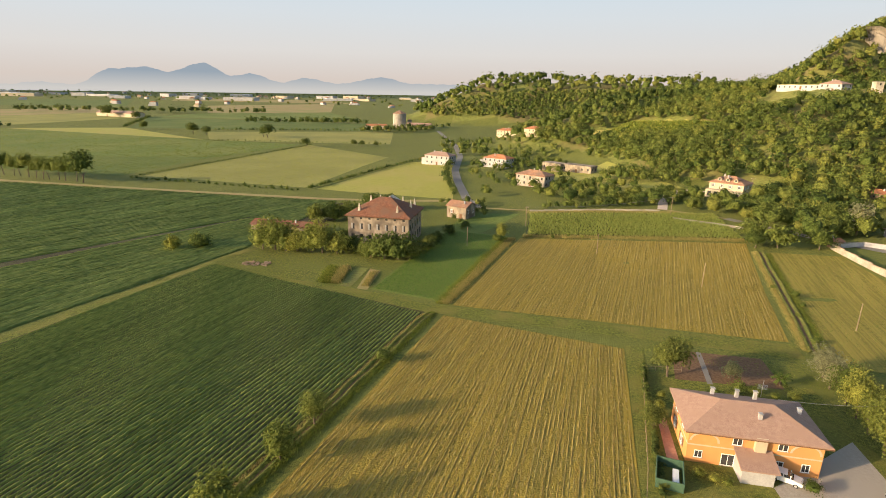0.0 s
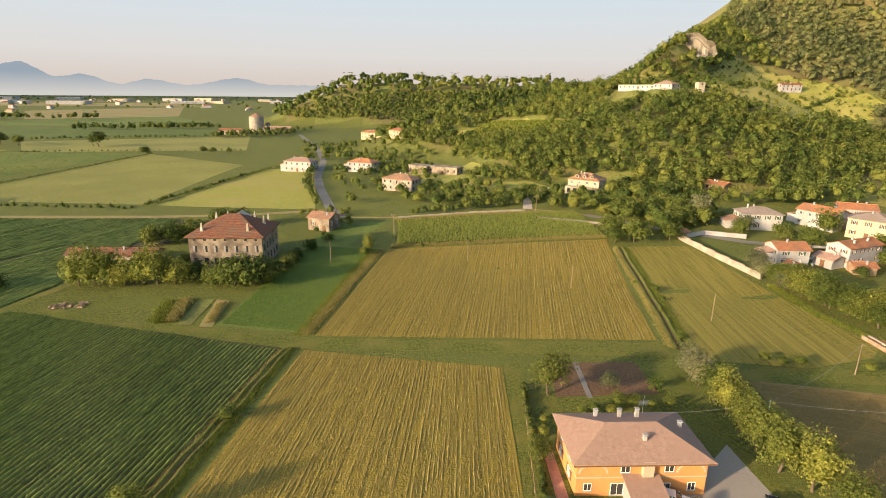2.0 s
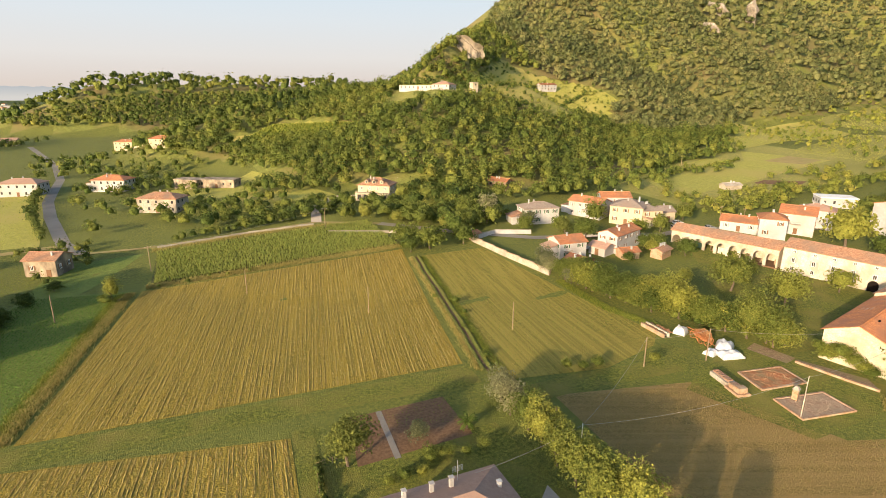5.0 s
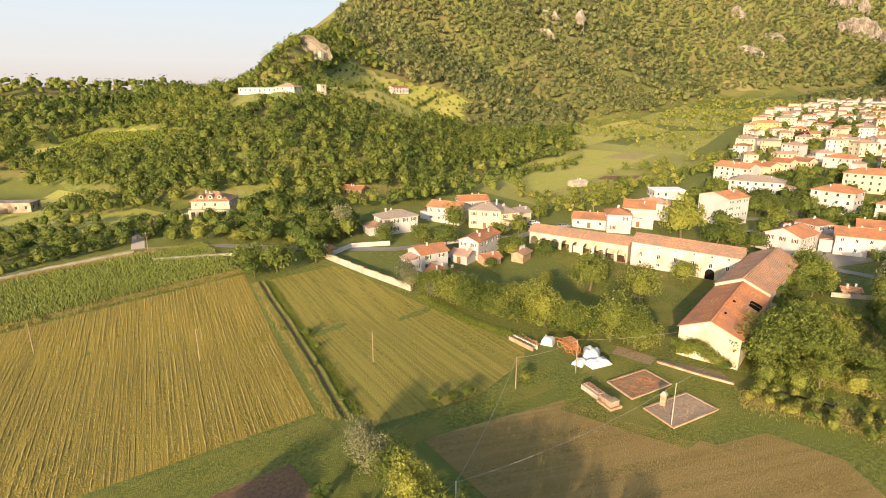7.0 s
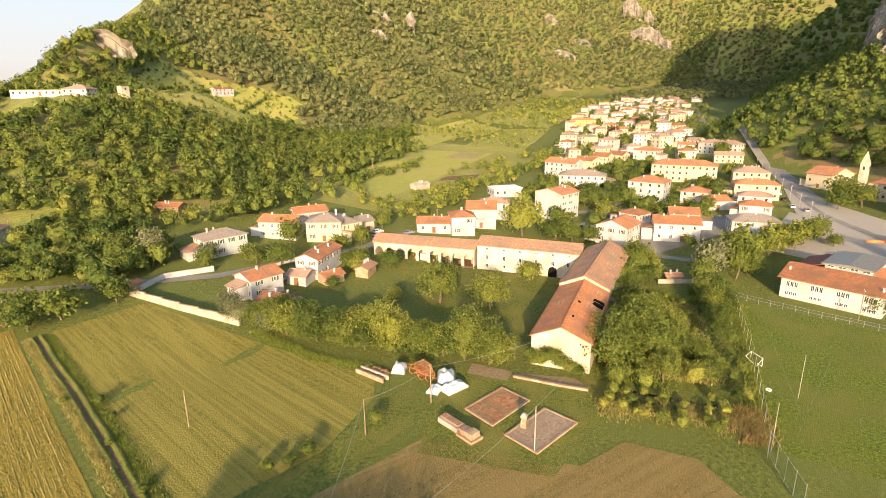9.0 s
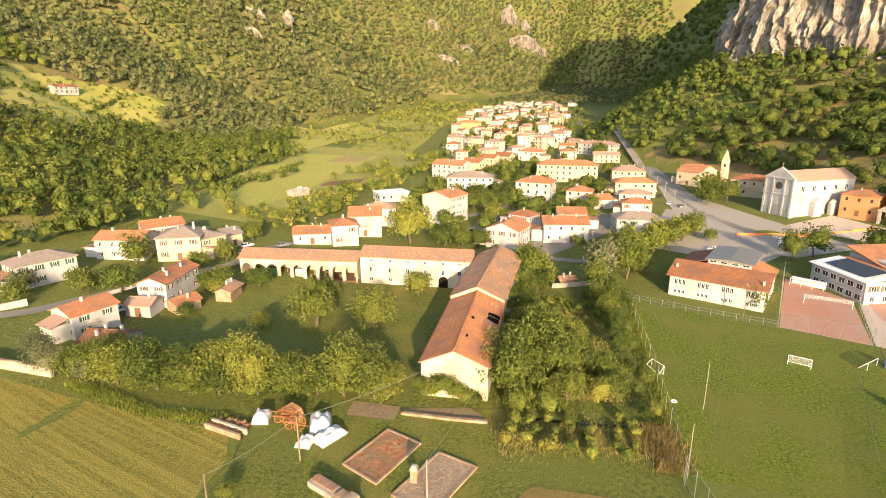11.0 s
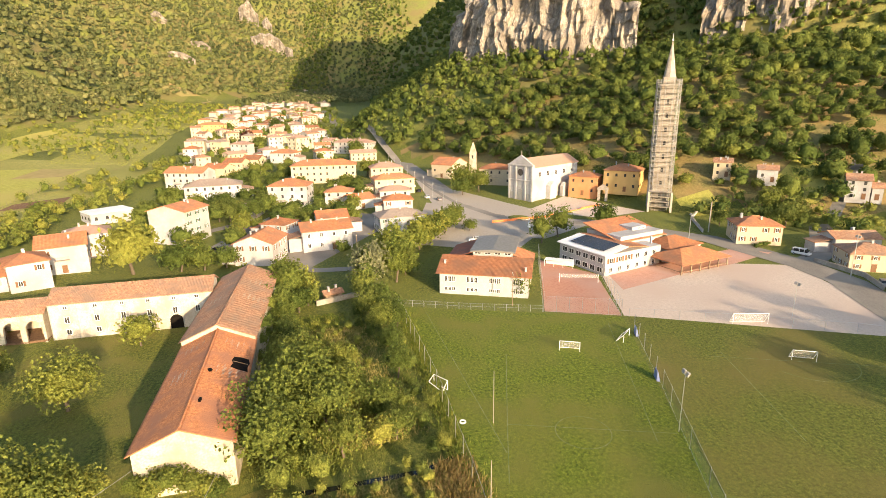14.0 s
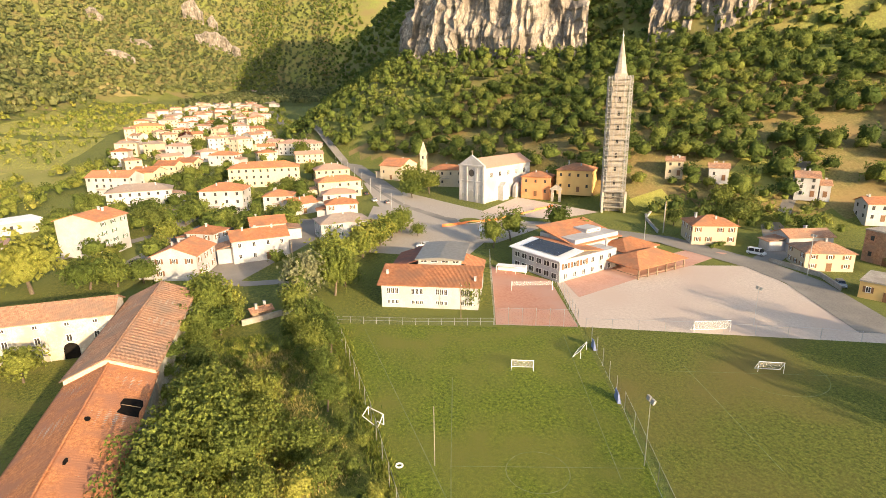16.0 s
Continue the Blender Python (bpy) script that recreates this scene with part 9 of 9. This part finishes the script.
def car(x, y, turn, paint, label, van=False):
    root = thing("van" if van else "car", pose(x, y, float(terrain(x, y)) + 0.1, 0, 0, turn), label, "van" if van else "car", "parked vehicles")
    ln, wd = (4.9, 1.9) if van else (4.0, 1.68)
    bm = bmesh.new()
    prof = [(-ln / 2, 0.3), (-ln / 2, 0.95), (-ln / 2 + 0.15, 1.0), (ln / 2 - 1.15, 0.98), (ln / 2 - 0.1, 0.78), (ln / 2, 0.6), (ln / 2, 0.3)]
    solid(bm, [(px_, -wd / 2, pz) for px_, pz in prof], [(px_, wd / 2, pz) for px_, pz in prof])
    part("body", bm, paint, root)
    top = 1.9 if van else 1.45
    cab = [(-ln / 2 + 0.05, 1.0), (-ln / 2 + (0.1 if van else 0.5), top), (ln / 2 - (1.3 if van else 1.9), top), (ln / 2 - (0.7 if van else 1.1), 1.0)]
    bm = bmesh.new()
    solid(bm, [(px_, -wd / 2 + 0.1, pz) for px_, pz in cab], [(px_, wd / 2 - 0.1, pz) for px_, pz in cab])
    part("cabin", bm, GLASSY, root, "dark glazed cabin")
    bm = bmesh.new()
    box(bm, -ln / 2 + 0.15, -wd / 2 + 0.1, top, ln / 2 - (1.3 if van else 1.9), wd / 2 - 0.1, top + 0.06)
    for px_ in (-ln / 2 + 0.35, -0.35, ln / 2 - 1.5):
        for sgn in (-1, 1):
            box(bm, px_ - 0.07, sgn * (wd / 2 - 0.1) - 0.02, 1.0, px_ + 0.07, sgn * (wd / 2 - 0.1) + 0.02, top)
    part("roof_frame", bm, paint, root)
    for px_ in (-ln / 2 + 0.75, ln / 2 - 0.75):
        for sgn in (-1, 1):
            w = share("wheel", kept(("wheel",), RUBBER, lambda b: tube(b, (0, -0.1, 0), (0, 0.1, 0), 0.31, 0.31, 14)), root, pose(px_, sgn * (wd / 2 - 0.08), 0.21))
            share("rim", kept(("rim",), M["metal"], lambda b: tube(b, (0, -0.11, 0), (0, 0.11, 0), 0.18, 0.18, 10)), w, Matrix())
    for sgn in (-1, 1):
        share("headlight", kept(("headlight",), M["white"], lambda b: box(b, -0.03, -0.16, -0.07, 0.02, 0.16, 0.07)), root, pose(ln / 2, sgn * (wd / 2 - 0.3), 0.68))
        share("tail_light", kept(("tail_light",), mat("red_lens", (0.35, 0.02, 0.02), (0.4, 0.03, 0.03), 1, 0.3, 0), lambda b: box(b, -0.02, -0.1, -0.14, 0.02, 0.1, 0.14)), root, pose(-ln / 2, sgn * (wd / 2 - 0.15), 0.8))


PAINTS = [mat("white_car_paint", (0.75, 0.75, 0.74), (0.78, 0.78, 0.77), 1, 0.25, 0, spec=0.5), mat("silver_car_paint", (0.38, 0.39, 0.40), (0.42, 0.43, 0.44), 1, 0.25, 0, metal=0.4), mat("dark_car_paint", (0.03, 0.035, 0.045), (0.04, 0.045, 0.055), 1, 0.2, 0, spec=0.5), mat("red_car_paint", (0.35, 0.03, 0.02), (0.40, 0.04, 0.03), 1, 0.25, 0, spec=0.5)]
car(59.2, 65.2, -28, PAINTS[0], "white hatchback parked before the orange house")
car(71.5, 62.5, 60, PAINTS[2], "dark car parked on the drive")
car(234.6, -75.2, -150, PAINTS[0], "white van parked at the roadside", True)
car(206.5, -75.5, 150, PAINTS[1], "silver car parked by the road")
car(203.8, -80.2, 150, PAINTS[0], "white car parked by the road")
car(303.5, 106.2, 20, PAINTS[0], "white car on the village street")
car(271, 97.5, 35, PAINTS[1], "silver car on the village street")
car(262, 103, 60, PAINTS[2], "dark car parked by the street")
for i, (x, y, tn, k) in enumerate(((166, 158.5, 70, 2), (158, 160, -30, 0), (206, 162, -20, 1), (212, 166, -20, 0), (218, 156, -25, 1), (196, 190, 10, 0), (326, 26, 10, 1), (331, 31, 10, 0), (345, 34, 12, 2), (358, 36, 12, 0), (300, 24, 60, 3), (296, 28, 60, 1), (262, 20, 80, 0), (258, 20, 80, 3), (420, 46, 10, 0), (240, -86, -120, 2))):
    car(x, y, tn, PAINTS[k], "car parked in the village")


# ---- square, roundabout, church yard ----
isl = thing("roundabout_island", pose(290, -1.5, float(terrain(290, -1.5)) + 0.1), "low planted roundabout with a stone kerb", "roundabout")
bm = bmesh.new()
tube(bm, (0, 0, 0), (0, 0, 0.25), 4.6, 4.5, 28)
part("kerb", bm, M["stone"], isl)
bm = bmesh.new()
tube(bm, (0, 0, 0.25), (0, 0, 0.42), 4.2, 3.6, 28)
part("planting", bm, M["verge"], isl)
bm = bmesh.new()
tube(bm, (0, 0, 0), (0, 0, 1.6), 0.55, 0.45, 8)
tube(bm, (0, 0, 1.6), (0, 0, 2.9), 0.42, 0.3, 8)
tube(bm, (0, 0, 2.9), (0, 0, 3.5), 0.22, 0.16, 8)
tagged(part("statue", bm, M["white"], None, "plain white statue on a plinth", pose(276.4, -2.1, float(terrain(276.4, -2.1)))), "", "statue")
BARRIER = mat("orange_barrier_net", (0.72, 0.20, 0.06), (0.80, 0.27, 0.09), 3, 0.8, 0.1)
for a, b in (((286, 2), (289, -12)), ((289, -12), (300, -30)), ((300, -30), (306, -40)), ((284, 10), (286, 2))):
    bm = bmesh.new()
    ln = math.hypot(b[0] - a[0], b[1] - a[1])
    box(bm, -ln / 2, -0.03, 0, ln / 2, 0.03, 1.1)
    tagged(part("site_barrier", bm, BARRIER, None, "orange building-site barrier round the churchyard", pose((a[0] + b[0]) / 2, (a[1] + b[1]) / 2, float(terrain(*a)), 0, 0, math.degrees(math.atan2(b[1] - a[1], b[0] - a[0])))), "", "barrier", "site barriers")
sheet("churchyard", [(288, 0), (290, -12), (304, -40), (316, -34)], 6, 6, M["gravel"], 0.11, "dug-up pale churchyard", "churchyard")
gate = thing("portal", pose(314.5, -44.5, float(terrain(314, -44)), 0, 0, -125), "baroque stone portal between parish houses", "portal")
bm = bmesh.new()
for x in (-1.6, 1.6):
    box(bm, x - 0.5, -0.5, 0, x + 0.5, 0.5, 5)
box(bm, -2.4, -0.6, 5, 2.4, 0.6, 5.8)
part("columns", bm, M["stone"], gate)
bm = bmesh.new()
solid(bm, [(-2.2, -0.5, 5.8), (2.2, -0.5, 5.8), (2.2, 0.5, 5.8), (-2.2, 0.5, 5.8)], [(-0.2, -0.4, 7.4), (0.2, -0.4, 7.4), (0.2, 0.4, 7.4), (-0.2, 0.4, 7.4)])
part("pediment", bm, M["stone"], gate)

# ---- sheds, greenhouse, farm silos, far works ----
for x, y, tn, w, d, h, tile, label in ((165.5, 148, -15, 6, 4.5, 2.4, "tile", "orange brick garden shed"), (129.6, 186, 20, 3.5, 3, 2.3, "tile", "small garden hut with red roof"), (176, 143.5, 15, 6.5, 4, 2.6, "tile_old", "orange wooden shed in the courtyard")):
    house(x, y, tn, w, d, h, 1, "gable", "old_brick", tile, label, plain=True)
house(287.6, 196, -20, 9, 5, 2.2, 1, "gable", "stone", "stone", "small grey polytunnel in the meadow", plain=True)
cart = thing("water_tank", pose(43.2, 63.6, 0, 0, 0, 75), "dark rectangular pen with a pale tank", "tank")
for x0, y0, x1, y1 in ((-2.6, -1.8, 2.6, -1.7), (-2.6, 1.7, 2.6, 1.8), (-2.6, -1.7, -2.5, 1.7), (2.5, -1.7, 2.6, 1.7)):
    bm = bmesh.new()
    box(bm, x0, y0, 0, x1, y1, 1.5)
    part("side_panel", bm, SHUTTERS[1], cart)
bm = bmesh.new()
box(bm, -1.8, -1.2, 0, 1.2, -0.4, 0.9)
part("tank", bm, M["white"], cart)
for x, y, r, h in ((-128, 742, 9, 19), (-116, 752, 3, 10)):
    silo = thing("silo", pose(x, y, 0), "round pale farm silo with conical roof", "silo", "farm silos")
    bm = bmesh.new()
    tube(bm, (0, 0, -1), (0, 0, h), r, r, 24)
    part("drum", bm, M["stone"], silo)
    bm = bmesh.new()
    tube(bm, (0, 0, h), (0, 0, h + r * 0.5), r + 0.4, 0.4, 24)
    part("roof", bm, M["tile_old"], silo)
house(-100, 735, -10, 34, 12, 5, 1, "gable", "stone", "tile_pink", "grey farm sheds beside a silo", plain=True)
house(-150, 700, 5, 26, 10, 5, 1, "gable", "plaster_cream", "tile", "farm barn with red roof", plain=True)
rr = random.Random(21)
for i in range(26):
    x = -2300 + i * 92 + rr.uniform(-30, 30)
    y = 1750 + rr.uniform(0, 900) + max(0, x + 900) * 0.2
    house(x, y, rr.uniform(-25, 10), rr.uniform(40, 130), rr.uniform(30, 60), rr.uniform(8, 13), 1, "flat", rr.choice(("plaster", "plaster", "plaster_cream")), rr.choice(("white", "stone")), "pale factory shed on the plain", plain=True, group="far factories")
for i in range(70):
    x, y = rr.uniform(-2700, -150), rr.uniform(1250, 3000)
    house(x, y, rr.uniform(-40, 40), rr.uniform(10, 18), rr.uniform(9, 14), rr.uniform(6, 9), 2, "hip", rr.choice(("plaster", "plaster_cream")), "tile", "distant pale house on the plain", far=True, plain=True, group="far plain houses")
house(-610, 838, -18, 95, 16, 6, 1, "gable", "plaster_cream", "tile_pink", "very long pale shed on the plain", plain=True)

# ivy on the barn gable and wing
for x, y, z, r, leaf in ((147.2, 77.6, 1.2, 1.7, "leaf_yellow"), (147.5, 75.2, 2.6, 1.7, "leaf_yellow"), (147.3, 76.6, 2.4, 1.5, "leaf_yellow"), (147.9, 73.2, 1.4, 1.7, "leaf"), (148.0, 71.4, 0.8, 1.5, "leaf_yellow"), (147.0, 79.2, 2.6, 1.2, "leaf_yellow"), (148.1, 70.0, 0.4, 1.4, "leaf")):
    tree(x, y, r * 1.35, "bush", leaf, -0.3, "ivy spreading over the barn wall", group="ivy", z=z)
for i in range(8):
    tree(181 + i * 3.6, 72.3 + i * 0.28, 1.6 + 0.3 * (i % 3), "bush", "leaf_yellow" if i % 2 else "leaf", 0.0, "ivy climbing the barn wall", group="ivy", z=1.5 + 1.6 * (i % 3))
# palm in the garden
palm = thing("palm", pose(70.9, 92.6, 0), "small garden palm with arching fronds", "palm")
bm = bmesh.new()
tube(bm, (0, 0, -0.2), (0, 0, 1.6), 0.22, 0.2, 8)
part("trunk", bm, M["bark"], palm)
bm = bmesh.new()
for k in range(6):
    for sgn in (-1, 1):
        bm.faces.new([bm.verts.new(p) for p in ((0.2 + k * 0.25, 0, 0.35 * math.sin(k * 0.5)), (0.45 + k * 0.25, sgn * 0.4, 0.3 * math.sin(k * 0.5) - 0.1), (0.6 + k * 0.25, sgn * 0.3, 0.3 * math.sin(k * 0.5 + 0.4) - 0.14), (0.36 + k * 0.25, 0, 0.35 * math.sin(k * 0.5 + 0.3)))])
frond = bpy.data.meshes.new("frond")
bm.to_mesh(frond)
bm.free()
frond.materials.append(M["green_grass"])
for i in range(14):
    share("frond", frond, palm, pose(0, 0, 1.6, 0, -25 + 30 * (i % 3), i * 25.7))


# stacked firewood beside the tarpaulins
heap = thing("firewood_stack", pose(135.4, 97.2, float(terrain(135.4, 97.2)), 0, 0, 68), "big stack of split orange-brown firewood", "firewood")
LOG = mat("split_firewood", (0.36, 0.17, 0.07), (0.52, 0.29, 0.13), 5, 0.9, 0.4, per="object")
rr = random.Random(21)
log_mesh = kept(("log",), LOG, lambda b: tube(b, (0, -0.5, 0), (0, 0.5, 0), 0.13, 0.12, 6))
for layer in range(7):
    for i in range(13 - layer // 2):
        for row in (-0.55, 0.55):
            share("log", log_mesh, heap, pose(-1.75 + i * 0.28 + 0.07 * layer + rr.uniform(-0.03, 0.03), row + rr.uniform(-0.1, 0.1), 0.14 + layer * 0.23, rr.uniform(-4, 4), 0, rr.uniform(-5, 5)))
